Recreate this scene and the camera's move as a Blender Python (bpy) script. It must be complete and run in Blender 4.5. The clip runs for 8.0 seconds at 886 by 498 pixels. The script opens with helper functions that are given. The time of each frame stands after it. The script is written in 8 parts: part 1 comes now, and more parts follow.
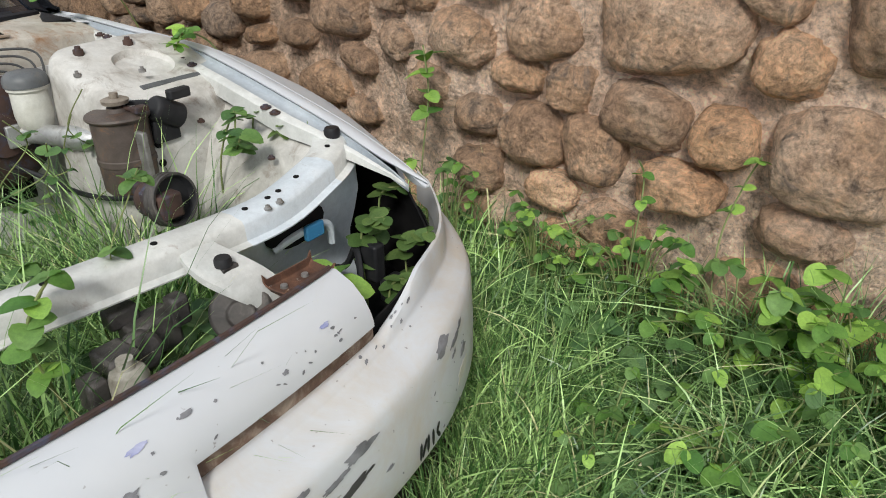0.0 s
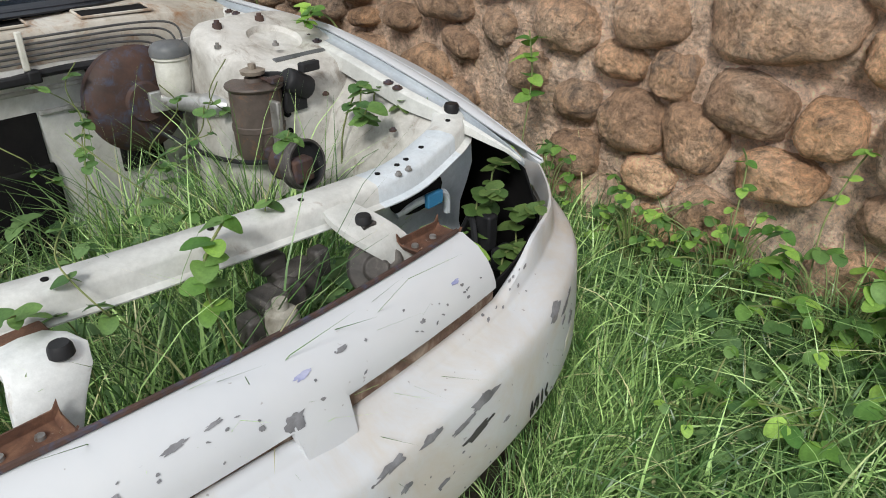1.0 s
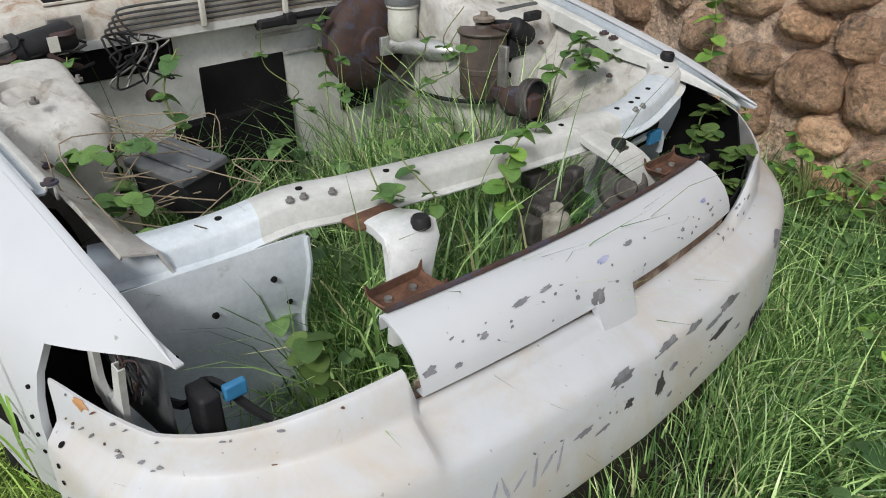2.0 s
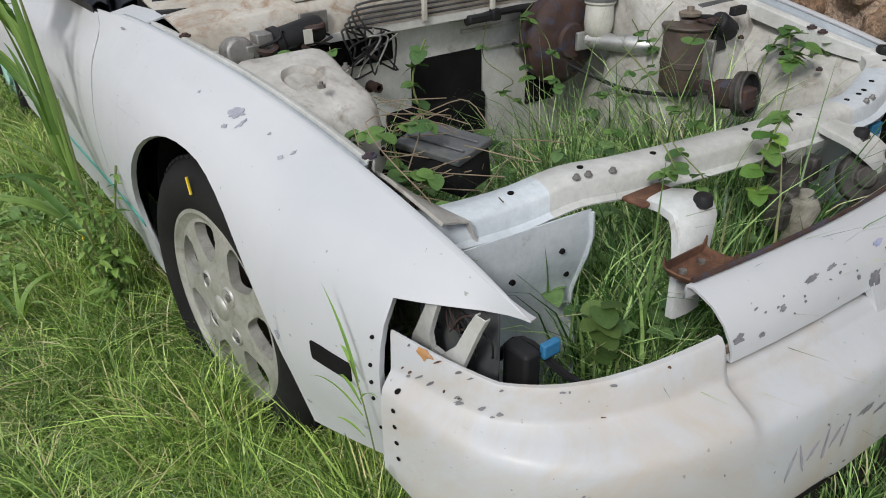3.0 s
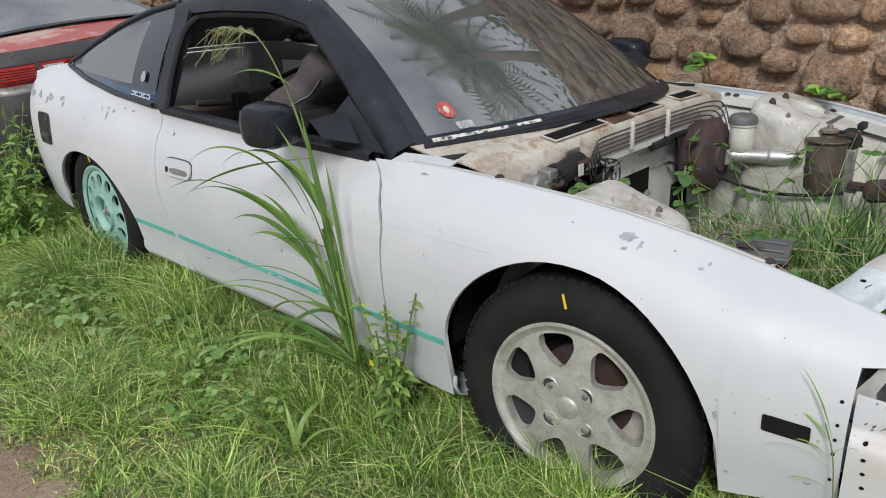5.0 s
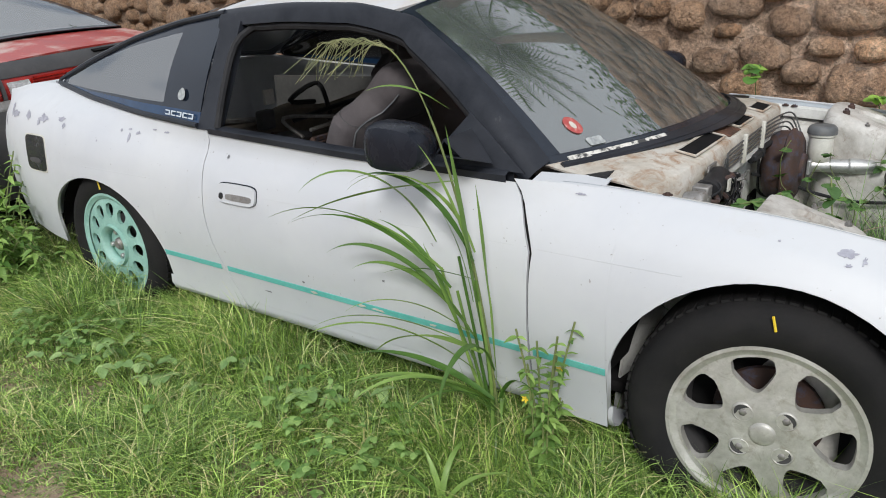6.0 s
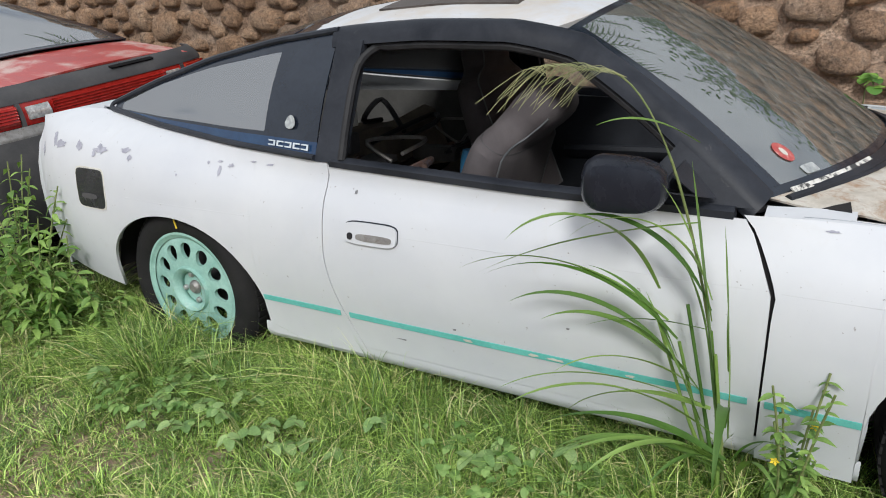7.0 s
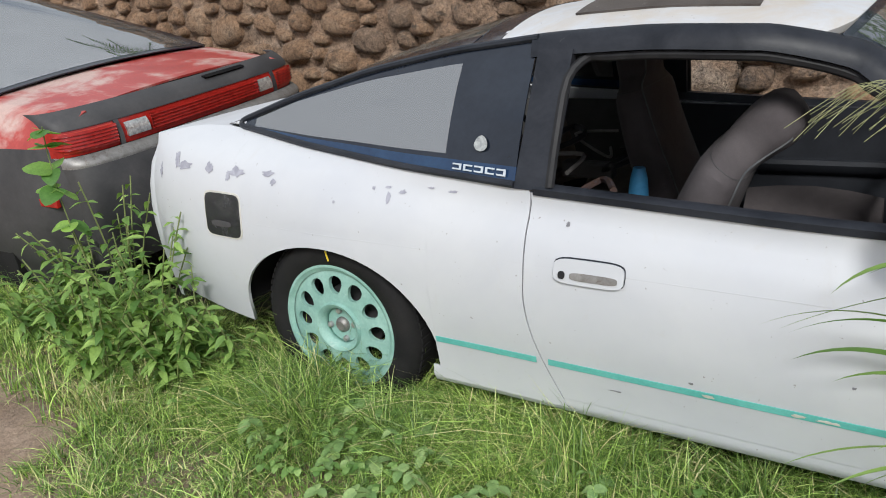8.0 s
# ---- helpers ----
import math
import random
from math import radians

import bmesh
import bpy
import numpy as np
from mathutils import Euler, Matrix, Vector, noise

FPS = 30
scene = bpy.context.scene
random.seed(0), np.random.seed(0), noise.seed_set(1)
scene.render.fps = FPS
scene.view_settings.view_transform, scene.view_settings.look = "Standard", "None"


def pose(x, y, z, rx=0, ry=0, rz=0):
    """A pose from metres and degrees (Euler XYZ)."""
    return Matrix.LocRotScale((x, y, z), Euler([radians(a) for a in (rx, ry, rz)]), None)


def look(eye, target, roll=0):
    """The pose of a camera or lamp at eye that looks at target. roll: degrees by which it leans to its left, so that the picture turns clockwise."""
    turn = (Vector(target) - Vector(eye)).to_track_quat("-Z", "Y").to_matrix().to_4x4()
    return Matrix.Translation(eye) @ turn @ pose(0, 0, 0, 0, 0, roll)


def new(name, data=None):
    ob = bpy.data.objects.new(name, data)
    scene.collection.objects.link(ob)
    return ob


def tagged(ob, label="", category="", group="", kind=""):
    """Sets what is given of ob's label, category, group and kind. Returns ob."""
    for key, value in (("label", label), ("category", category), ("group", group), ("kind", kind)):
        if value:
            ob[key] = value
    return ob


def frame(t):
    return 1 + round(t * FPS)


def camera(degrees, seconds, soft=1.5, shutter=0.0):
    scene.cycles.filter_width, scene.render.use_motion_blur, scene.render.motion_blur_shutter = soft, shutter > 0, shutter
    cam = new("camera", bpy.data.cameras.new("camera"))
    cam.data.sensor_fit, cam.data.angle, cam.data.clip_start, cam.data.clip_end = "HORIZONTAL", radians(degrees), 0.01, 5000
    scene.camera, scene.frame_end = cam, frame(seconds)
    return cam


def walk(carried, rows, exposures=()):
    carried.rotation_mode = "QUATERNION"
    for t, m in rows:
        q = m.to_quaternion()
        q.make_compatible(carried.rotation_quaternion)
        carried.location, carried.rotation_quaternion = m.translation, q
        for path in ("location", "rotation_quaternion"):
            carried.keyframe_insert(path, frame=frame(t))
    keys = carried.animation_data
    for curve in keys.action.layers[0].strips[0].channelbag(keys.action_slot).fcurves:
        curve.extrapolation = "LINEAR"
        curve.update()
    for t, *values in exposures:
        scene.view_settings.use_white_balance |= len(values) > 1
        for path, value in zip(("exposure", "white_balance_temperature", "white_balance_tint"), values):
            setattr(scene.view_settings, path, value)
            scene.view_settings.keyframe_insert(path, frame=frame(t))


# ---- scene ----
cam = camera(62.9, 8.0, soft=1.0)
PATH = [
    (0, (1.528, -0.315, 1.114), (0.459, 1.1, 0.19), -1.2),
    (0.5, (1.519, -0.348, 1.111), (0.393, 1.016, 0.178), -0.8),
    (1, (1.496, -0.46, 1.114), (0.317, 0.853, 0.173), -0.5),
    (1.5, (1.457, -0.669, 1.111), (0.218, 0.574, 0.152), -0.3),
    (1.7, (1.433, -0.749, 1.104), (0.176, 0.466, 0.131), -0.1),
    (2.8, (1.3, -1.107, 1.071), (-0.093, -0.047, 0.104), -1.3),
    (3, (1.255, -1.165, 1.085), (-0.16, -0.132, 0.121), -1.6),
    (3.5, (1.187, -1.337, 1.123), (-0.254, -0.278, 0.228), -1.8),
    (4, (1.154, -1.604, 1.165), (-0.247, -0.435, 0.346), -1.7),
    (4.5, (1.018, -1.796, 1.188), (-0.343, -0.542, 0.43), -2.2),
    (4.7, (0.931, -1.871, 1.205), (-0.414, -0.585, 0.471), -2.7),
    (5.8, (0.372, -2.269, 1.247), (-0.769, -0.776, 0.56), -2.4),
    (6, (0.236, -2.283, 1.239), (-0.867, -0.762, 0.553), -2.5),
    (6.5, (-0.09, -2.339, 1.278), (-1.105, -0.76, 0.586), -2.7),
    (7, (-0.433, -2.422, 1.306), (-1.396, -0.814, 0.61), -3.1),
    (7.5, (-0.728, -2.454, 1.302), (-1.677, -0.834, 0.612), -3.2),
    (8, (-1.062, -2.443, 1.342), (-2.037, -0.843, 0.643), -3.8),
]
walk(cam, [(t, look(eye, target, roll)) for t, eye, target, roll in PATH], [(0.0, 0.27, 6350, 6.5), (1.5, 0.20, 6350, 7.5), (3.0, -0.16, 6300, 8.5), (4.5, -0.08, 6300, 8.5), (6.5, 0.15, 6250, 8.5), (8.0, 0.20, 6250, 8.5)])

# ---- light ----
world = bpy.data.worlds.new("sky")
scene.world = world
world.use_nodes = True
SUN_EL, SUN_AZ = radians(39), radians(150)   # azimuth clockwise from +y
wn = world.node_tree.nodes
sky = wn.new("ShaderNodeTexSky")
sky.sky_type = "NISHITA"
sky.sun_disc = False
sky.sun_elevation, sky.sun_rotation = SUN_EL, SUN_AZ
sky.air_density, sky.dust_density = 1.0, 3.0
# broken cloud over the clear sky
wt = world.node_tree
w_tc, w_map, w_noise, w_ramp, w_mix = (wn.new(k) for k in ("ShaderNodeTexCoord", "ShaderNodeMapping", "ShaderNodeTexNoise", "ShaderNodeValToRGB", "ShaderNodeMix"))
w_map.inputs["Scale"].default_value = (1.0, 1.0, 2.2)
w_noise.inputs["Scale"].default_value, w_noise.inputs["Detail"].default_value, w_noise.inputs["Roughness"].default_value = 2.4, 7, 0.58
w_ramp.color_ramp.elements[0].position, w_ramp.color_ramp.elements[1].position = 0.22, 0.48
w_mix.data_type = "RGBA"
w_mix.inputs[7].default_value = (6.6, 6.8, 7.2, 1)
wt.links.new(w_tc.outputs["Generated"], w_map.inputs[0])
wt.links.new(w_map.outputs[0], w_noise.inputs["Vector"])
wt.links.new(w_noise.outputs["Fac"], w_ramp.inputs[0])
wt.links.new(w_ramp.outputs[0], w_mix.inputs[0])
wt.links.new(sky.outputs[0], w_mix.inputs[6])
wt.links.new(w_mix.outputs[2], wn["Background"].inputs[0])
wn["Background"].inputs[1].default_value = 0.110
sun = new("sun", bpy.data.lights.new("sun", "SUN"))
sun.data.energy, sun.data.angle, sun.data.color = 2.35, radians(13), (1.0, 0.96, 0.90)
sd = Vector((math.sin(SUN_AZ) * math.cos(SUN_EL), math.cos(SUN_AZ) * math.cos(SUN_EL), math.sin(SUN_EL)))
sun.matrix_world = look(sd * 20, (0, 0, 0))

# ---- materials ----


def ramp(nt, fac, stops):
    n = nt.nodes.new("ShaderNodeValToRGB")
    el = n.color_ramp.elements
    el[0].position, el[0].color = stops[0][0], (*stops[0][1], 1)
    el[1].position, el[1].color = stops[-1][0], (*stops[-1][1], 1)
    for p, c in stops[1:-1]:
        e = el.new(p)
        e.color = (*c, 1)
    nt.links.new(fac, n.inputs[0])
    return n.outputs[0]


def noise_tex(nt, scale, detail=4, rough=0.6, distort=0.0, coord="Object", stretch=(1, 1, 1)):
    tc = nt.nodes.new("ShaderNodeTexCoord")
    mp = nt.nodes.new("ShaderNodeMapping")
    mp.inputs["Scale"].default_value = stretch
    nt.links.new(tc.outputs[coord], mp.inputs[0])
    n = nt.nodes.new("ShaderNodeTexNoise")
    n.inputs["Scale"].default_value = scale
    n.inputs["Detail"].default_value = detail
    n.inputs["Roughness"].default_value = rough
    n.inputs["Distortion"].default_value = distort
    nt.links.new(mp.outputs[0], n.inputs["Vector"])
    return n.outputs["Fac"]


def mix(nt, fac, a, b, kind="MIX"):
    n = nt.nodes.new("ShaderNodeMix")
    n.data_type, n.blend_type = "RGBA", kind
    for sock, v in ((n.inputs[0], fac), (n.inputs[6], a), (n.inputs[7], b)):
        if isinstance(v, (int, float)):
            sock.default_value = v
        elif isinstance(v, tuple):
            sock.default_value = (*v, 1)
        else:
            nt.links.new(v, sock)
    return n.outputs[2]


def bump(nt, height, strength, dist=0.01):
    n = nt.nodes.new("ShaderNodeBump")
    n.inputs["Strength"].default_value = strength
    n.inputs["Distance"].default_value = dist
    nt.links.new(height, n.inputs["Height"])
    return n.outputs[0]


def base_mat(name, rough=0.5, metal=0.0):
    m = bpy.data.materials.new(name)
    m.use_nodes = True
    b = m.node_tree.nodes["Principled BSDF"]
    b.inputs["Roughness"].default_value, b.inputs["Metallic"].default_value = rough, metal
    return m, m.node_tree, b


def mat(name, stops, rough=0.5, metal=0.0, scale=8, fine=60, bumps=0.2, dist=0.004, dirt=None, dirt_at=(0.55, 0.75), spread=0.25, stretch=(1, 1, 1), rand=0.0, island=False):
    """Noise-coloured surface: broad variation from stops, fine grain in colour and relief, and dirt patches."""
    m, nt, b = base_mat(name, rough, metal)
    big = noise_tex(nt, scale, 5, 0.65, 0.4, stretch=stretch)
    col = ramp(nt, big, stops)
    small = noise_tex(nt, fine, 8, 0.78, stretch=stretch)
    col = mix(nt, 0.5, col, ramp(nt, small, [(0.3, (1 - spread,) * 3), (0.7, (1 + spread,) * 3)]), "MULTIPLY") if spread else col
    if dirt:
        d = noise_tex(nt, scale * 2.3, 8, 0.72, 0.6)
        fac = ramp(nt, d, [(dirt_at[0], (0, 0, 0)), (dirt_at[1], (1, 1, 1))])
        col = mix(nt, fac, col, dirt)
    if rand:
        inf = nt.nodes.new("ShaderNodeNewGeometry" if island else "ShaderNodeObjectInfo")
        r = inf.outputs["Random Per Island" if island else "Random"]
        col = mix(nt, 1.0, col, ramp(nt, r, [(0.0, (1 - rand, 1 - rand * 0.9, 1 - rand)), (1.0, (1 + rand, 1 + rand * 0.8, 1 + rand * 0.6))]), "MULTIPLY")
    nt.links.new(col, b.inputs["Base Color"])
    if bumps:
        nt.links.new(bump(nt, small, bumps, dist), b.inputs["Normal"])
    rr = ramp(nt, big, [(0.3, (max(rough - 0.1, 0.03),) * 3), (0.7, (min(rough + 0.12, 1),) * 3)])
    nt.links.new(rr, b.inputs["Roughness"])
    return m


def paint_white(name="white_paint", stain=None):
    m, nt, b = base_mat(name, 0.38)
    big = noise_tex(nt, 2.2, 5, 0.6, 0.3)
    col = ramp(nt, big, [(0.3, (0.515, 0.53, 0.565)), (0.7, (0.59, 0.60, 0.62))])
    grime = noise_tex(nt, 9, 9, 0.75, 0.8)
    col = mix(nt, ramp(nt, grime, [(0.58, (0, 0, 0)), (0.88, (0.4, 0.4, 0.4))]), col, (0.50, 0.47, 0.42))
    if stain:
        col = mix(nt, ramp(nt, noise_tex(nt, 3.2, 9, 0.72, 0.6), [(0.42, (0, 0, 0)), (0.72, (stain,) * 3)]), col, (0.50, 0.40, 0.28))
    speck = noise_tex(nt, 85, 2, 0.5)
    col = mix(nt, ramp(nt, speck, [(0.73, (0, 0, 0)), (0.77, (0.7, 0.7, 0.7))]), col, (0.22, 0.20, 0.19))
    nt.links.new(col, b.inputs["Base Color"])
    nt.links.new(ramp(nt, grime, [(0.35, (0.40,) * 3), (0.75, (0.66,) * 3)]), b.inputs["Roughness"])
    nt.links.new(bump(nt, noise_tex(nt, 1.8, 3, 0.5), 0.25, 0.01), b.inputs["Normal"])
    return m


def leaf_mat(name, c1, c2, rand=0.3, rough=0.6, trans=0.22, vein=False, island=True, dry=None, dry_part=0.1, mid=0.42):
    m, nt, b = base_mat(name, rough)
    inf = nt.nodes.new("ShaderNodeNewGeometry" if island else "ShaderNodeObjectInfo")
    r = inf.outputs["Random Per Island" if island else "Random"]
    stops = [(0.0, c1), (0.5, tuple((1 - mid) * a + mid * b_ for a, b_ in zip(c1, c2))), (1.0 - dry_part if dry else 1.0, c2)]
    if dry:
        stops.append((1.0 - dry_part * 0.4, dry))
    col = ramp(nt, r, stops)
    patch = noise_tex(nt, 1.1, 3, 0.6)
    col = mix(nt, 0.7, col, ramp(nt, patch, [(0.3, (0.7, 0.75, 0.7)), (0.7, (1.25, 1.2, 1.05))]), "MULTIPLY")
    col = mix(nt, 0.6, col, ramp(nt, noise_tex(nt, 90 if island else 7, 6, 0.7), [(0.3, (0.6, 0.65, 0.6)), (0.7, (1.35, 1.3, 1.3))]), "MULTIPLY")
    nt.links.new(col, b.inputs["Base Color"])
    t = nt.nodes.new("ShaderNodeBsdfTranslucent")
    nt.links.new(mix(nt, 1.0, col, (1.15, 1.25, 0.6), "MULTIPLY"), t.inputs[0])
    ms = nt.nodes.new("ShaderNodeMixShader")
    ms.inputs[0].default_value = trans
    nt.links.new(b.outputs[0], ms.inputs[1])
    nt.links.new(t.outputs[0], ms.inputs[2])
    nt.links.new(ms.outputs[0], nt.nodes["Material Output"].inputs[0])
    return m


def glass_mat(name, tint=(0.55, 0.6, 0.6), dust=0.12, dust_col=(0.35, 0.36, 0.36), gloss=2.7):
    m = bpy.data.materials.new(name)
    m.use_nodes = True
    nt = m.node_tree
    nt.nodes.remove(nt.nodes["Principled BSDF"])
    tr = nt.nodes.new("ShaderNodeBsdfTransparent")
    tr.inputs[0].default_value = (*tint, 1)
    gl = nt.nodes.new("ShaderNodeBsdfGlossy")
    gl.inputs["Roughness"].default_value = 0.02
    fr = nt.nodes.new("ShaderNodeFresnel")
    fr.inputs[0].default_value = gloss
    df = nt.nodes.new("ShaderNodeBsdfDiffuse")
    df.inputs[0].default_value = (*dust_col, 1)
    sm = noise_tex(nt, 6, 7, 0.7, 0.5)
    mm = nt.nodes.new("ShaderNodeMath")
    mm.operation = "MULTIPLY"
    nt.links.new(sm, mm.inputs[0])
    mm.inputs[1].default_value = dust * 2
    m1, m2 = nt.nodes.new("ShaderNodeMixShader"), nt.nodes.new("ShaderNodeMixShader")
    nt.links.new(mm.outputs[0], m1.inputs[0])
    nt.links.new(tr.outputs[0], m1.inputs[1])
    nt.links.new(df.outputs[0], m1.inputs[2])
    nt.links.new(fr.outputs[0], m2.inputs[0])
    nt.links.new(m1.outputs[0], m2.inputs[1])
    nt.links.new(gl.outputs[0], m2.inputs[2])
    nt.links.new(m2.outputs[0], nt.nodes["Material Output"].inputs[0])
    return m


WHITE = paint_white()
WHITE_D = paint_white("dirty_white_paint", 0.8)
BARW = mat("chipped_white_paint", [(0.3, (0.46, 0.46, 0.44)), (0.6, (0.62, 0.62, 0.60)), (0.75, (0.68, 0.68, 0.66))], 0.45, scale=7, dirt=(0.20, 0.11, 0.06), dirt_at=(0.62, 0.80), bumps=0.1)
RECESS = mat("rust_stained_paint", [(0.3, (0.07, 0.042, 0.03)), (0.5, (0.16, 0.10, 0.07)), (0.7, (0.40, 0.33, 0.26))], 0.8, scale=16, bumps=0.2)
FLANGE = mat("flat_grey_paint", [(0.3, (0.27, 0.30, 0.34)), (0.7, (0.42, 0.45, 0.48))], 0.5, scale=9, dirt=(0.16, 0.13, 0.10), dirt_at=(0.6, 0.8), bumps=0.1)
CARD = mat("navy_door_trim", [(0.3, (0.014, 0.016, 0.022)), (0.7, (0.028, 0.032, 0.042))], 0.7, scale=6, bumps=0.1)
GREYPL = mat("grey_plastic", [(0.3, (0.06, 0.065, 0.07)), (0.7, (0.15, 0.155, 0.16))], 0.5, scale=10, dirt=(0.2, 0.17, 0.13), dirt_at=(0.58, 0.8))
BAY = mat("bay_paint", [(0.3, (0.30, 0.28, 0.25)), (0.5, (0.50, 0.48, 0.45)), (0.7, (0.62, 0.61, 0.585))], 0.5, scale=7, dirt=(0.17, 0.125, 0.09), dirt_at=(0.54, 0.76), bumps=0.07)
FIREW = mat("firewall_paint", [(0.3, (0.52, 0.51, 0.48)), (0.55, (0.70, 0.69, 0.67)), (0.7, (0.76, 0.755, 0.74))], 0.45, scale=5, dirt=(0.24, 0.17, 0.12), dirt_at=(0.58, 0.82), bumps=0.12)
LINEM = mat("grey_brake_line", [(0.3, (0.035, 0.037, 0.038)), (0.7, (0.10, 0.10, 0.10))], 0.45, scale=20, bumps=0)
BEIGE = mat("faded_grey_trim", [(0.3, (0.045, 0.045, 0.045)), (0.7, (0.09, 0.088, 0.085))], 0.8, scale=6, bumps=0.1, dirt=(0.07, 0.06, 0.05), dirt_at=(0.6, 0.8))
COWLP = mat("stained_cowl_paint", [(0.3, (0.34, 0.30, 0.25)), (0.5, (0.50, 0.46, 0.40)), (0.7, (0.58, 0.56, 0.52))], 0.6, scale=7, dirt=(0.30, 0.17, 0.09), dirt_at=(0.5, 0.68), bumps=0.15)
BLUEGREY = mat("blue_grey_paint", [(0.3, (0.50, 0.55, 0.60)), (0.7, (0.64, 0.68, 0.72))], 0.45, scale=5, dirt=(0.2, 0.16, 0.13), dirt_at=(0.63, 0.85), bumps=0.1)
CHIP = mat("bare_primer", [(0.3, (0.12, 0.12, 0.13)), (0.7, (0.26, 0.26, 0.28))], 0.7, scale=30, bumps=0.2)
LILAC = mat("lilac_primer", [(0.3, (0.22, 0.24, 0.45)), (0.7, (0.45, 0.46, 0.6))], 0.7, scale=40, bumps=0.2)
RUST = mat("rusty_steel", [(0.3, (0.035, 0.018, 0.013)), (0.5, (0.11, 0.05, 0.03)), (0.7, (0.23, 0.12, 0.07))], 0.85, scale=18, fine=120, bumps=0.5, dirt=(0.45, 0.40, 0.35), dirt_at=(0.62, 0.72))
DARKRUST = mat("dark_rust", [(0.3, (0.03, 0.018, 0.015)), (0.7, (0.085, 0.045, 0.034))], 0.75, scale=12, bumps=0.3, dirt=(0.05, 0.06, 0.10), dirt_at=(0.5, 0.7))
BLACK = mat("black_plastic", [(0.3, (0.012, 0.012, 0.014)), (0.7, (0.03, 0.03, 0.032))], 0.5, scale=10, bumps=0.1)
TRIM = mat("faded_black_trim", [(0.3, (0.012, 0.014, 0.019)), (0.7, (0.034, 0.037, 0.046))], 0.4, scale=6, bumps=0.1, dirt=(0.13, 0.125, 0.12), dirt_at=(0.64, 0.85))
MIRROR_BLACK = mat("glossy_black", [(0.3, (0.008, 0.010, 0.016)), (0.7, (0.018, 0.02, 0.028))], 0.25, scale=6, bumps=0.05)
for m_ in (TRIM, MIRROR_BLACK, BLACK):
    m_.node_tree.nodes["Principled BSDF"].inputs["Specular IOR Level"].default_value = 0.2
BADGE = mat("faded_badge_print", [(0.3, (0.16, 0.17, 0.18)), (0.6, (0.40, 0.42, 0.42))], 0.5, scale=60, bumps=0)
SCUFF = mat("grey_scuff", [(0.3, (0.26, 0.26, 0.31)), (0.7, (0.42, 0.42, 0.48))], 0.7, scale=30)
# near-black for hollows and insides, their shade put into the colour
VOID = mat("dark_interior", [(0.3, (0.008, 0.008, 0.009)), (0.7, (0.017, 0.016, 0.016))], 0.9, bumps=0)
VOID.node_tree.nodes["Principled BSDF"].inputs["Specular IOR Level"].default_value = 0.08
RUBBER = mat("tyre_rubber", [(0.3, (0.010, 0.010, 0.011)), (0.7, (0.022, 0.021, 0.021))], 0.75, scale=9, fine=150, bumps=0.3, dirt=(0.05, 0.044, 0.036), dirt_at=(0.66, 0.92))
RUBBER.node_tree.nodes["Principled BSDF"].inputs["Specular IOR Level"].default_value = 0.2
ALLOY = mat("weathered_alloy", [(0.3, (0.36, 0.35, 0.32)), (0.7, (0.58, 0.57, 0.54))], 0.42, 0.35, scale=14, dirt=(0.24, 0.21, 0.16), dirt_at=(0.52, 0.8))
TEAL = mat("teal_wheel_paint", [(0.3, (0.20, 0.38, 0.33)), (0.7, (0.33, 0.53, 0.465))], 0.5, scale=10, dirt=(0.55, 0.62, 0.58), dirt_at=(0.6, 0.85))
STRIPE = mat("teal_stripe", [(0.3, (0.10, 0.42, 0.38)), (0.7, (0.16, 0.52, 0.47))], 0.5, scale=10)
ALU = mat("aluminium", [(0.3, (0.40, 0.40, 0.40)), (0.7, (0.62, 0.62, 0.61))], 0.4, 0.7, scale=20, dirt=(0.2, 0.15, 0.1))
STEEL = mat("dull_steel", [(0.3, (0.20, 0.19, 0.18)), (0.7, (0.36, 0.35, 0.34))], 0.5, 0.6, scale=25, dirt=(0.12, 0.07, 0.04))
PLASTIC_W = mat("yellowed_plastic", [(0.3, (0.50, 0.48, 0.42)), (0.7, (0.66, 0.65, 0.60))], 0.45, scale=10)
FABRIC = mat("grey_seat_cloth", [(0.3, (0.062, 0.053, 0.056)), (0.7, (0.108, 0.095, 0.098))], 0.95, scale=7, fine=300, bumps=0.4)
CARPET = mat("brown_cloth", [(0.3, (0.10, 0.085, 0.07)), (0.7, (0.19, 0.16, 0.13))], 0.95, scale=9, fine=200, bumps=0.4)
BLUETAPE = mat("blue_tape", [(0.3, (0.03, 0.16, 0.34)), (0.7, (0.05, 0.24, 0.45))], 0.6, scale=20)
GREASY = mat("greasy_metal", [(0.3, (0.025, 0.024, 0.024)), (0.6, (0.10, 0.09, 0.085)), (0.75, (0.22, 0.20, 0.18))], 0.55, 0.3, scale=22, bumps=0.4)
REDPAINT = mat("faded_red_paint", [(0.32, (0.30, 0.026, 0.022)), (0.48, (0.40, 0.055, 0.045)), (0.60, (0.52, 0.36, 0.32))], 0.42, scale=2.6, bumps=0.05)
DARKPAINT = mat("matt_black_paint", [(0.3, (0.03, 0.03, 0.033)), (0.7, (0.07, 0.067, 0.068))], 0.6, scale=5, bumps=0.1)
REDLENS = mat("red_lens", [(0.3, (0.26, 0.010, 0.008)), (0.7, (0.40, 0.018, 0.012))], 0.15, scale=30, bumps=0)
ORANGELENS = mat("orange_red_lens", [(0.3, (0.38, 0.025, 0.012)), (0.7, (0.52, 0.05, 0.02))], 0.18, scale=30, bumps=0)
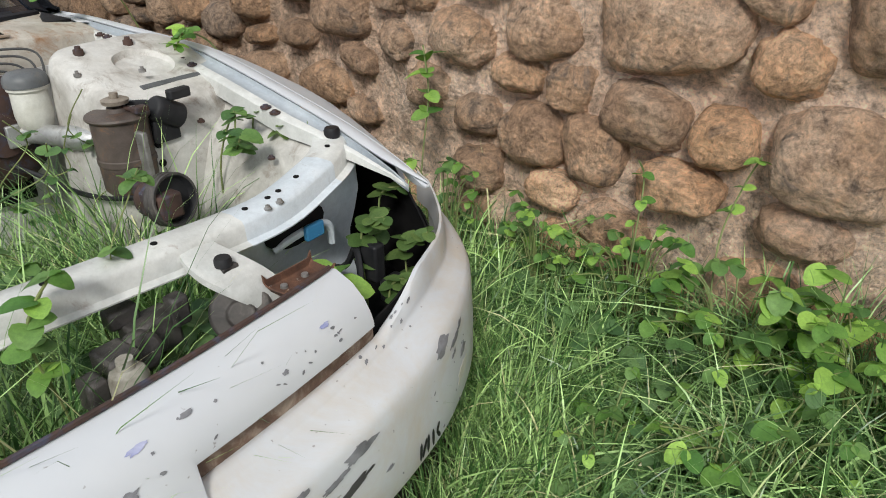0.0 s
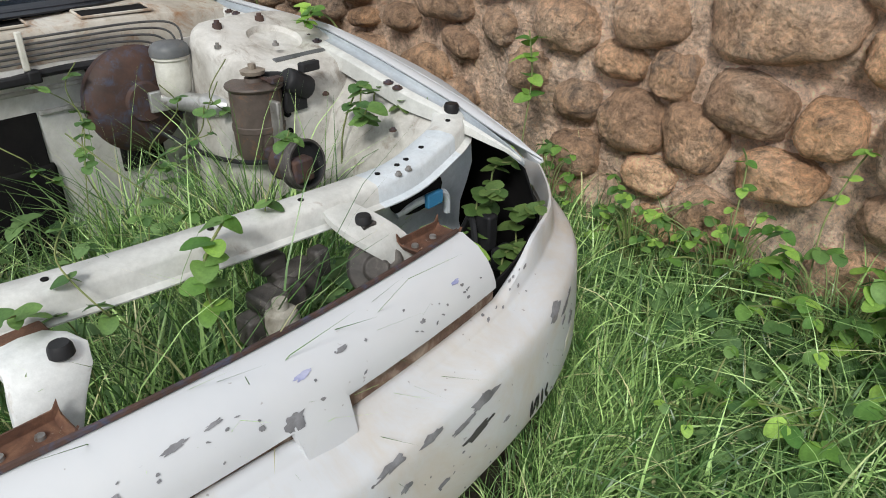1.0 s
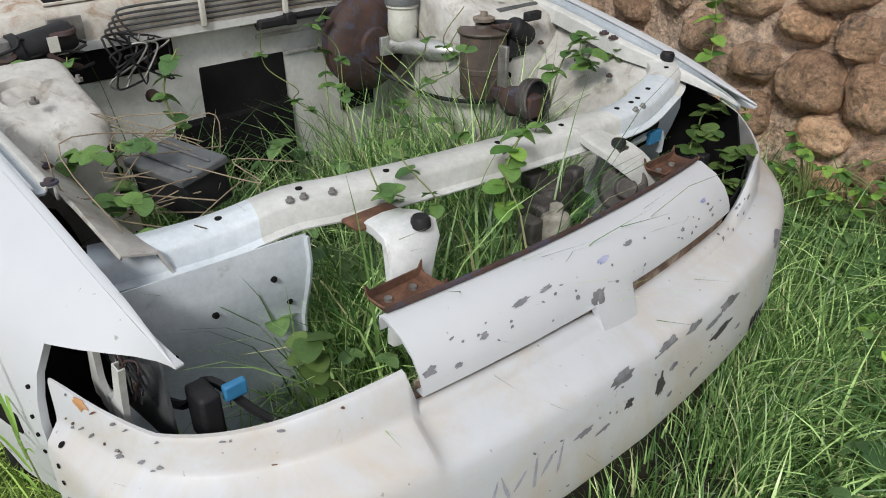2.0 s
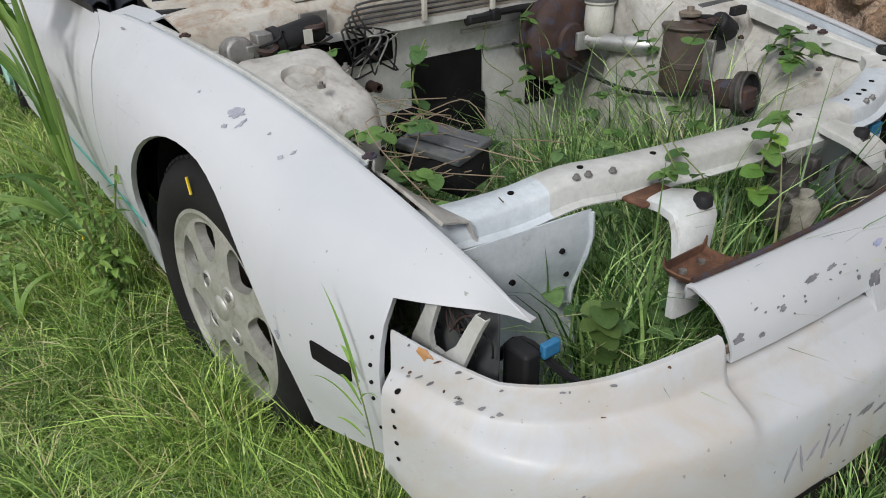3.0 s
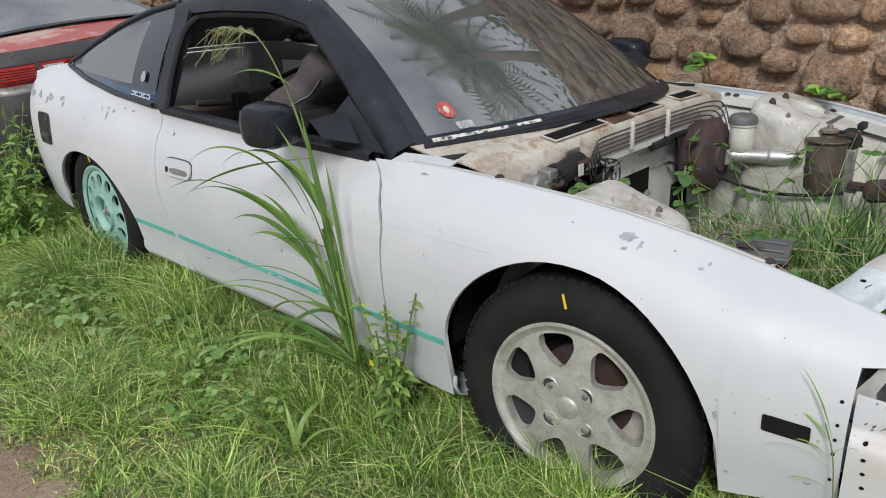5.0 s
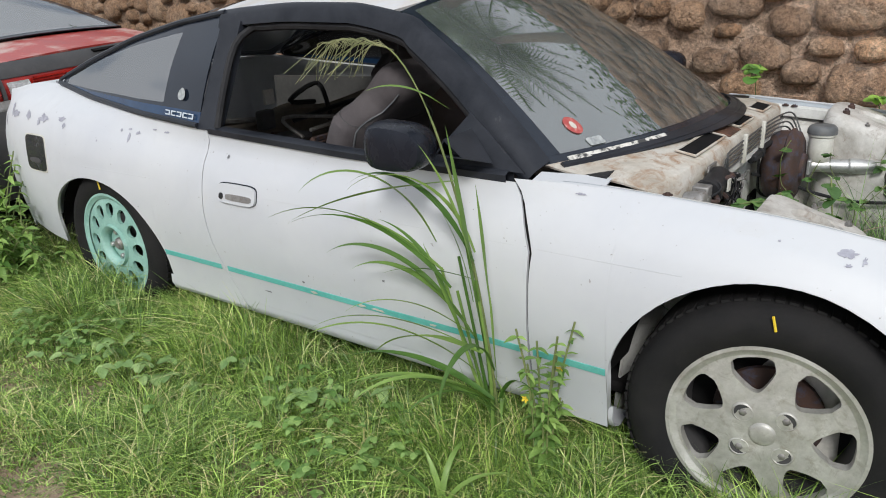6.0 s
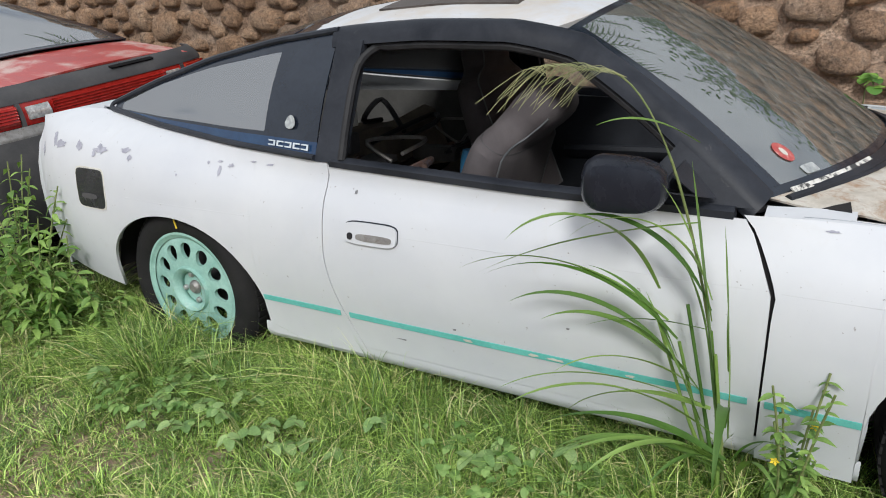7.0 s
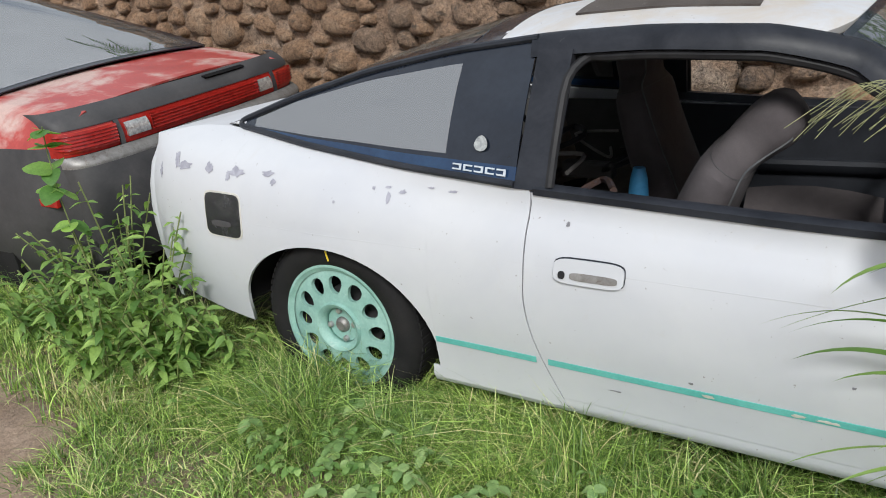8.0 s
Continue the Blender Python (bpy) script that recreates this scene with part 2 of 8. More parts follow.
CLEARLENS = mat("clear_lens", [(0.3, (0.30, 0.29, 0.28)), (0.7, (0.75, 0.73, 0.71))], 0.12, 0.6, scale=60)
REDSTICK = mat("red_sticker", [(0.3, (0.34, 0.04, 0.04)), (0.55, (0.42, 0.09, 0.08)), (0.7, (0.55, 0.32, 0.30))], 0.5, scale=80)
LETTER = mat("white_lettering", [(0.3, (0.42, 0.48, 0.55)), (0.7, (0.55, 0.6, 0.65))], 0.4, bumps=0)
# part of the dust is grey haze, painted in to brighten the windshield
GLASS = glass_mat("dusty_glass", (0.50, 0.54, 0.53), 0.19, (0.44, 0.49, 0.47), 4.0)
GLASSQ = glass_mat("tinted_quarter_glass", (0.42, 0.47, 0.50), 0.08, gloss=4.6)
GLASSR = glass_mat("bright_rear_glass", (0.4, 0.44, 0.45), 0.16, (0.5, 0.53, 0.53), gloss=5.5)
CERAMIC = mat("black_glass_border", [(0.3, (0.008, 0.011, 0.019)), (0.7, (0.02, 0.026, 0.038))], 0.12, scale=4, bumps=0)
BLUEREFLECT = mat("blue_reflection_band", [(0.3, (0.010, 0.026, 0.07)), (0.7, (0.02, 0.055, 0.12))], 0.15, scale=4, bumps=0)


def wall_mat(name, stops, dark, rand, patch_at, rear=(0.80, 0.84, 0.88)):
    """Pitted, stained stone or mortar; colour brightened at the wall's far end, greyer along the rest."""
    m, nt, b = base_mat(name, 0.93)
    geo = nt.nodes.new("ShaderNodeNewGeometry")
    sep = nt.nodes.new("ShaderNodeSeparateXYZ")
    nt.links.new(geo.outputs["Position"], sep.inputs[0])

    def tex(scale, detail, rough, distort=0.0):
        n = nt.nodes.new("ShaderNodeTexNoise")
        n.inputs["Scale"].default_value, n.inputs["Detail"].default_value = scale, detail
        n.inputs["Roughness"].default_value, n.inputs["Distortion"].default_value = rough, distort
        nt.links.new(geo.outputs["Position"], n.inputs["Vector"])
        return n.outputs["Fac"]
    big, mid_, grain, pits = tex(3.5, 6, 0.62, 0.5), tex(11, 8, 0.72, 0.8), tex(34, 9, 0.82, 0.3), tex(110, 3, 0.6)
    col = ramp(nt, big, stops)
    col = mix(nt, ramp(nt, mid_, [(patch_at, (0, 0, 0)), (patch_at + 0.1, (0.85, 0.85, 0.85))]), col, dark)
    col = mix(nt, 1.0, col, ramp(nt, grain, [(0.34, (0.34, 0.32, 0.31)), (0.5, (1.0, 1.0, 1.0)), (0.66, (1.65, 1.6, 1.52))]), "MULTIPLY")
    col = mix(nt, ramp(nt, pits, [(0.64, (0, 0, 0)), (0.72, (0.5, 0.5, 0.5))]), col, (0.06, 0.045, 0.035))
    if rand:
        inf = nt.nodes.new("ShaderNodeObjectInfo")
        col = mix(nt, 1.0, col, ramp(nt, inf.outputs["Random"], [(0.0, (0.62, 0.60, 0.60)), (0.3, (1.02, 0.98, 0.95)), (0.55, (0.80, 0.80, 0.82)), (0.8, (1.22, 1.12, 1.0)), (1.0, (0.95, 0.84, 0.74))]), "MULTIPLY")
    # brightness ramp along x, multiplied into the colour
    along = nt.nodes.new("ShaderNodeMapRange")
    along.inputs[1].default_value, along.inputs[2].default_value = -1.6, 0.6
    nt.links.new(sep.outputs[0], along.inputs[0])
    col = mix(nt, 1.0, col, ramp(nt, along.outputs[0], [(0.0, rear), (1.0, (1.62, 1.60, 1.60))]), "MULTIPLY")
    nt.links.new(col, b.inputs["Base Color"])
    h = nt.nodes.new("ShaderNodeMath")
    h.operation = "MULTIPLY_ADD"
    nt.links.new(mid_, h.inputs[0])
    h.inputs[1].default_value = 1.5
    nt.links.new(grain, h.inputs[2])
    vor = nt.nodes.new("ShaderNodeTexVoronoi")
    vor.inputs["Scale"].default_value = 70
    nt.links.new(geo.outputs["Position"], vor.inputs["Vector"])
    h2 = nt.nodes.new("ShaderNodeMath")
    h2.operation = "MULTIPLY_ADD"
    nt.links.new(vor.outputs["Distance"], h2.inputs[0])
    h2.inputs[1].default_value = -0.45
    nt.links.new(h.outputs[0], h2.inputs[2])
    nt.links.new(bump(nt, h2.outputs[0], 1.0, 0.024), b.inputs["Normal"])
    return m


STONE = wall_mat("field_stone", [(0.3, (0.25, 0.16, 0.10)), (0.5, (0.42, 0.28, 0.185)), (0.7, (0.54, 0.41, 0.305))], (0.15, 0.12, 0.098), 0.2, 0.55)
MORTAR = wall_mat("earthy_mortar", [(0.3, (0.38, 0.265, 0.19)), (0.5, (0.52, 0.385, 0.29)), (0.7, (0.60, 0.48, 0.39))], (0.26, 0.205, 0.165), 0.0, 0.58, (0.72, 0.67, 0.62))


def soil_mat():
    """Soil near-black by the car, painting shade into the grass gaps; pale earth towards the open side."""
    m, nt, b = base_mat("soil", 0.95)
    geo = nt.nodes.new("ShaderNodeNewGeometry")
    sep = nt.nodes.new("ShaderNodeSeparateXYZ")
    nt.links.new(geo.outputs["Position"], sep.inputs[0])
    big, grain = noise_tex(nt, 2.6, 6, 0.65), noise_tex(nt, 60, 8, 0.75)
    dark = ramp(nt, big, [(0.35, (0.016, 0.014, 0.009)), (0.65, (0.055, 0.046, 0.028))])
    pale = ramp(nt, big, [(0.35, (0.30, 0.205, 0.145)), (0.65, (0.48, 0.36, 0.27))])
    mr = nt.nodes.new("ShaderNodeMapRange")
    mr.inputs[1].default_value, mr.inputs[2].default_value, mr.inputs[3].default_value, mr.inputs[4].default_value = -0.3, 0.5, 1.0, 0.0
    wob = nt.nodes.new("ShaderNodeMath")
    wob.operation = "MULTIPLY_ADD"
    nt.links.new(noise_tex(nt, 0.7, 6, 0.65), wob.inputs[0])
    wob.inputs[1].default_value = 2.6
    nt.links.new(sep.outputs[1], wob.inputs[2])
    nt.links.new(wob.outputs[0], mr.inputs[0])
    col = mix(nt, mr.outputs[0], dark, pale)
    col = mix(nt, 1.0, col, ramp(nt, grain, [(0.3, (0.6, 0.6, 0.6)), (0.7, (1.35, 1.35, 1.35))]), "MULTIPLY")
    nt.links.new(col, b.inputs["Base Color"])
    nt.links.new(bump(nt, grain, 0.8, 0.02), b.inputs["Normal"])
    return m


SOIL = soil_mat()
GRASS_L = leaf_mat("lawn_grass", (0.07, 0.15, 0.025), (0.58, 0.80, 0.21), dry=(0.78, 0.70, 0.40), dry_part=0.16, rough=0.42, trans=0.14, mid=0.28)
GRASS_T = leaf_mat("tall_grass", (0.035, 0.11, 0.024), (0.60, 0.86, 0.36), dry=(0.72, 0.70, 0.44), dry_part=0.07, rough=0.36, trans=0.12, mid=0.2)
STRAWG = leaf_mat("straw_grass", (0.34, 0.33, 0.15), (0.62, 0.56, 0.34), dry=(0.66, 0.6, 0.4), dry_part=0.4)
UNDER = leaf_mat("undergrowth_leaf", (0.055, 0.125, 0.05), (0.22, 0.36, 0.14), trans=0.25, rough=0.7)
LAWNLEAF = leaf_mat("lawn_weed_leaf", (0.12, 0.24, 0.055), (0.34, 0.50, 0.17), trans=0.25, rough=0.6)
CANE = leaf_mat("cane_leaf", (0.07, 0.16, 0.03), (0.30, 0.44, 0.12), island=False, trans=0.25, rough=0.45)
VINE = leaf_mat("vine_leaf", (0.08, 0.20, 0.045), (0.36, 0.57, 0.12), trans=0.3, island=False)
# darker copy of the vine colour, with the bay's shade put into it
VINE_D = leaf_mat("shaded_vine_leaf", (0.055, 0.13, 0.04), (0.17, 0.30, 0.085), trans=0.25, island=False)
DARKLEAF = leaf_mat("dark_leaf", (0.045, 0.11, 0.022), (0.12, 0.23, 0.045), trans=0.3)
STEM = mat("green_stem", [(0.3, (0.10, 0.15, 0.04)), (0.7, (0.22, 0.24, 0.09))], 0.7, scale=20)
FLOWER = mat("yellow_flower", [(0.3, (0.75, 0.5, 0.02)), (0.7, (0.85, 0.65, 0.05))], 0.6, scale=40)

# ---- geometry helpers ----


def link_mesh(name, verts, faces, material, parent=None, smooth=True, thick=0.0, offset=-1.0, bevel=0.0, label=""):
    me = bpy.data.meshes.new(name)
    me.from_pydata([tuple(v) for v in verts], [], [tuple(f) for f in faces])
    me.validate()
    bm = bmesh.new()
    bm.from_mesh(me)
    bmesh.ops.remove_doubles(bm, verts=bm.verts, dist=0.00005)
    bmesh.ops.recalc_face_normals(bm, faces=bm.faces)
    if thick:
        for e in bm.edges:
            if len(e.link_faces) == 1:
                e.smooth = False
    bm.to_mesh(me)
    bm.free()
    me.materials.append(material)
    for p in me.polygons:
        p.use_smooth = smooth
    if smooth:
        keep_sharp = [e.index for e in me.edges if e.use_edge_sharp]
        me.set_sharp_from_angle(angle=radians(42))
        for i in keep_sharp:
            me.edges[i].use_edge_sharp = True
    ob = new(name, me)
    if parent:
        ob.parent = parent
    if thick:
        m = ob.modifiers.new("thickness", "SOLIDIFY")
        m.thickness, m.offset = thick, offset
    if bevel:
        m = ob.modifiers.new("edge", "BEVEL")
        m.width, m.segments, m.limit_method = bevel, 2, "ANGLE"
    if label:
        ob["label"] = label
    return ob


def grid(fn, us, vs, wrap=False):
    """A sheet of points fn(u, v); faces between them."""
    verts = [fn(u, v) for u in us for v in vs]
    n, faces = len(vs), []
    for i in range(len(us) - (0 if wrap else 1)):
        a, b = i * n, ((i + 1) % len(us)) * n
        faces += [(a + j, b + j, b + j + 1, a + j + 1) for j in range(n - 1)]
    return verts, faces


def lathe(profile, n=48, axis="y", centre=(0, 0, 0)):
    """A turned shape: profile of (radius, along), round the y or z axis."""
    def fn(a, k):
        r, h = profile[int(k)]
        c, s = r * math.cos(a), r * math.sin(a)
        p = (c, h, s) if axis == "y" else (c, s, h) if axis == "z" else (h, c, s)
        return tuple(p[i] + centre[i] for i in range(3))
    return grid(fn, [2 * math.pi * i / n for i in range(n)], range(len(profile)), wrap=True)


def tube_geo(points, r, n=8, closed=False):
    pts = [Vector(p) for p in points]
    rs = r if isinstance(r, (list, tuple)) else [r] * len(pts)
    verts, faces = [], []
    side0 = None
    for i, p in enumerate(pts):
        d = (pts[min(i + 1, len(pts) - 1)] - pts[max(i - 1, 0)]).normalized()
        if side0 is None:
            side0 = d.orthogonal().normalized()
        side0 = (side0 - d * side0.dot(d)).normalized()
        up = d.cross(side0)
        for k in range(n):
            a = 2 * math.pi * k / n
            verts.append(p + (side0 * math.cos(a) + up * math.sin(a)) * rs[i])
    for i in range(len(pts) - 1):
        for k in range(n):
            faces.append((i * n + k, i * n + (k + 1) % n, (i + 1) * n + (k + 1) % n, (i + 1) * n + k))
    faces += [tuple(range(n))[::-1], tuple(range((len(pts) - 1) * n, len(pts) * n))]
    return verts, faces


def spline(points, n=8):
    """A smooth line through the points."""
    p = [Vector(q) for q in points]
    out = []
    for i in range(len(p) - 1):
        a, b, c, d = p[max(i - 1, 0)], p[i], p[i + 1], p[min(i + 2, len(p) - 1)]
        for k in range(n):
            t = k / n
            out.append(0.5 * ((2 * b) + (c - a) * t + (2 * a - 5 * b + 4 * c - d) * t * t + (3 * b - a - 3 * c + d) * t ** 3))
    return out + [p[-1]]


def box_geo(cx, cy, cz, sx, sy, sz, taper=1.0):
    v = [(cx + sx / 2 * i * (taper if k > 0 else 1), cy + sy / 2 * j * (taper if k > 0 else 1), cz + sz / 2 * k) for k in (-1, 1) for j in (-1, 1) for i in (-1, 1)]
    return v, [(0, 1, 3, 2), (4, 6, 7, 5), (0, 4, 5, 1), (2, 3, 7, 6), (0, 2, 6, 4), (1, 5, 7, 3)]


def joined(*geos):
    verts, faces = [], []
    for v, f in geos:
        n = len(verts)
        verts += list(v)
        faces += [tuple(i + n for i in q) for q in f]
    return verts, faces


def moved(geo, m):
    return [m @ Vector(v) for v in geo[0]], geo[1]


def part(name, geo, material, parent, label="", **kw):
    return link_mesh(name, geo[0], geo[1], material, parent, label=label, **kw)


def thing(name, label, category, group="", at=(0, 0, 0)):
    ob = new(name)
    ob.empty_display_size = 0.1
    ob.location = at
    return tagged(ob, label, category, group)


def lerp_rows(x, rows):
    """Values between the rows (x, a, b, ...), x rising."""
    r = np.array(rows, float)
    return [float(np.interp(x, r[:, 0], r[:, i])) for i in range(1, r.shape[1])]

# ---- ground and wall ----


def ground_z(x, y):
    z = 0.02 * noise.noise((x * 0.9, y * 0.9, 3.1)) + 0.008 * noise.noise((x * 5, y * 5, 1.0))
    z += 0.10 * min(max((y - 0.75) / 0.7, 0), 1) * min(max((x + 0.5) / 1.0, 0), 1)
    z += 0.045 * min(max((-0.45 - y) / 0.3, 0), 1)
    return z - 0.01


def axis_steps(lo, hi, fine, far):
    a = list(np.arange(lo, hi + 1e-6, fine))
    s, left, right = fine, [], []
    p = hi
    while p < far:
        s *= 1.5
        p += s
        right.append(p)
    s, p = fine, lo
    while p > -far:
        s *= 1.5
        p -= s
        left.append(p)
    return left[::-1] + a + right


gx, gy = axis_steps(-6.5, 3.5, 0.08, 400), axis_steps(-3.6, 2.4, 0.08, 400)
gv, gf = grid(lambda x, y: (x, y, ground_z(x, y)), gx, gy)
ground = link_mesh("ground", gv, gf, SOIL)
tagged(ground, "brown soil ground under grass and weeds", "ground", kind="structure")


def wall_y(x):
    return 1.40 - 0.09 * x


WALL_TURN = math.atan(-0.09)
WALL_LO, WALL_HI, WALL_TOP = -9.0, 4.2, 2.3


def rough_wall(x, z):
    n = 0.030 * noise.noise((x * 2.6, z * 2.6, 7.7)) + 0.020 * noise.noise((x * 8, z * 8, 2.2)) + 0.012 * noise.noise((x * 22, z * 22, 5.2))
    return wall_y(x) + 0.03 + n


# stones: x along the wall, z, width, height
STONES_A = [
    (0.62, 0.775, 0.235, 0.185), (0.955, 0.80, 0.36, 0.235), (1.17, 0.90, 0.16, 0.13), (1.215, 0.755, 0.17, 0.145), (1.41, 0.87, 0.25, 0.24),
    (0.345, 0.705, 0.215, 0.17), (0.53, 0.63, 0.175, 0.105), (0.705, 0.62, 0.145, 0.145), (0.91, 0.585, 0.235, 0.155), (1.10, 0.57, 0.155, 0.14),
    (0.595, 0.475, 0.20, 0.175), (0.775, 0.475, 0.18, 0.20), (1.355, 0.57, 0.29, 0.225),
]
STONES_B = [
    (1.015, 0.425, 0.22, 0.13), (0.665, 0.335, 0.17, 0.11), (0.215, 0.555, 0.20, 0.14), (0.09, 0.665, 0.165, 0.12), (0.405, 0.495, 0.16, 0.13),
    (1.30, 0.39, 0.21, 0.12), (0.07, 0.80, 0.14, 0.12), (0.205, 0.82, 0.15, 0.13), (1.22, 0.22, 0.22, 0.16), (0.86, 0.27, 0.2, 0.13), (0.40, 0.33, 0.18, 0.14), (0.45, 0.90, 0.2, 0.14),
]
rng = random.Random(5)


def stone_mesh(k, fine=3):
    bm = bmesh.new()
    bmesh.ops.create_icosphere(bm, subdivisions=fine, radius=0.5)
    for v in bm.verts:
        c = v.co.copy()
        q = Vector((math.copysign(abs(c.x * 2) ** 0.78, c.x), math.copysign(abs(c.y * 2) ** 0.62, c.y), math.copysign(abs(c.z * 2) ** 0.78, c.z))) * 0.5
        q *= 1 + 0.20 * noise.noise(c * 1.9 + Vector((k * 9.1, 0, 0))) + 0.08 * noise.noise(c * 4.5 + Vector((k * 3, 1, 0)))
        q *= 1 + 0.045 * noise.noise(c * 9 + Vector((k, 1, 4))) + 0.035 * noise.noise(c * 19 + Vector((k, 5, 4))) + 0.02 * noise.noise(c * 38 + Vector((k, 7, 2)))
        v.co = q
    me = bpy.data.meshes.new("stone")
    bm.to_mesh(me)
    bm.free()
    me.materials.append(STONE)
    for p in me.polygons:
        p.use_smooth = True
    return me


stone_meshes = [stone_mesh(k) for k in range(8)]
fine_meshes = [stone_mesh(20 + k, 4) for k in range(12)]
placed = [(x, z, w, h) for x, z, w, h in STONES_A + STONES_B]
for tries in range(60000):
    x, z = rng.uniform(-8.8, 4.0), rng.uniform(0.05, WALL_TOP - 0.05)
    if -0.05 < x < 1.6 and 0.2 < z < 0.95:
        continue
    big = max(0.0, 1 - tries / 20000)
    w = rng.uniform(0.13, 0.20) + 0.17 * rng.random() * big
    h = w * rng.uniform(0.55, 0.85)
    if all(((x - a) / ((w + c) * 0.5)) ** 2 + ((z - b) / ((h + d) * 0.5)) ** 2 > 0.93 for a, b, c, d in placed):
        placed.append((x, z, w, h))
wx = list(np.arange(WALL_LO, -3, 0.05)) + list(np.arange(-3, 0, 0.022)) + list(np.arange(0, 1.7, 0.016)) + list(np.arange(1.7, 2.4, 0.03)) + list(np.arange(2.4, WALL_HI, 0.08))
wz = list(np.arange(-0.1, 1.5, 0.022)) + list(np.arange(1.5, WALL_TOP, 0.06))
ST = np.array(placed)


def fillet(x, z):
    d = np.min(((x - ST[:, 0]) / (ST[:, 2] * 0.5)) ** 2 + ((z - ST[:, 1]) / (ST[:, 3] * 0.5)) ** 2)
    return -0.026 * math.exp(-max(d - 0.75, 0) * 1.6)


wv, wf = grid(lambda x, z: (x, rough_wall(x, z) + fillet(x, z), z), wx, wz)
nfront = len(wv)
nz = len(wz)
back = [(x, wall_y(x) + 0.5, z) for x in (wx[0], wx[-1]) for z in (wz[0], wz[-1])]
wv += back
i00, i01, i10, i11 = 0, nz - 1, nfront - nz, nfront - 1
b00, b01, b10, b11 = nfront, nfront + 1, nfront + 2, nfront + 3
wf += [(b00, b10, b11, b01), tuple([i01 + k * nz for k in range(len(wx))] + [b11, b01]),
       tuple([b00, b01] + list(range(i01, i00 - 1, -1))), tuple(list(range(i10, i11 + 1)) + [b11, b10])]
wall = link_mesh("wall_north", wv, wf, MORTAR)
tagged(wall, "retaining wall of brown rounded field stones set in earthy mortar", "wall", kind="structure")

near = sorted(range(len(placed)), key=lambda i: (placed[i][0] + 0.8) ** 2 * 0.25 + (placed[i][1] - 0.8) ** 2 * 3)
far_geo = []
for rank, i in enumerate(near):
    x, z, w, h = placed[i]
    m = Matrix.Translation((x, wall_y(x) + 0.05, z)) @ Matrix.Rotation(WALL_TURN, 4, "Z") @ Matrix.Rotation(rng.uniform(-0.25, 0.25), 4, "Y") @ Matrix.Diagonal((w * 1.0, 0.16 + 0.25 * min(w, 0.3), h * 1.0, 1))
    pick = rng.randrange(8)
    me = fine_meshes[i % 12] if i < len(STONES_A) + len(STONES_B) else stone_meshes[pick]
    if rank < 290:
        ob = new("stone", me)
        ob.parent = wall
        ob.matrix_local = m
    else:
        far_geo.append((m, me))
fv, ff = [], []
for m, me in far_geo:
    n = len(fv)
    fv += [m @ v.co for v in me.vertices]
    ff += [tuple(j + n for j in p.vertices) for p in me.polygons]
if fv:
    fs = link_mesh("far_stones", fv, ff, STONE, wall)
    tagged(fs, kind="stuff")

# ---- the white car ----
# origin under the front axle, x forward, y to the car's left
car = thing("white_hatchback_car", "derelict white two-door hatchback with no bonnet, standing in grass", "car")

TOP = [(-3.36, 0.66, 0.865), (-3.15, 0.64, 0.905), (-2.97, 0.635, 0.905), (-2.6, 0.71, 0.868), (-2.2, 0.763, 0.838), (-1.81, 0.783, 0.817), (-1.2, 0.785, 0.795), (-0.62, 0.764, 0.779),
       (-0.475, 0.745, 0.782), (-0.3, 0.727, 0.770), (0.0, 0.708, 0.748), (0.2, 0.69, 0.715), (0.42, 0.675, 0.668), (0.55, 0.667, 0.635), (0.66, 0.655, 0.598), (0.722, 0.645, 0.573)]
WIDE = [(-3.46, 0.66), (-3.36, 0.745), (-3.2, 0.80), (-3.0, 0.835), (-2.7, 0.85), (-2.475, 0.86), (-2.0, 0.85), (-0.6, 0.85), (-0.3, 0.855), (0.0, 0.86), (0.3, 0.842), (0.42, 0.813), (0.49, 0.792), (0.56, 0.770), (0.66, 0.737), (0.74, 0.69)]
SHAPE = [(0.0, 0.935), (0.1, 0.955), (0.27, 0.985), (0.5, 1.0), (0.70, 0.988), (0.82, 0.962), (0.92, 0.915)]
FRONT_R, REAR_A, REAR_B = 0.352, 0.385, 0.288


def smooth_rows(x, rows, d=0.06):
    vals = [lerp_rows(x + k * d, rows) for k in (-1, -0.5, 0, 0.5, 1)]
    return [sum(v[i] for v in vals) / 5 for i in range(len(vals[0]))]


def top_line(x):
    y, z = smooth_rows(x, TOP) if x < 0.6 else lerp_rows(x, TOP)
    return y, z


def side(x, z):
    """The half width of the body side at x and height z."""
    yt, zt = top_line(x)
    w = smooth_rows(x, WIDE)[0]
    f = min(max((z - 0.21) / (zt - 0.21), -0.2), 1.0)
    fs = [a for a, _ in SHAPE] + [1.0]
    ys = [b * w for _, b in SHAPE] + [yt]
    acc = 0.0
    for k in (-0.05, -0.025, 0, 0.025, 0.05):
        acc += float(np.interp(min(f + k * (1 - f) * 4, 1.0), fs, ys))
    y = acc / 5
    return y - 0.008 * math.exp(-((z - 0.635) / 0.012) ** 2) * (0.5 if x < 0.2 else 0) * 0.35


def flip(geo, s):
    """The car's right side is at -y (s = -1), its left at +y, a little wider at the nose."""
    def w(x):
        return 1 + 0.105 * min(max((x + 0.6) / 0.6, 0), 1) if s > 0 else 1.0
    return [(v[0], s * v[1] * w(v[0]), v[2]) for v in geo[0]], geo[1]


def door_front(z):
    return -0.645 + 0.085 * max(0.0, min(1.0, (0.78 - z) / 0.16)) ** 0.7 if z > 0.5 else -0.56 - 0.02 * (0.5 - z)


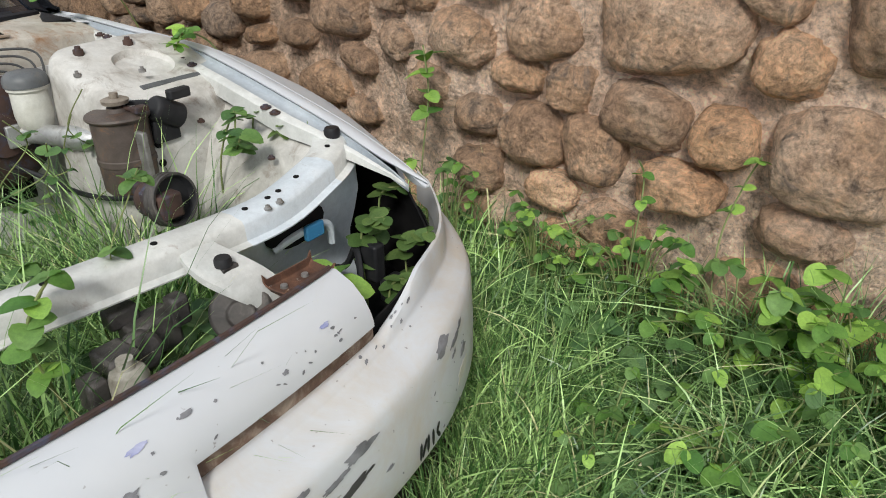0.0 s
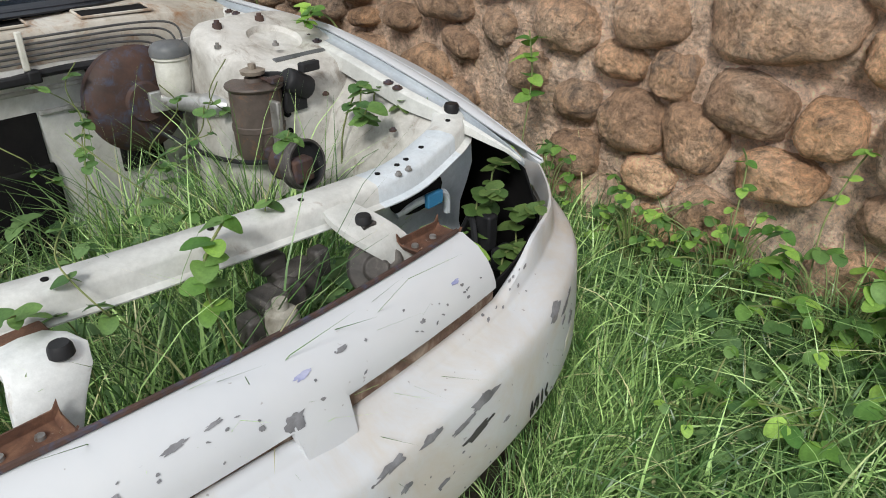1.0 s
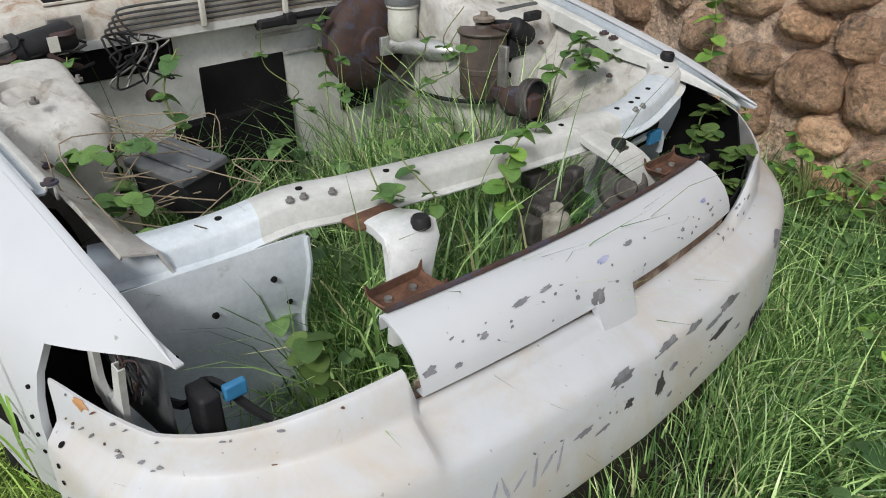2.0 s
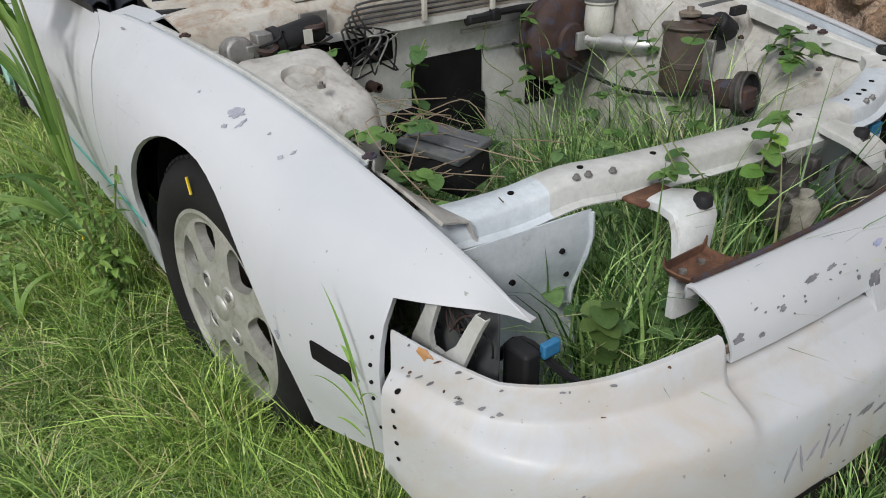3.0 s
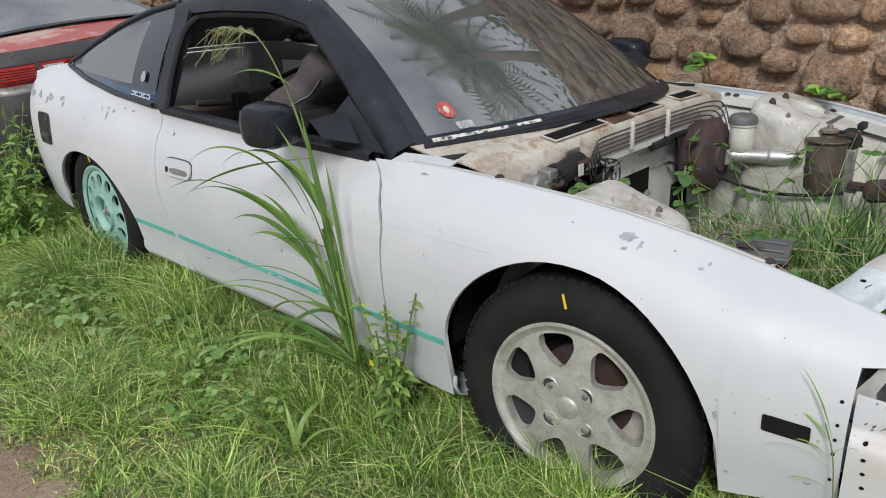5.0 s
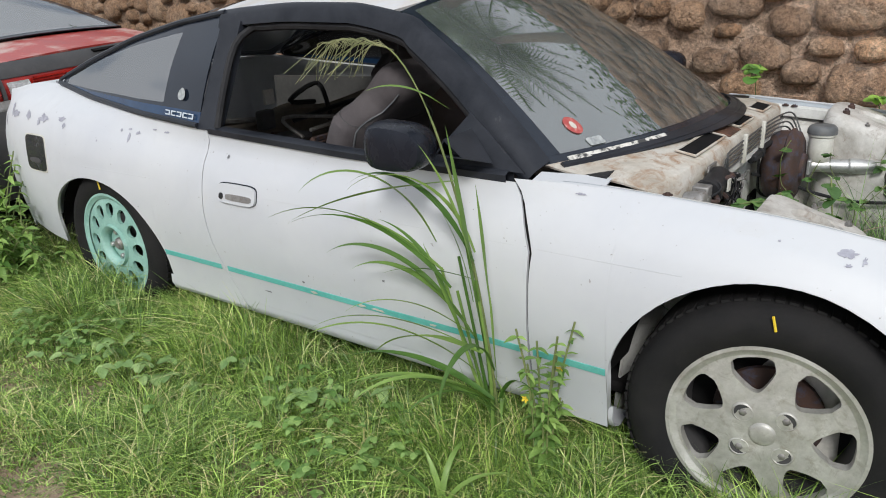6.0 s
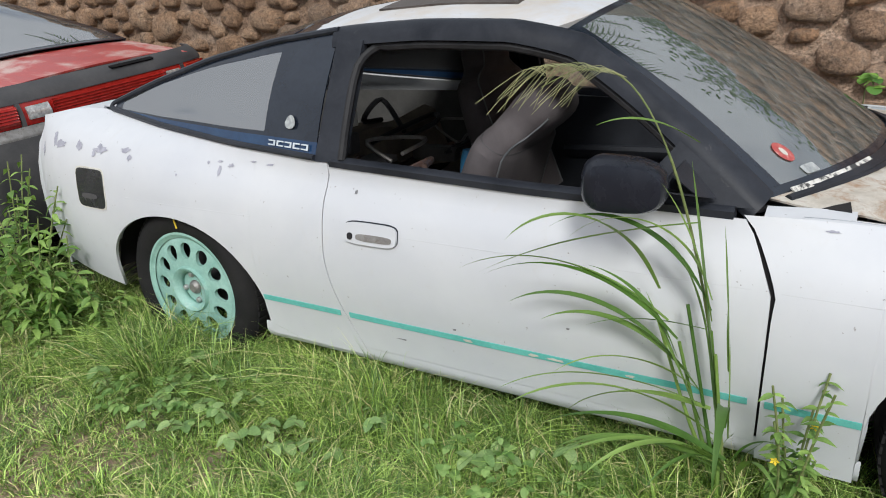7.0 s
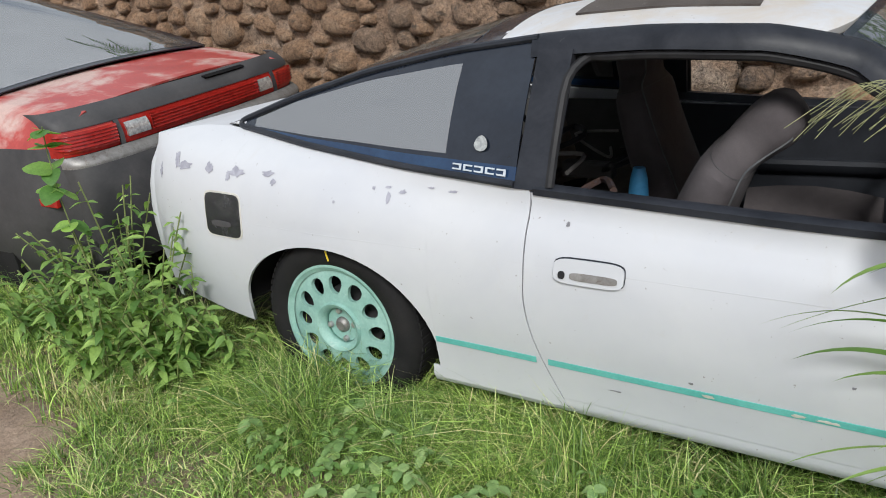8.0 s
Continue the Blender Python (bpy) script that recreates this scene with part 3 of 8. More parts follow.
def door_rear(z):
    return -1.80 + (0.0 if z > 0.55 else 0.62 * (0.55 - z) ** 1.6 * 1.0)


def arch(x, cx, a, b, cz=0.30):
    d = (x - cx) / a
    return cz + b * math.sqrt(1 - d * d) if abs(d) < 1 else -1.0


def arch_steps(cx, a, n=26):
    e = 0.0005
    return [cx - a - e] + [cx - a * math.cos(math.pi * i / n) for i in range(n + 1)] + [cx + a + e]


def panel(xs, bottom, top, rows=16, edge_a=None, edge_b=None):
    """Body skin between bottom(x) and top(x); edge_a and edge_b bend its first and last columns."""
    x0, x1 = xs[0], xs[-1]

    def fn(x, t):
        zb, zt = bottom(x), top(x)
        z = zb + (zt - zb) * t
        xx = x
        if edge_a:
            k = max(0.0, 1 - abs(x - x0) / 0.18)
            xx += (edge_a(z) - x0) * k
        if edge_b:
            k = max(0.0, 1 - abs(x - x1) / 0.18)
            xx += (edge_b(z) - x1) * k
        return (xx, side(xx, z), z)
    return grid(fn, xs, [i / rows for i in range(rows + 1)])


def fender_bottom(x):
    a = arch(x, 0.0, FRONT_R, FRONT_R - 0.005, 0.30)
    if a > 0:
        return a
    if x < 0:
        return 0.185
    if x < 0.554:
        return 0.232 + (x - 0.352) * 0.16
    return 0.562 + (x - 0.554) * 0.06


def make_fender(s):
    xs = sorted(list(np.linspace(-0.55, -0.36, 7)) + arch_steps(0, FRONT_R) + list(np.linspace(0.37, 0.553, 7)) + [0.5545, 0.57, 0.6, 0.63, 0.66, 0.69, 0.71, 0.722])

    def split(x):
        b, t = fender_bottom(x), max(top_line(x)[1], fender_bottom(x) + 0.003)
        lamp = 0.562 + max(0.0, x - 0.554) * 0.06
        k = min(max((x - 0.34) / 0.12, 0), 1)
        return b, (1 - k) * (b + 0.55 * (t - b)) + k * lamp, t

    def fn(x, r):
        b, m, t = split(x)
        z = b + (m - b) * r / 8 if r <= 8 else m + (t - m) * (r - 8) / 10
        k = max(0.0, 1 - abs(x + 0.55) / 0.18)
        xx = x + (door_front(z) + 0.006 + 0.006 * math.exp(-((z - 0.66) / 0.06) ** 2) + 0.55) * k
        return (xx, side(xx, z), z)
    v1, f1 = grid(fn, [x for x in xs if x < 0.5542], range(19))
    v2, f2 = grid(fn, [0.553] + [x for x in xs if x > 0.5542], range(8, 19))
    g = joined((v1, f1), (v2, f2))
    f = part("front_fender", flip(g, s), WHITE, car, thick=0.011, label="white front fender, paint chipped")
    # inner flange along the bonnet opening
    fx = list(np.linspace(-0.52, 0.70 if s > 0 else 0.36, 30))
    w0 = 0.036 if s > 0 else 0.012

    def flange(x, t):
        y, z = top_line(x)
        pr = [(0.0, 0.0), (0.002, -0.010), (0.006, -0.014), (0.024, -0.015), (0.030, -0.015)][int(t)]
        taper = min(1.0, max(0.02, (0.705 - x) / 0.32)) ** 0.8 * (1.0 if s > 0 else 0.6)
        return (x, y - w0 - pr[0] * taper, z + pr[1])
    def ledge(x, t):
        y, z = top_line(x)
        pr = [(0.030, -0.018), (0.031, -0.009), (0.034, -0.006), (0.048, -0.008), (0.053, -0.012), (0.055, -0.045)][int(t)]
        taper = min(1.0, max(0.02, (0.705 - x) / 0.32)) ** 0.8 * (1.0 if s > 0 else 0.6)
        return (x, y - w0 - pr[0] * taper, z + pr[1] * max(taper, 0.15))
    def lip(x, t):
        y, z = top_line(x)
        w = w0 * min(1.0, max(0.0, (0.722 - x) / 0.12)) ** 0.6
        return (x, y - w * t, z + (0.008 if s > 0 else 0.002) * math.sin(t * math.pi * 0.75) - 0.001)
    part("fender_lip", flip(grid(lip, list(np.linspace(-0.52, 0.72, 26)), [0, 0.3, 0.6, 0.85, 1.0]), s), WHITE, f, thick=0.004)
    part("bonnet_flange", flip(grid(flange, fx, range(5)), s), FLANGE, f, thick=0.004)
    lg = part("bonnet_ledge", flip(grid(ledge, fx, range(6)), s), BARW, f, thick=0.003)
    for x in (-0.30, -0.27, 0.02, 0.06, 0.33, 0.36) if s > 0 else (-0.28, 0.35):
        p = flip(([ledge(x, 3)], []), s)[0][0]
        part("bolt", lathe([(0, 0.006), (0.006, 0.006), (0.007, 0.002), (0.012, 0.002), (0.012, -0.002)], 10, "z", p), DARKRUST, lg)
    return f


fenders = {s: make_fender(s) for s in (-1, 1)}


def make_door(s):
    xs = list(np.linspace(-1.80, -0.585, 30))
    g = panel(xs, lambda x: 0.235, lambda x: top_line(x)[1] - 0.008, 18, edge_a=lambda z: door_rear(z) + 0.003, edge_b=lambda z: door_front(z))
    d = part("door", flip(g, s), WHITE, car, thick=0.03, label="white door with its window wound down")
    return d


doors = {s: make_door(s) for s in (-1, 1)}
for s in (-1, 1):
    # near-black strips behind the door gaps, painting in their shade
    for edge_, z1 in ((door_front, 0.765), (door_rear, 0.80)):
        part("door_gap", flip(grid(lambda z, d: (edge_(z) + d, side(edge_(z) + d, z) - 0.009, z), list(np.linspace(0.20, z1, 20)), [-0.004, 0.012] if edge_ is door_front else [-0.010, 0.006]), s), VOID, car, thick=0.003)


def quarter_bottom(x):
    a = arch(x, -2.475, REAR_A, REAR_B, 0.30)
    if a > 0:
        return a
    return 0.205 if x > -2.4 else 0.25 + 0.1 * (-2.86 - x)


def make_quarter(s):
    xs = sorted(list(np.linspace(-3.36, -2.87, 14)) + arch_steps(-2.475, REAR_A) + list(np.linspace(-2.08, -1.80, 9)))
    g = panel(xs, quarter_bottom, lambda x: top_line(x)[1], 18, edge_b=lambda z: door_rear(z) - 0.001)
    q = part("quarter_panel", flip(g, s), WHITE, car, thick=0.011, label="white rear quarter panel with grey scuffs")
    return q


quarters = {s: make_quarter(s) for s in (-1, 1)}

for s in (-1, 1):
    # sill below the door
    def sill(x, t):
        pr = [(0.0, 0.245), (0.002, 0.215), (-0.012, 0.185), (-0.05, 0.165), (-0.12, 0.165)][int(t)]
        return (x, side(x, 0.24) + pr[0] - 0.006, pr[1])
    part("sill", flip(grid(sill, list(np.linspace(-2.12, -0.34, 26)), range(5)), s), WHITE, car, thick=0.004)
    # wheel housings, near-black to paint in the shade under the arches
    for cx, a, b, x_in in ((0.0, FRONT_R, FRONT_R - 0.005, 0.52), (-2.475, REAR_A, REAR_B + 0.02, 0.5)):
        def house(th, y):
            r = 1.02 if y > 0.8 else 1.05
            return (cx + a * r * math.cos(th), y, 0.30 + b * r * math.sin(th))
        hg = grid(house, [math.radians(k) for k in range(-4, 185, 9)], [0.79, 0.72, 0.64] if cx == 0 else [0.79, 0.72, 0.60, 0.50])
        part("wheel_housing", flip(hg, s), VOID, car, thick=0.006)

# teal stripe along the sill, right side
for s in (-1, 1):
    def stripe(x, t):
        z = 0.342 + 0.019 * t + 0.004 * (x + 1.2) * 0.5
        return (x, side(x, z) + 0.0025, z)
    for k, (xa, xb) in enumerate(((-2.088, -1.77), (-1.735, -0.585), (-0.548, -0.352))):
        part("stripe", flip(grid(stripe, list(np.linspace(xa, xb, 24)), [0, 0.5, 1]), s), STRIPE, car, thick=0.002, label="thin teal stripe" if k == 0 else "")

# ---- bumper, nose panel ----
PLAN = [(0.0, 0.967), (0.25, 0.955), (0.44, 0.93), (0.57, 0.888), (0.665, 0.828), (0.728, 0.75), (0.759, 0.66), (0.776, 0.560)]
plan_pts = spline([(x, y, 0) for y, x in PLAN], 6)


def bumper_frame(u):
    """Point and outward normal of the bumper's plan line; u from -1 (right) to 1 (left)."""
    f = abs(u) * (len(plan_pts) - 1)
    i = min(int(f), len(plan_pts) - 2)
    p = plan_pts[i].lerp(plan_pts[i + 1], f - i)
    t = plan_pts[i + 1] - plan_pts[i]
    nrm = Vector((t.y, -t.x, 0)).normalized()
    sgn = 1 if u >= 0 else -1
    return Vector((p.x, sgn * p.y, 0)), Vector((nrm.x, sgn * nrm.y, 0))


BUMP_PROFILE = [(0.15, 0.10), (0.155, 0.055), (0.185, 0.026), (0.215, 0.016), (0.222, 0.004), (0.235, 0.0), (0.30, 0.0), (0.365, 0.004), (0.394, 0.007), (0.403, 0.013), (0.410, 0.022), (0.416, 0.045), (0.423, 0.072), (0.427, 0.076), (0.432, 0.078), (0.466, 0.085), (0.472, 0.090), (0.472, 0.098), (0.455, 0.104), (0.42, 0.106)]


def bumper_point(u, k):
    z, d = BUMP_PROFILE[int(k)]
    p, nrm = bumper_frame(u)
    a = abs(u)
    k_in = 1.0 - 0.66 * max(0.0, (a - 0.5) / 0.5)
    out = min(max((a - 0.262) / 0.014, 0), 1) if u < 0 else min(max((a - 0.25) / 0.16, 0), 1)
    lift = (((0.042 if u < 0 else 0.030) - (0.030 if u < 0 else 0.018) * min(max((a - 0.27) / 0.22, 0), 1) + 0.030 * min(max((a - 0.75) / 0.25, 0), 1)) * out + (0.016 * min(max(-u / 0.06, 0), 1) * (1 - out))) * min(max((z - 0.38) / 0.07, 0), 1)
    drop = 0.035 * (1 - out) * max(0.0, (z - 0.43) / 0.04)
    rise = 0.135 * max(0.0, (a - 0.80) / 0.2) * max(0.0, (0.28 - z) / 0.13)
    q = p - nrm * d * k_in
    wl = 1 + 0.185 * min(max((0.95 - q.x) / 0.35, 0.15), 1) if u > 0 else 1.0
    return (q.x, q.y * wl, z + lift + rise - min(drop, 0.035))


us = sorted([i / 40 for i in range(-40, 41)] + [k * f for k in (-1, 1) for f in (0.261, 0.268, 0.277, 0.287)])
bumper = part("front_bumper", grid(bumper_point, us, range(len(BUMP_PROFILE))), WHITE_D, car, thick=0.004, label="white front bumper with scraped dark patches")


def nose_point(y, k):
    k = int(k)
    xb = bumper_frame(0)[0].x - 0.19 * y * y
    mid = 1.0 if -0.055 < y < 0.03 else 0.0
    low = 1.0 if y < -0.05 else 0.0
    pr = [(-0.178, 0.530), (-0.176, 0.552), (-0.165, 0.554), (-0.130, 0.539), (-0.108, 0.519), (-0.096, 0.499), (-0.090, 0.483), (-0.089 + 0.02 * mid, 0.472 - 0.045 * mid - 0.004 * low), (-0.105 + 0.035 * mid, 0.468 - 0.05 * mid)]
    d, z = pr[k]
    return (xb + d, y, z - 0.006 * (abs(y) / 0.4) ** 2)


ny = [-0.388, -0.383, -0.36, -0.3, -0.2, -0.1, -0.06, -0.054, 0.0, 0.028, 0.034, 0.1, 0.2, 0.3, 0.36, 0.393, 0.398]
nose = part("nose_panel", grid(nose_point, ny, range(9)), WHITE, car, thick=0.004, label="white nose panel, paint flaking")


def rail_point(y, k):
    x, z, _ = nose_point(y, 1)
    sag = -0.004 * math.cos(y * 7)
    pr = [(-0.004, -0.004), (-0.005, 0.004), (-0.02, 0.010), (-0.024, -0.002), (-0.05, -0.006), (-0.056, 0.008)][int(k)]
    return (x + pr[0], y, z + pr[1] + sag)


part("mounting_rail", grid(rail_point, list(np.linspace(-0.383, 0.392, 30)), range(6)), RUST, nose, "rusty mounting rail", thick=0.003)
rub = [Vector(nose_point(y, 2)) + Vector((-0.008, 0, 0.004)) for y in np.linspace(-0.38, 0.39, 26)]
part("rubber_strip", tube_geo(rub, 0.0045, 6), DARKRUST, nose)
for s, yy in ((-1, -0.318), (1, 0.352)):
    def tray(y, k):
        x, z = [(0.7065, 0.549), (0.708, 0.535), (0.714, 0.530), (0.735, 0.529), (0.756, 0.531), (0.766, 0.542)][int(k)]
        return (x, yy + y, z + 0.012 * max(0.0, abs(y) - 0.044) / 0.008)
    b = part("rail_bracket", grid(tray, (-0.052, -0.048, -0.044, -0.02, 0.02, 0.044, 0.048, 0.052), range(6)), RUST, nose, "rusty bracket", thick=0.003)
    for dy in (-0.025, 0.02):
        part("bolt", lathe([(0, 0.537), (0.006, 0.537), (0.007, 0.531), (0.011, 0.531), (0.011, 0.529)], 10, "z", (0.725, yy + dy, 0)), STEEL, b)

# backing sheet of the slot under the nose panel, its brown rust darkened as a recess
def slot_back(y, t):
    xb = bumper_frame(0)[0].x - 0.19 * y * y
    return (xb - 0.103, y, 0.38 + 0.10 * t)


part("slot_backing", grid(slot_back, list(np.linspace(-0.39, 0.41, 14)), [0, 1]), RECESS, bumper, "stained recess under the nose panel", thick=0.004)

# near-black sheets inside the bumper and fender noses, painting in the cavity's shade
def liner_pt(u, z):
    p, nrm = bumper_frame(u)
    q = p - nrm * (0.112 - 0.05 * max(0.0, (abs(u) - 0.5) / 0.5))
    wl = 1 + 0.185 * min(max((0.95 - q.x) / 0.35, 0.15), 1) if u > 0 else 1.0
    return (q.x, q.y * wl, z)


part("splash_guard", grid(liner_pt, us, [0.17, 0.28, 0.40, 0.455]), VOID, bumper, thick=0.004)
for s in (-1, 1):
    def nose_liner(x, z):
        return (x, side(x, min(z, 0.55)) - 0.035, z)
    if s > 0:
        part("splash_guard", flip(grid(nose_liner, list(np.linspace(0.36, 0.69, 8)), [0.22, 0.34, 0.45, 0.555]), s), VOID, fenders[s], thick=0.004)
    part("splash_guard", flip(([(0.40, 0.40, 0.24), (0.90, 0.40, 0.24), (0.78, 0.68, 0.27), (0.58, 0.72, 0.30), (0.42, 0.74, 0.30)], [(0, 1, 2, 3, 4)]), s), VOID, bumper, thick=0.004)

# ---- greenhouse ----
DRIP = [(-3.0, 0.632, 0.905), (-2.7, 0.612, 1.008), (-2.4, 0.600, 1.092), (-2.1, 0.598, 1.150), (-1.82, 0.600, 1.183), (-1.55, 0.598, 1.197), (-1.3, 0.583, 1.190), (-1.14, 0.548, 1.170)]


def drip(x):
    return smooth_rows(x, DRIP, 0.05) if x < -1.19 and x > -2.9 else lerp_rows(x, DRIP)


def roof_point(x, v):
    """v from -1 to 1 across."""
    y, z = drip(x)
    crown = 0.075 if x > -2.0 else max(0.02, 0.075 - 0.055 * (-2.0 - x) / 1.0)
    a = abs(v)
    return (x, y * v, z + crown * (1 - a ** 2.6) + 0.0)


vs = [i / 14 for i in range(-14, 15)]


def roof_sheet(x, v):
    p = roof_point(x, v)
    bow = 0.075 * (1 - v * v) * max(0.0, (x + 1.35) / 0.21)   # bowed front edge
    cut = 0.05 * max(0.0, (abs(v) - 0.8) / 0.2) ** 2 * max(0.0, (x + 1.4) / 0.26)
    return (p[0] + bow - cut, p[1], p[2] - 0.12 * bow)


roof = part("roof", grid(roof_sheet, list(np.linspace(-1.98, -1.14, 18)), vs), WHITE_D, car, thick=0.02, label="white roof with rust-speckled edges")


def sunroof_pt(x, v):
    p = roof_point(x, v)
    return (p[0], p[1], p[2] + 0.006)


SUNROOF = mat("worn_sunroof_paint", [(0.3, (0.045, 0.036, 0.032)), (0.6, (0.085, 0.072, 0.064)), (0.75, (0.13, 0.115, 0.10))], 0.55, scale=9, dirt=(0.42, 0.39, 0.35), dirt_at=(0.63, 0.75), bumps=0.1)
part("sunroof", grid(sunroof_pt, list(np.linspace(-1.80, -1.33, 8)), [k / 10 * 0.75 for k in range(-10, 11)]), SUNROOF, roof, "brown-black sunroof panel with worn edges", thick=0.008)

# hatch glass with its black border
def hatch_pt(x, v):
    p = roof_point(x, v * 0.985)
    return (p[0], p[1], p[2] + 0.002)


hatch = part("tailgate_glass", grid(hatch_pt, list(np.linspace(-2.93, -2.06, 14)), [k / 10 * 0.86 for k in range(-10, 11)]), GLASS, car, thick=0.004, label="dusty tailgate glass")
for xs_, vr in (((-2.06, -1.97), (-1, 1)), ((-3.02, -2.93), (-1, 1)), ((-2.93, -2.06), (-1, -0.86)), ((-2.93, -2.06), (0.86, 1))):
    part("glass_border", grid(lambda x, v: hatch_pt(x, v), list(np.linspace(*xs_, 10)), list(np.linspace(*vr, 9))), CERAMIC, hatch, thick=0.005)


def deck_pt(x, v):
    yt, zt = top_line(x)
    return (x, yt * v, zt + 0.012 * (1 - v * v))


deck = part("rear_deck", grid(deck_pt, list(np.linspace(-3.36, -3.0, 8)), vs), WHITE, car, thick=0.008)


# tail and rear bumper, mostly hidden in weeds
def tail_pt(u, z):
    a = abs(u)
    y = (side(-3.36, z) + 0.001) * math.sin(a * math.pi / 2) ** 0.75
    t = (z - 0.22) / 0.64
    x = -3.36 - 0.115 * max(0.0, math.cos(a * math.pi / 2)) ** 0.8 - 0.05 * math.sin(math.pi * min(max(t, 0), 1)) * max(0.0, math.cos(a * math.pi / 2)) ** 0.5 + 0.05 * max(0, (z - 0.78) / 0.08) * (1 - a ** 4) + 0.012
    return (x, math.copysign(y, u), z)


part("rear_bumper", grid(tail_pt, [k / 20 for k in range(-20, 21)], [0.22, 0.28, 0.36, 0.44, 0.52, 0.6, 0.68, 0.76, 0.80, 0.835, 0.865]), WHITE, car, thick=0.006, label="white rear bumper with worn grey corner")

# windshield
def pillar_line(t):
    """The windshield's edge from base to roof, half side."""
    return Vector((-0.60 - 0.54 * t, 0.672 - 0.124 * t - 0.01 * math.sin(math.pi * t), 0.798 + 0.372 * t + 0.022 * math.sin(math.pi * t)))


def shield_pt(t, v):
    e = pillar_line(t)
    bow = (0.235 - 0.16 * t) * (1 - abs(v) ** 2.2)
    lift = (0.030 + 0.045 * t) * (1 - abs(v) ** 2.2)
    return (e.x + bow, e.y * v, e.z + lift)


ts = [i / 14 for i in range(15)]
inner_v = [k / 16 * 0.93 for k in range(-16, 17)]
shield = part("windshield", grid(shield_pt, [0.035 + 0.935 * t for t in ts], inner_v), GLASS, car, thick=0.004, label="dusty windshield reflecting the sky")
for tr, vr in (((0.0, 0.035), (-1, 1)), ((0.97, 1.0), (-1, 1)), ((0.035, 0.97), (-1, -0.93)), ((0.035, 0.97), (0.93, 1))):
    part("glass_border", grid(shield_pt, list(np.linspace(*tr, 10)), list(np.linspace(*vr, 15))), CERAMIC, shield, thick=0.005)
for s in (-1, 1):
    # one frame from the roof rail down the windshield pillar
    rail = [Vector((x, *drip(x))) for x in np.linspace(-1.86, -1.26, 9)] + [pillar_line(t) for t in (0.93, 0.82, 0.7, 0.56, 0.42, 0.28, 0.14, 0.0)]
    frame_line = spline(rail, 3)

    def side_frame(i, k):
        i = int(i)
        p = frame_line[i]
        d = frame_line[min(i + 1, len(frame_line) - 1)] - frame_line[max(i - 1, 0)]
        d = Vector((d.x, 0, d.z)).normalized()
        down = Vector((d.z, 0, -d.x))
        t = min(max((p.x + 1.2) / 0.6, 0), 1)
        o, h = [(-0.014, -0.010), (0.002, -0.006), (0.018, 0.010), (0.029, 0.032), (0.033, 0.046), (0.018, 0.050), (-0.02, 0.046)][int(k)]
        return p + Vector((0, o + 0.022 * t * (k > 1), 0)) + down * h * (1 + 0.2 * t)
    part("window_surround", flip(grid(side_frame, range(len(frame_line)), range(7)), s), TRIM, car, "black roof rail and windshield pillar" if s < 0 else "", thick=0.004)
    # rubber channel inside the window opening
    chan = [Vector((-1.748, top_line(-1.75)[0] - 0.006, 0.825)), Vector((-1.746, 0.73, 0.95)), Vector((-1.742, 0.665, 1.08))]
    chan += [side_frame(i, 5) + Vector((0, -0.004, -0.010)) for i in range(6, len(frame_line) - 1, 2)]
    part("window_channel", flip(tube_geo(spline(chan, 3), 0.0125, 8), s), BLACK, car)

    def b_pillar(t, k):
        yb, zb = top_line(-1.81)
        yd, zd = drip(-1.80)
        x = -1.845 + 0.095 * k - 0.02 * t * (1 - 2 * k) * 0
        return (x + 0.012 * t, yb + (yd + 0.03 - yb) * t + 0.004, zb + (zd - 0.03 - zb) * t)
    part("door_pillar", flip(grid(b_pillar, [i / 8 for i in range(9)], [0, 0.3, 0.7, 1]), s), TRIM, car, "black door pillar" if s < 0 else "", thick=0.03)

    # window sill trim on the door
    def belt(x, k):
        y, z = top_line(x)
        pr = [(0.004, -0.012), (0.006, 0.006), (-0.008, 0.014), (-0.035, 0.012), (-0.04, -0.02)][int(k)]
        return (x, y + pr[0], z + pr[1])
    part("window_trim", flip(grid(belt, list(np.linspace(-1.79, -0.66, 20)), range(5)), s), TRIM, doors[s], thick=0.003)

    # quarter glass: black border and clear middle
    def q_pt(x, t):
        yb, zb = top_line(x)
        yd, zd = drip(x)
        return (x, yb + (yd - yb) * t + 0.018 * math.sin(math.pi * t) * min(1, (x + 3.0) / 0.6) - 0.002, zb + 0.008 + (zd - zb - 0.008) * t)
    qx = list(np.linspace(-2.925, -1.845, 26))
    clear = part("quarter_window", flip(grid(q_pt, list(np.linspace(-2.87, -2.065, 18)), [0.16 + 0.72 * k / 8 for k in range(9)]), s), GLASSQ, car, thick=0.004, label="tinted quarter window with dark border")
    for xr, tr in (((-2.925, -2.87), (0, 1)), ((-2.065, -1.845), (0.12, 1)), ((-2.87, -2.065), (0.12, 0.16)), ((-2.87, -2.065), (0.88, 1))):
        part("glass_border", flip(grid(q_pt, list(np.linspace(*xr, 14)), list(np.linspace(*tr, 6))), s), CERAMIC, clear, thick=0.005)
    # blue strip paints the reflection low in the glass
    part("blue_band", flip(grid(q_pt, list(np.linspace(-2.87, -1.845, 18)), [0, 0.06, 0.12]), s), BLUEREFLECT, clear, thick=0.005)

    # seal round the quarter glass
    out_ = Vector((0, 0.004, 0))
    seal = [Vector(q_pt(x, 0)) + out_ for x in qx[::-1]] + [Vector(q_pt(-2.938, t)) + out_ for t in (0.15, 0.5, 0.85)] + [Vector(q_pt(x, 1)) + out_ for x in qx]
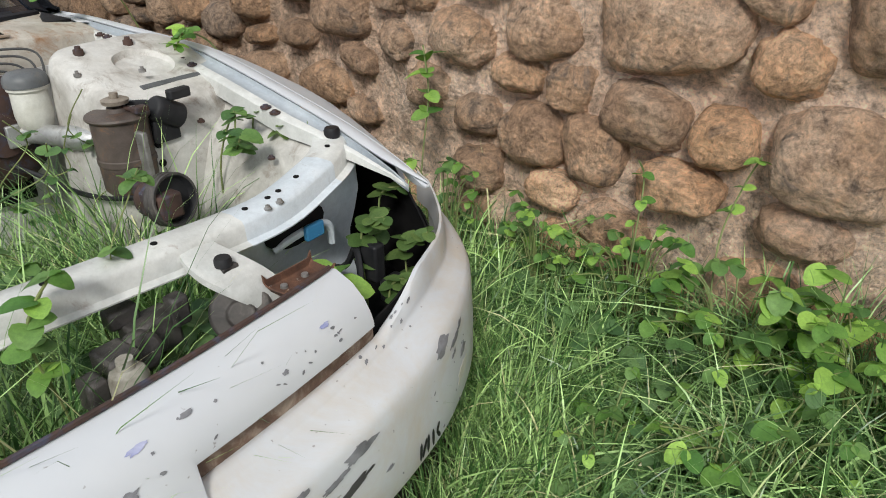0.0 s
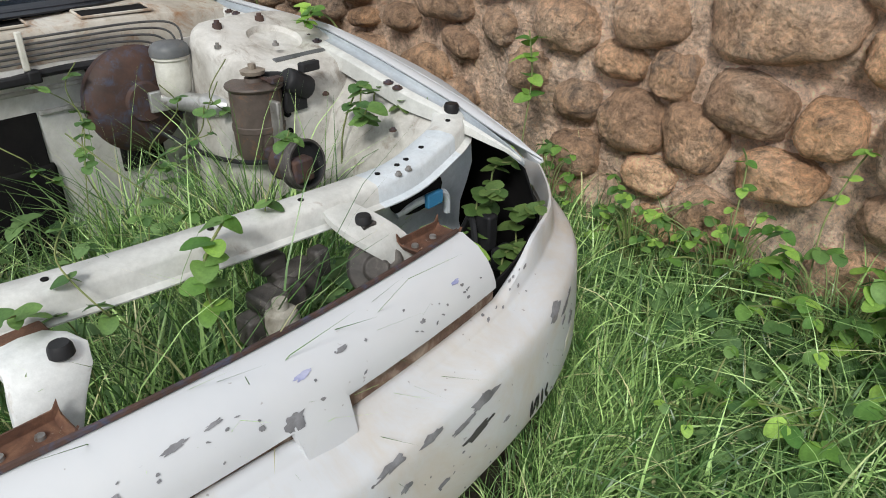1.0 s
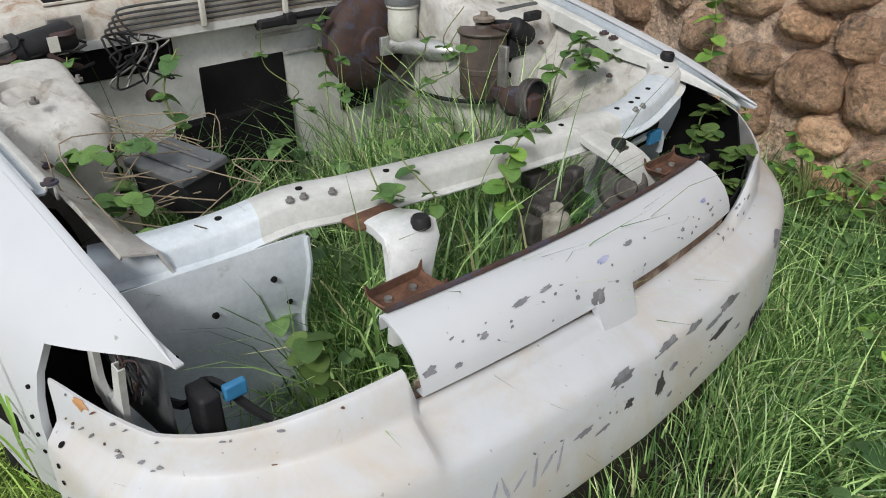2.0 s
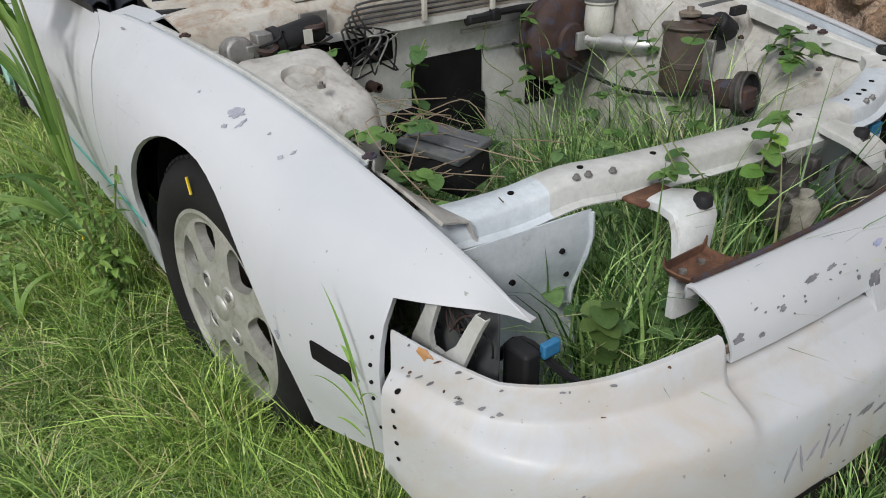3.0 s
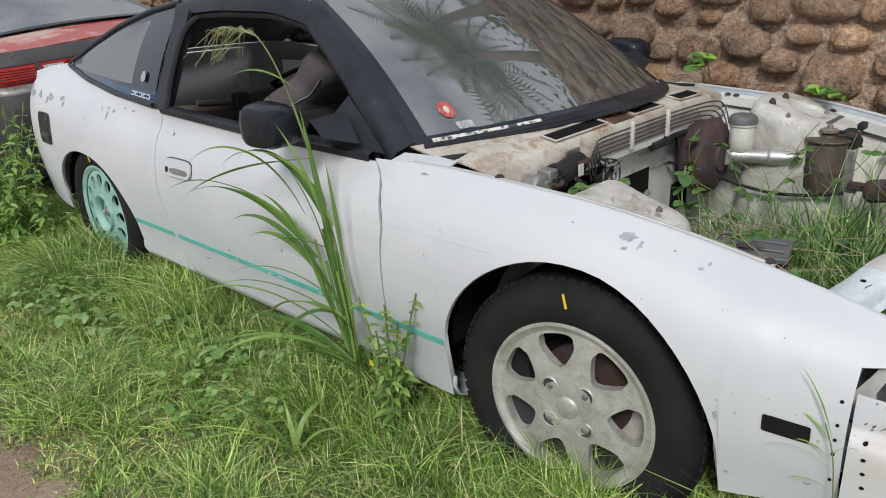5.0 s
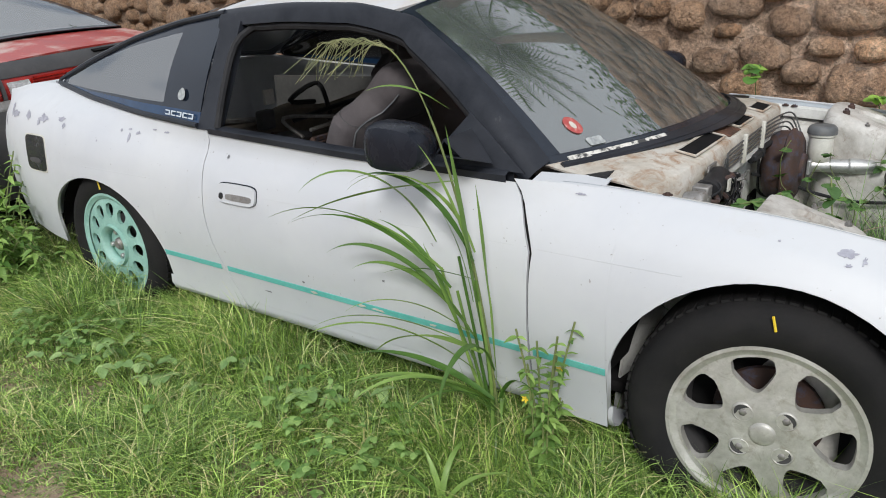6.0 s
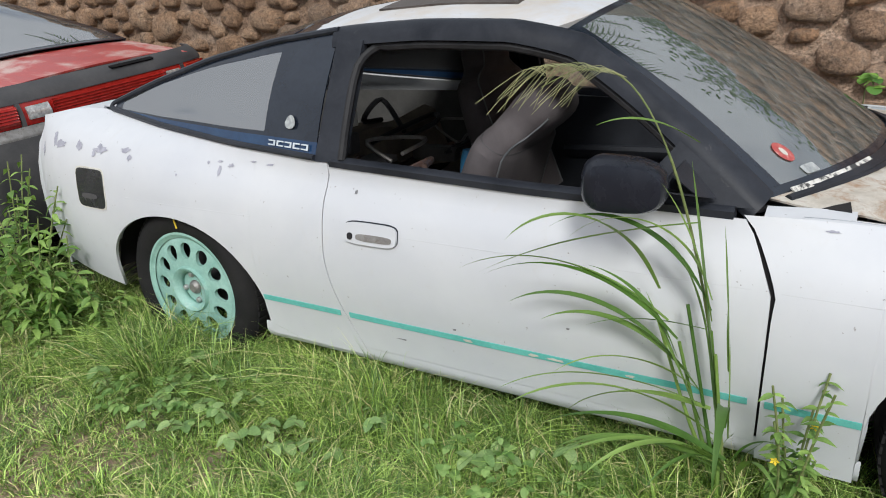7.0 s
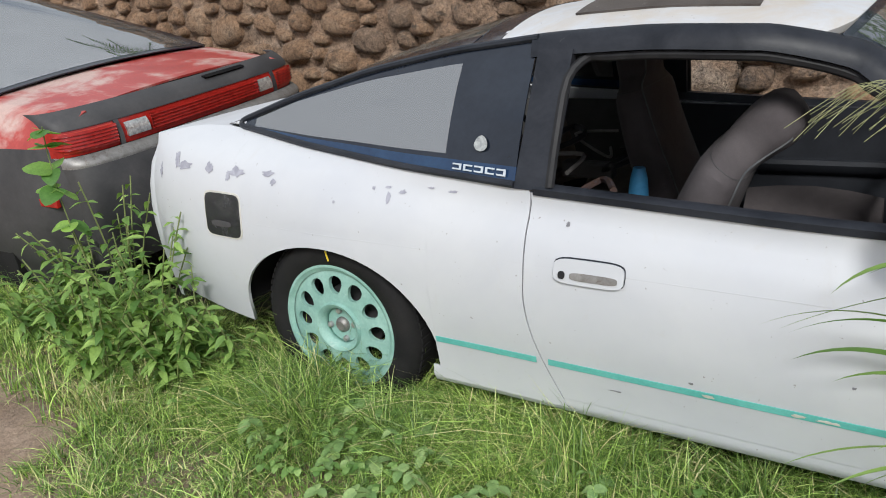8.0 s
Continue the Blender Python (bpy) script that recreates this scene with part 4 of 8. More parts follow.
    part("window_corner", flip(grid(lambda x, t: Vector(q_pt(x, t)) + Vector((0, -0.003, 0)), [-3.0, -2.97, -2.92], [0, 0.5, 1]), s), WHITE, clear, thick=0.004)
    part("window_seal", flip(tube_geo(seal, 0.0105, 8), s), TRIM, clear)

for pane in (shield, hatch, *[o for o in car.children if o.name.startswith("quarter_window")]):
    pane.visible_shadow = False

# ---- wheels ----
def rim_face(R, r0, rm, a, b, half, count, dish, n_per=12, flare=False):
    """A disc with rounded openings: verts by angle, an inner and an outer strip."""
    verts, faces = [], []
    cols = []
    for c in range(count):
        c0 = 2 * math.pi * c / count
        for i in range(n_per + 1):
            u = -1 + 2 * i / n_per
            w = math.sqrt(max(0.0, 1 - u * u))
            wi, wo = ((max(0.0, 1 - abs(u) ** 2.0)) ** 0.75, max(0.0, 1 - u ** 6) ** 0.5) if flare else (w, w)
            cols.append((c0 + u * half, rm - a * wi, rm + b * wo))
    nr = 7
    for th, ri, ro in cols:
        for k in range(nr):
            r = r0 + (ri - r0) * k / (nr - 1)
            verts.append((r * math.cos(th), dish(r), r * math.sin(th)))
        for k in range(nr):
            r = ro + (R - ro) * k / (nr - 1)
            verts.append((r * math.cos(th), dish(r), r * math.sin(th)))
    m = 2 * nr
    for i in range(len(cols)):
        j = (i + 1) % len(cols)
        for k in range(m - 1):
            if k == nr - 1:
                continue
            faces.append((i * m + k, j * m + k, j * m + k + 1, i * m + k + 1))
    return verts, faces


def make_wheel(x, y_face, s, front, turn=0.0, z=0.30):
    """A wheel with its outer face at y_face on side s."""
    R = 0.205 if front else 0.212
    name_mat = ALLOY if front else TEAL
    sidewall = [(R - 0.005, 0.0), (R + 0.012, 0.012), (R + 0.04, 0.020), (R + 0.065, 0.016), (0.290, 0.004), (0.303, -0.012), (0.308, -0.03), (0.309, -0.10), (0.308, -0.165), (0.30, -0.185), (0.27, -0.20), (R, -0.195)]
    wheel = new("wheel")
    wheel.parent = car
    wheel.matrix_local = Matrix.Translation((x, s * y_face, z)) @ Matrix.Rotation(turn, 4, "Z") @ Matrix.Diagonal((1, s, 1, 1))
    wheel["label"] = "silver seven-spoke alloy wheel with black tyre" if front else "teal-painted wheel with round holes and black tyre"
    part("tyre", lathe(sidewall, 64), RUBBER, wheel)
    # tread blocks across the outer shoulder
    blocks = []
    for i in range(72):
        a = 2 * math.pi * i / 72
        m = Matrix.Rotation(-a, 4, "Y") @ Matrix.Translation((0.3075, -0.035, 0))
        blocks.append(moved(box_geo(0, 0, 0, 0.006, 0.045, 0.018), m))
    part("tread", joined(*blocks), RUBBER, wheel, smooth=False)
    if front:
        dish = lambda r: 0.006 - 0.030 * (r / R) ** 2 * 0.3 + 0.006 * math.exp(-((r - 0.05) / 0.03) ** 2)
        face = rim_face(0.190, 0.001, 0.150, 0.052, 0.030, 0.30, 7, dish, 16, True)
    else:
        dish = lambda r: 0.004 - 0.012 * ((r - 0.084) / 0.12) ** 2
        face = rim_face(0.196, 0.086, 0.150, 0.034, 0.026, 0.175, 12, dish)
        face = joined(face, lathe([(0.0875, 0.0035), (0.080, 0.001), (0.076, -0.006), (0.073, -0.026), (0.070, -0.030), (0.0, -0.031)], 48))
    rim = part("rim", face, name_mat, wheel, thick=0.022 if front else 0.014)
    part("rim_lip", lathe([(0.186 if front else 0.194, -0.001), (R - 0.012, 0.002), (R - 0.004, 0.008), (R + 0.004, 0.007), (R + 0.005, -0.003), (R - 0.006, -0.012), (R - 0.016, -0.026)], 64), name_mat, rim)
    # barrel coloured black, which paints shade into the rim openings
    part("rim_barrel", lathe([(R - 0.016, -0.024), (R - 0.03, -0.06), (R - 0.034, -0.17)], 48), DARKPAINT, rim)
    part("brake_disc", lathe([(0.0, -0.075), (0.118, -0.075), (0.12, -0.085), (0.0, -0.085)], 40), DARKRUST if front else DARKPAINT, wheel)
    # near-black disc behind the spokes, painting in the shade there
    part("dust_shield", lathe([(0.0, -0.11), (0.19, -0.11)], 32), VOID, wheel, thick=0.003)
    for i in range(4):
        a = math.radians(45 + 90 * i if front else 10 + 90 * i)
        c = (0.062 if front else 0.050)
        if front:
            part("nut_recess", lathe([(0.0185, 0.0075), (0.0200, 0.0105), (0.0220, 0.0095), (0.0235, 0.006)], 20, "y", (c * math.cos(a), 0.001, c * math.sin(a))), ALLOY, rim)
            # dark disc paints a shaded hollow onto the flat face
            part("nut_well", lathe([(0.0, 0.0072), (0.0188, 0.0080)], 20, "y", (c * math.cos(a), 0.001, c * math.sin(a))), DARKPAINT, rim)
            part("lug_nut", lathe([(0.0, 0.0125), (0.006, 0.0122), (0.0085, 0.0105), (0.009, 0.008)], 6, "y", (c * math.cos(a), 0.001, c * math.sin(a))), STEEL, rim)
        else:
            part("lug_nut", lathe([(0.0, 0.0), (0.008, -0.001), (0.011, -0.006), (0.0115, -0.028)], 8, "y", (c * math.cos(a), -0.004, c * math.sin(a))), ALU, rim)
    if front:
        part("centre_cap", lathe([(0.0, 0.016), (0.022, 0.0155), (0.027, 0.012), (0.03, 0.006)], 24), ALLOY, rim)
    else:
        part("hub_cap", lathe([(0.0, 0.0), (0.016, 0.0), (0.018, -0.004), (0.023, -0.006), (0.026, -0.012), (0.028, -0.03)], 24), STEEL, rim)
    return wheel


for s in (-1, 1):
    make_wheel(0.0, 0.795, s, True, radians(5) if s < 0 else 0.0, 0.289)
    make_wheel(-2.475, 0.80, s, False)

# ---- engine bay ----
def fire_pt(y, k):
    pr = [(-0.36, 0.08), (-0.33, 0.40), (-0.325, 0.60), (-0.32, 0.70), (-0.268, 0.705), (-0.268, 0.720)][int(k)]
    return (pr[0] - 0.03 * (y / 0.65) ** 4, y, pr[1])


fire = part("firewall", grid(fire_pt, list(np.linspace(-0.68, 0.70, 24)), range(6)), FIREW, car, "grimy cream firewall", thick=0.006)


def cowl_pt(y, k):
    pr = [(-0.268, 0.715), (-0.270, 0.782), (-0.278, 0.795), (-0.335, 0.808), (-0.37, 0.812)][int(k)]
    sag = -0.028 * (abs(y) / 0.66) ** 3
    return (pr[0] - 0.05 * (abs(y) / 0.68) ** 4, y, pr[1] + sag * (k > 0))


part("cowl", grid(cowl_pt, list(np.linspace(-0.68, 0.70, 30)), range(5)), COWLP, fire, "cream cowl panel with rusty stains", thick=0.005)


def scuttle_pt(v, k):
    e = Vector(shield_pt(0.0, v))
    c = Vector(cowl_pt(v * 0.68, 4))
    return e.lerp(c, k) + Vector((0, 0, -0.004 * math.sin(math.pi * k)))


part("scuttle", grid(scuttle_pt, vs, [0, 0.33, 0.66, 1]), COWLP, fire, thick=0.005)
# air openings in the cowl: near-black sheets paint their dark insides, with raised rims
for y0, y1 in ((-0.42, -0.17), (-0.02, 0.16), (0.28, 0.46)):
    def cowl_top(x, y):
        f = min(max((x + 0.37) / 0.092, 0), 1)
        return 0.812 - 0.017 * f - 0.028 * (abs(y) / 0.66) ** 3
    ox = lambda k, y: -0.345 + 0.052 * k - 0.05 * (abs(y) / 0.68) ** 4
    ys_ = list(np.linspace(y0, y1, 7))
    part("air_opening", grid(lambda y, k: (ox(k, y), y, cowl_top(ox(k, y), y) + 0.0045), ys_, [0, 0.5, 1]), VOID, fire, thick=0.002)
    loop = [(ox(0, y), y) for y in ys_] + [(ox(1, y), y) for y in ys_[::-1]]
    part("opening_rim", tube_geo([(x, y, cowl_top(x, y) + 0.006) for x, y in loop + loop[:1]], 0.0035, 6), COWLP, fire)
# black plastic band under the glass
def band_pt(v, k):
    p = Vector(shield_pt(0.0, v))
    return p + Vector((0.012 + 0.05 * k * (1 - 0.6 * abs(v)), 0, 0.006 - 0.012 * k))


part("cowl_band", grid(band_pt, [v for v in vs if abs(v) < 0.9], [-0.3, 0, 0.5, 1]), TRIM, fire, "faded black strip below the windshield", thick=0.004)
# white corner between fender and windshield base
for s in (-1, 1):
    part("cowl_corner", flip(grid(lambda x, t: (x, (top_line(x)[0] - 0.008) - 0.06 * t, top_line(x)[1] - 0.006 + 0.012 * t), list(np.linspace(-0.60, -0.42, 8)), [0, 0.5, 1]), s), WHITE, fire, thick=0.004)
# peeling rubber strip along the windshield base
strip = [Vector(shield_pt(-0.02, v)) + Vector((0.012, 0, 0.004)) for v in np.linspace(-0.97, 0.97, 30)]
part("windshield_seal", tube_geo(strip, 0.011, 6), TRIM, shield)


def flake(v, k):
    return Vector(shield_pt(-0.045 + 0.05 * k, v)) + Vector((0.006, 0, 0.010))


part("peeling_strip", grid(flake, list(np.linspace(-0.93, -0.50, 10)), [0, 0.5, 1]), mat("peeling_coat", [(0.42, (0.05, 0.05, 0.05)), (0.5, (0.6, 0.58, 0.54)), (0.7, (0.7, 0.68, 0.65))], 0.7, scale=30), shield, thick=0.004)


part("rust_patch", grid(lambda v, k: (-0.335 + 0.05 * k, v * 0.68, cowl_top(-0.335 + 0.05 * k, v * 0.68) + 0.004), list(np.linspace(-0.22, -0.05, 7)), [0, 0.5, 1]), RUST, fire, thick=0.002)

# black insulation square; near-black boxes paint the firewall's dark openings
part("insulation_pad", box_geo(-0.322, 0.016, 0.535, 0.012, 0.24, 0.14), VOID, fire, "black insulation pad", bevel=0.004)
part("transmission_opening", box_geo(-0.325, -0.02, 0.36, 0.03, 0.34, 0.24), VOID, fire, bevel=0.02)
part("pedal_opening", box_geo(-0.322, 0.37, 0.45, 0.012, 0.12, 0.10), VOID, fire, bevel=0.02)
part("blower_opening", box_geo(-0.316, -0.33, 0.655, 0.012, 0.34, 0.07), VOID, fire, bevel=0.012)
for y, z in ((-0.229, 0.653), (-0.229, 0.565)):
    part("heater_pipe", lathe([(0.007, 0.02), (0.012, 0.02), (0.012, -0.02), (0.03, -0.022), (0.034, -0.026), (0.034, -0.032), (0.0, -0.032)], 16, "x", (-0.30, y, z)), DARKRUST, fire)
# ridges pressed into the firewall
for y0, y1, z0 in ((0.02, 0.27, 0.69), (0.06, 0.28, 0.655), (0.14, 0.26, 0.60)):
    part("pressed_rib", box_geo(-0.318, (y0 + y1) / 2, z0, 0.014, y1 - y0, 0.012), BAY, fire, bevel=0.004)

# brake lines along the cowl
for k in range(5):
    z = 0.730 + 0.0125 * k
    pts = [(-0.255, -0.315 + 0.012 * k, z - 0.06), (-0.25, -0.335 + 0.01 * k, z - 0.015), (-0.255, -0.31 + 0.01 * k, z), (-0.258, -0.1, z + 0.001), (-0.258, 0.20, z + 0.002), (-0.245, 0.33 + 0.02 * k, z), (-0.23, 0.40 + 0.02 * k, z - 0.02), (-0.20, 0.42 + 0.012 * k, z - 0.08)]
    part("brake_line", tube_geo(spline(pts, 5), 0.0028, 6), LINEM, car)
for y in (-0.10, 0.12):
    part("line_clip", box_geo(-0.254, y, 0.757, 0.012, 0.014, 0.085), PLASTIC_W, car, bevel=0.003)
part("vacuum_hose", tube_geo(spline([(-0.265, 0.04, 0.690), (-0.265, 0.10, 0.700), (-0.262, 0.22, 0.703), (-0.25, 0.33, 0.70), (-0.22, 0.39, 0.69), (-0.20, 0.40, 0.66)], 6), 0.010, 8), BLACK, car)
part("hose_joint", joined(box_geo(-0.262, 0.085, 0.697, 0.03, 0.09, 0.022), box_geo(-0.262, 0.13, 0.70, 0.036, 0.03, 0.03)), BLACK, car, bevel=0.005)
part("cable", tube_geo(spline([(-0.30, 0.235, 0.60), (-0.22, 0.29, 0.575), (-0.12, 0.36, 0.525), (0.0, 0.38, 0.505), (0.12, 0.39, 0.515), (0.2, 0.41, 0.53)], 6), 0.006, 6), BLACK, car)
part("cable", tube_geo(spline([(-0.29, 0.26, 0.70), (-0.285, 0.265, 0.60), (-0.28, 0.28, 0.53), (-0.25, 0.33, 0.50)], 6), 0.005, 6), BLACK, car)
for k in range(7):
    r1 = random.Random(40 + k)
    pts = [(-0.225 + r1.uniform(-0.02, 0.02), -0.27 + r1.uniform(-0.07, 0.07), 0.695 + r1.uniform(-0.08, 0.05)) for _ in range(5)]
    part("loose_wire", tube_geo(spline(pts, 6), 0.0024, 6), STEEL if k % 3 == 1 else BLACK, car)

# brake booster and master cylinder
bm_ = Matrix.Translation((-0.215, 0.33, 0.615)) @ Matrix.Rotation(radians(90), 4, "Y")
booster = part("brake_booster", moved(lathe([(0.0, 0.062), (0.045, 0.06), (0.05, 0.05), (0.098, 0.044), (0.116, 0.034), (0.122, 0.02), (0.128, 0.016), (0.128, 0.008), (0.120, 0.004), (0.118, -0.03), (0.105, -0.05), (0.05, -0.07)], 40, "z"), bm_), DARKRUST, car, "rusty brake booster")
part("master_cylinder", joined(moved(lathe([(0.0, 0.20), (0.020, 0.20), (0.026, 0.19), (0.027, 0.12), (0.023, 0.115), (0.023, 0.0), (0.03, -0.002)], 16, "z"), Matrix.Translation((-0.15, 0.375, 0.615)) @ Matrix.Rotation(radians(18), 4, "Z") @ Matrix.Rotation(radians(90), 4, "Y")), moved(box_geo(0, 0, 0, 0.012, 0.09, 0.05), Matrix.Translation((-0.145, 0.375, 0.615)))), ALU, booster, "grey alloy master cylinder", bevel=0.003)
part("fluid_reservoir", lathe([(0.0, 0.735), (0.041, 0.735), (0.043, 0.73), (0.043, 0.715), (0.038, 0.71), (0.040, 0.66), (0.036, 0.635), (0.026, 0.625), (0.0, 0.625)], 24, "z", (-0.125, 0.392, 0.0)), PLASTIC_W, booster, "yellowed fluid reservoir with grey cap")
part("reservoir_cap", lathe([(0.0, 0.75), (0.035, 0.75), (0.042, 0.744), (0.046, 0.735), (0.046, 0.722)], 24, "z", (-0.125, 0.392, 0.0)), GREYPL, booster)

# strut towers and inner wings
for s in (-1, 1):
    cx, cy = 0.01, 0.52 if s > 0 else 0.545
    zt = 0.745 if s > 0 else 0.712
    hx, hy, oy = (0.150, 0.150, 0.02) if s > 0 else (0.115, 0.105, 0.025)

    def tower_pt(a, k):
        # boxy dome: flat top sloping to the front, square shoulders
        r, z = [(1.22, 0.15), (1.15, 0.40), (1.07, 0.60), (1.02, zt - 0.045), (0.985, zt - 0.020), (0.93, zt - 0.007), (0.84, zt - 0.001), (0.60, zt), (0.40, zt + 0.003), (0.37, zt - 0.010), (0.0, zt - 0.012)][int(k)]
        c, q = math.cos(a), math.sin(a)
        p = (4.0 if s > 0 else 7.0) if k < 8 else 2.0
        f = r / (abs(c) ** p + abs(q) ** p) ** (1 / p)
        dent = 0.0025 * noise.noise((c * 2, q * 2, z * 6 + s))
        return (cx + (hx + dent) * f * c, cy + oy + (hy + dent) * f * q, z - 0.05 * (hx * f * c) / 0.15 * (k > 2) + dent)
    tower = part("strut_tower", flip(grid(tower_pt, [2 * math.pi * i / 56 for i in range(56)], range(11), wrap=True), s), BAY, car, "grimy cream strut tower", thick=0.003)
    sy_ = s * (cy + oy) * (1.105 if s > 0 else 1.0)
    if s > 0:
        part("top_recess", moved(joined(box_geo(0, 0, 0, 0.016, 0.14, 0.004), box_geo(0.0, 0.075, 0, 0.012, 0.02, 0.004)), Matrix.Translation((cx + 0.085, sy_, zt - 0.0285)) @ Matrix.Rotation(radians(18.5), 4, "Y")), GREYPL, tower, bevel=0.0015)
    for yy in (-0.10, 0.02) if s > 0 else ():
        part("bolt", lathe([(0, zt + 0.042), (0.006, zt + 0.046), (0.007, zt + 0.040), (0.011, zt + 0.039), (0.012, zt + 0.02)], 10, "z", (cx - 0.085, sy_ + yy, 0)), DARKRUST, tower)
    for i in range(5):
        zz = zt - 0.09 - 0.042 * i
        part("bolt_hole", lathe([(0.0, 0.004), (0.007, 0.004), (0.009, 0.001), (0.009, -0.003)], 10, "x", (cx + hx * (1.035 + 0.004 * i), s * (cy + oy - 0.09) * (1.105 if s > 0 else 1.0), zz)), VOID, tower)
    for i in range(3):
        a = radians(20 + 120 * i)
        part("stud", lathe([(0, zt + 0.012), (0.004, zt + 0.012), (0.004, zt + 0.006), (0.008, zt + 0.006), (0.008, zt)], 8, "z", (cx + 0.075 * math.cos(a), s * (cy + 0.075 * math.sin(a)), 0)), STEEL, tower)

    def apron(x, k):
        yi = 0.50 + 0.02 * math.sin(x * 5)
        yt, zt_ = top_line(x)
        pr = [(yi - 0.06, 0.12), (yi - 0.02, 0.32), (yi + 0.01, 0.50), (yi + 0.05, 0.60), (yi + 0.10, 0.645), (yt - 0.055, zt_ - 0.04)][int(k)]
        return (x, min(pr[0], yt - 0.055), min(pr[1], zt_ - 0.035))
    ap = part("inner_wing", flip(grid(apron, list(np.linspace(-0.34, 0.50, 20)), range(6)), s), BAY, car, "dirty cream inner wing", thick=0.004)
    for x, z in ((0.18, 0.66), (0.30, 0.64), (0.40, 0.62)):
        part("bolt", lathe([(0, 0.005), (0.004, 0.005), (0.005, 0.001), (0.008, 0.001), (0.008, -0.004)], 8, "z", (x, s * 0.60, z - 0.02)), DARKRUST, ap)
# fuel canister on the left inner wing
BROWNCAN = mat("brown_canister_paint", [(0.3, (0.055, 0.042, 0.036)), (0.7, (0.13, 0.10, 0.085))], 0.6, scale=14, dirt=(0.20, 0.10, 0.05), dirt_at=(0.55, 0.7), bumps=0.2)
part("canister", lathe([(0.0, 0.700), (0.02, 0.700), (0.022, 0.692), (0.05, 0.690), (0.064, 0.688), (0.066, 0.684), (0.064, 0.680), (0.058, 0.676), (0.058, 0.60), (0.060, 0.598), (0.060, 0.586), (0.058, 0.584), (0.057, 0.53), (0.045, 0.515), (0.0, 0.515)], 32, "z", (0.125, 0.445, 0)), BROWNCAN, car, "rusty brown canister")
part("canister_lever", joined(box_geo(0.15, 0.455, 0.699, 0.075, 0.012, 0.006), box_geo(0.185, 0.46, 0.702, 0.022, 0.03, 0.012)), DARKRUST, car, bevel=0.002)
part("canister_strap", joined(box_geo(0.195, 0.445, 0.60, 0.03, 0.012, 0.12), box_geo(0.20, 0.45, 0.535, 0.05, 0.03, 0.02)), STEEL, car, bevel=0.003)
CAPM = mat("corroded_cap", [(0.3, (0.16, 0.13, 0.10)), (0.7, (0.36, 0.31, 0.26))], 0.55, 0.3, scale=40)
part("canister_cap", joined(lathe([(0.012, 0.706), (0.026, 0.708), (0.028, 0.716), (0.018, 0.72), (0.0, 0.718)], 16, "z", (0.125, 0.445, 0)), lathe([(0.0, 0.73), (0.009, 0.73), (0.009, 0.71)], 8, "z", (0.125, 0.445, 0))), CAPM, car)
part("solenoid_valve", joined(moved(lathe([(0.0, 0.04), (0.022, 0.04), (0.028, 0.03), (0.028, -0.03), (0.0, -0.035)], 14, "z"), Matrix.Translation((0.17, 0.53, 0.675)) @ Matrix.Rotation(radians(60), 4, "X")), box_geo(0.15, 0.52, 0.64, 0.05, 0.06, 0.05), box_geo(0.19, 0.55, 0.715, 0.02, 0.05, 0.022)), BLACK, car, "black solenoid valve", bevel=0.004)
part("hose", tube_geo(spline([(0.12, 0.47, 0.70), (0.15, 0.50, 0.70), (0.18, 0.52, 0.69)], 5), 0.006, 6), BLACK, car)
# pulley and pump in the grass
pm = Matrix.Translation((0.34, 0.396, 0.565)) @ Matrix.Rotation(radians(8), 4, "Z") @ Matrix.Scale(0.84, 4) @ Matrix.Rotation(radians(80), 4, "Y")
part("pulley", moved(lathe([(0.0, 0.012), (0.014, 0.012), (0.016, 0.002), (0.030, -0.002), (0.050, 0.0), (0.054, 0.012), (0.056, 0.016), (0.056, 0.016)], 36, "z"), pm), BLACK, car, "black dished pulley")
part("pulley_rim", moved(lathe([(0.056, 0.016), (0.062, 0.017), (0.063, 0.012), (0.056, 0.007), (0.063, 0.002), (0.063, -0.003), (0.056, -0.008), (0.063, -0.013), (0.063, -0.018), (0.03, -0.02)], 36, "z"), pm), GREASY, car, "rusty grooved pulley rim")
part("steering_pump", joined(moved(lathe([(0.0, -0.01), (0.035, -0.012), (0.042, -0.03), (0.042, -0.08), (0.025, -0.10), (0.0, -0.10)], 18, "z"), pm), box_geo(0.33, 0.38, 0.56, 0.07, 0.05, 0.05), box_geo(0.26, 0.40, 0.56, 0.10, 0.025, 0.025)), DARKRUST, car, "rusty steering pump", bevel=0.005)
# wiper motor near the right cowl
part("wiper_motor", joined(moved(lathe([(0.0, 0.07), (0.026, 0.07), (0.03, 0.06), (0.03, -0.03), (0.036, -0.035), (0.036, -0.05), (0, -0.055)], 18, "z"), Matrix.Translation((-0.24, -0.465, 0.735)) @ Matrix.Rotation(radians(-80), 4, "X"))), BLACK, car, "black wiper motor")
part("wiper_linkage", joined(box_geo(-0.245, -0.525, 0.73, 0.04, 0.06, 0.05), box_geo(-0.24, -0.57, 0.72, 0.05, 0.03, 0.035), moved(lathe([(0.0, 0.03), (0.03, 0.03), (0.034, 0.02), (0.034, -0.02), (0, -0.025)], 18, "z"), Matrix.Translation((-0.245, -0.595, 0.72)) @ Matrix.Rotation(radians(80), 4, "Y"))), STEEL, car, "oily grey wiper linkage", bevel=0.004)
part("motor_label", box_geo(-0.205, -0.445, 0.738, 0.004, 0.02, 0.03), PLASTIC_W, car)
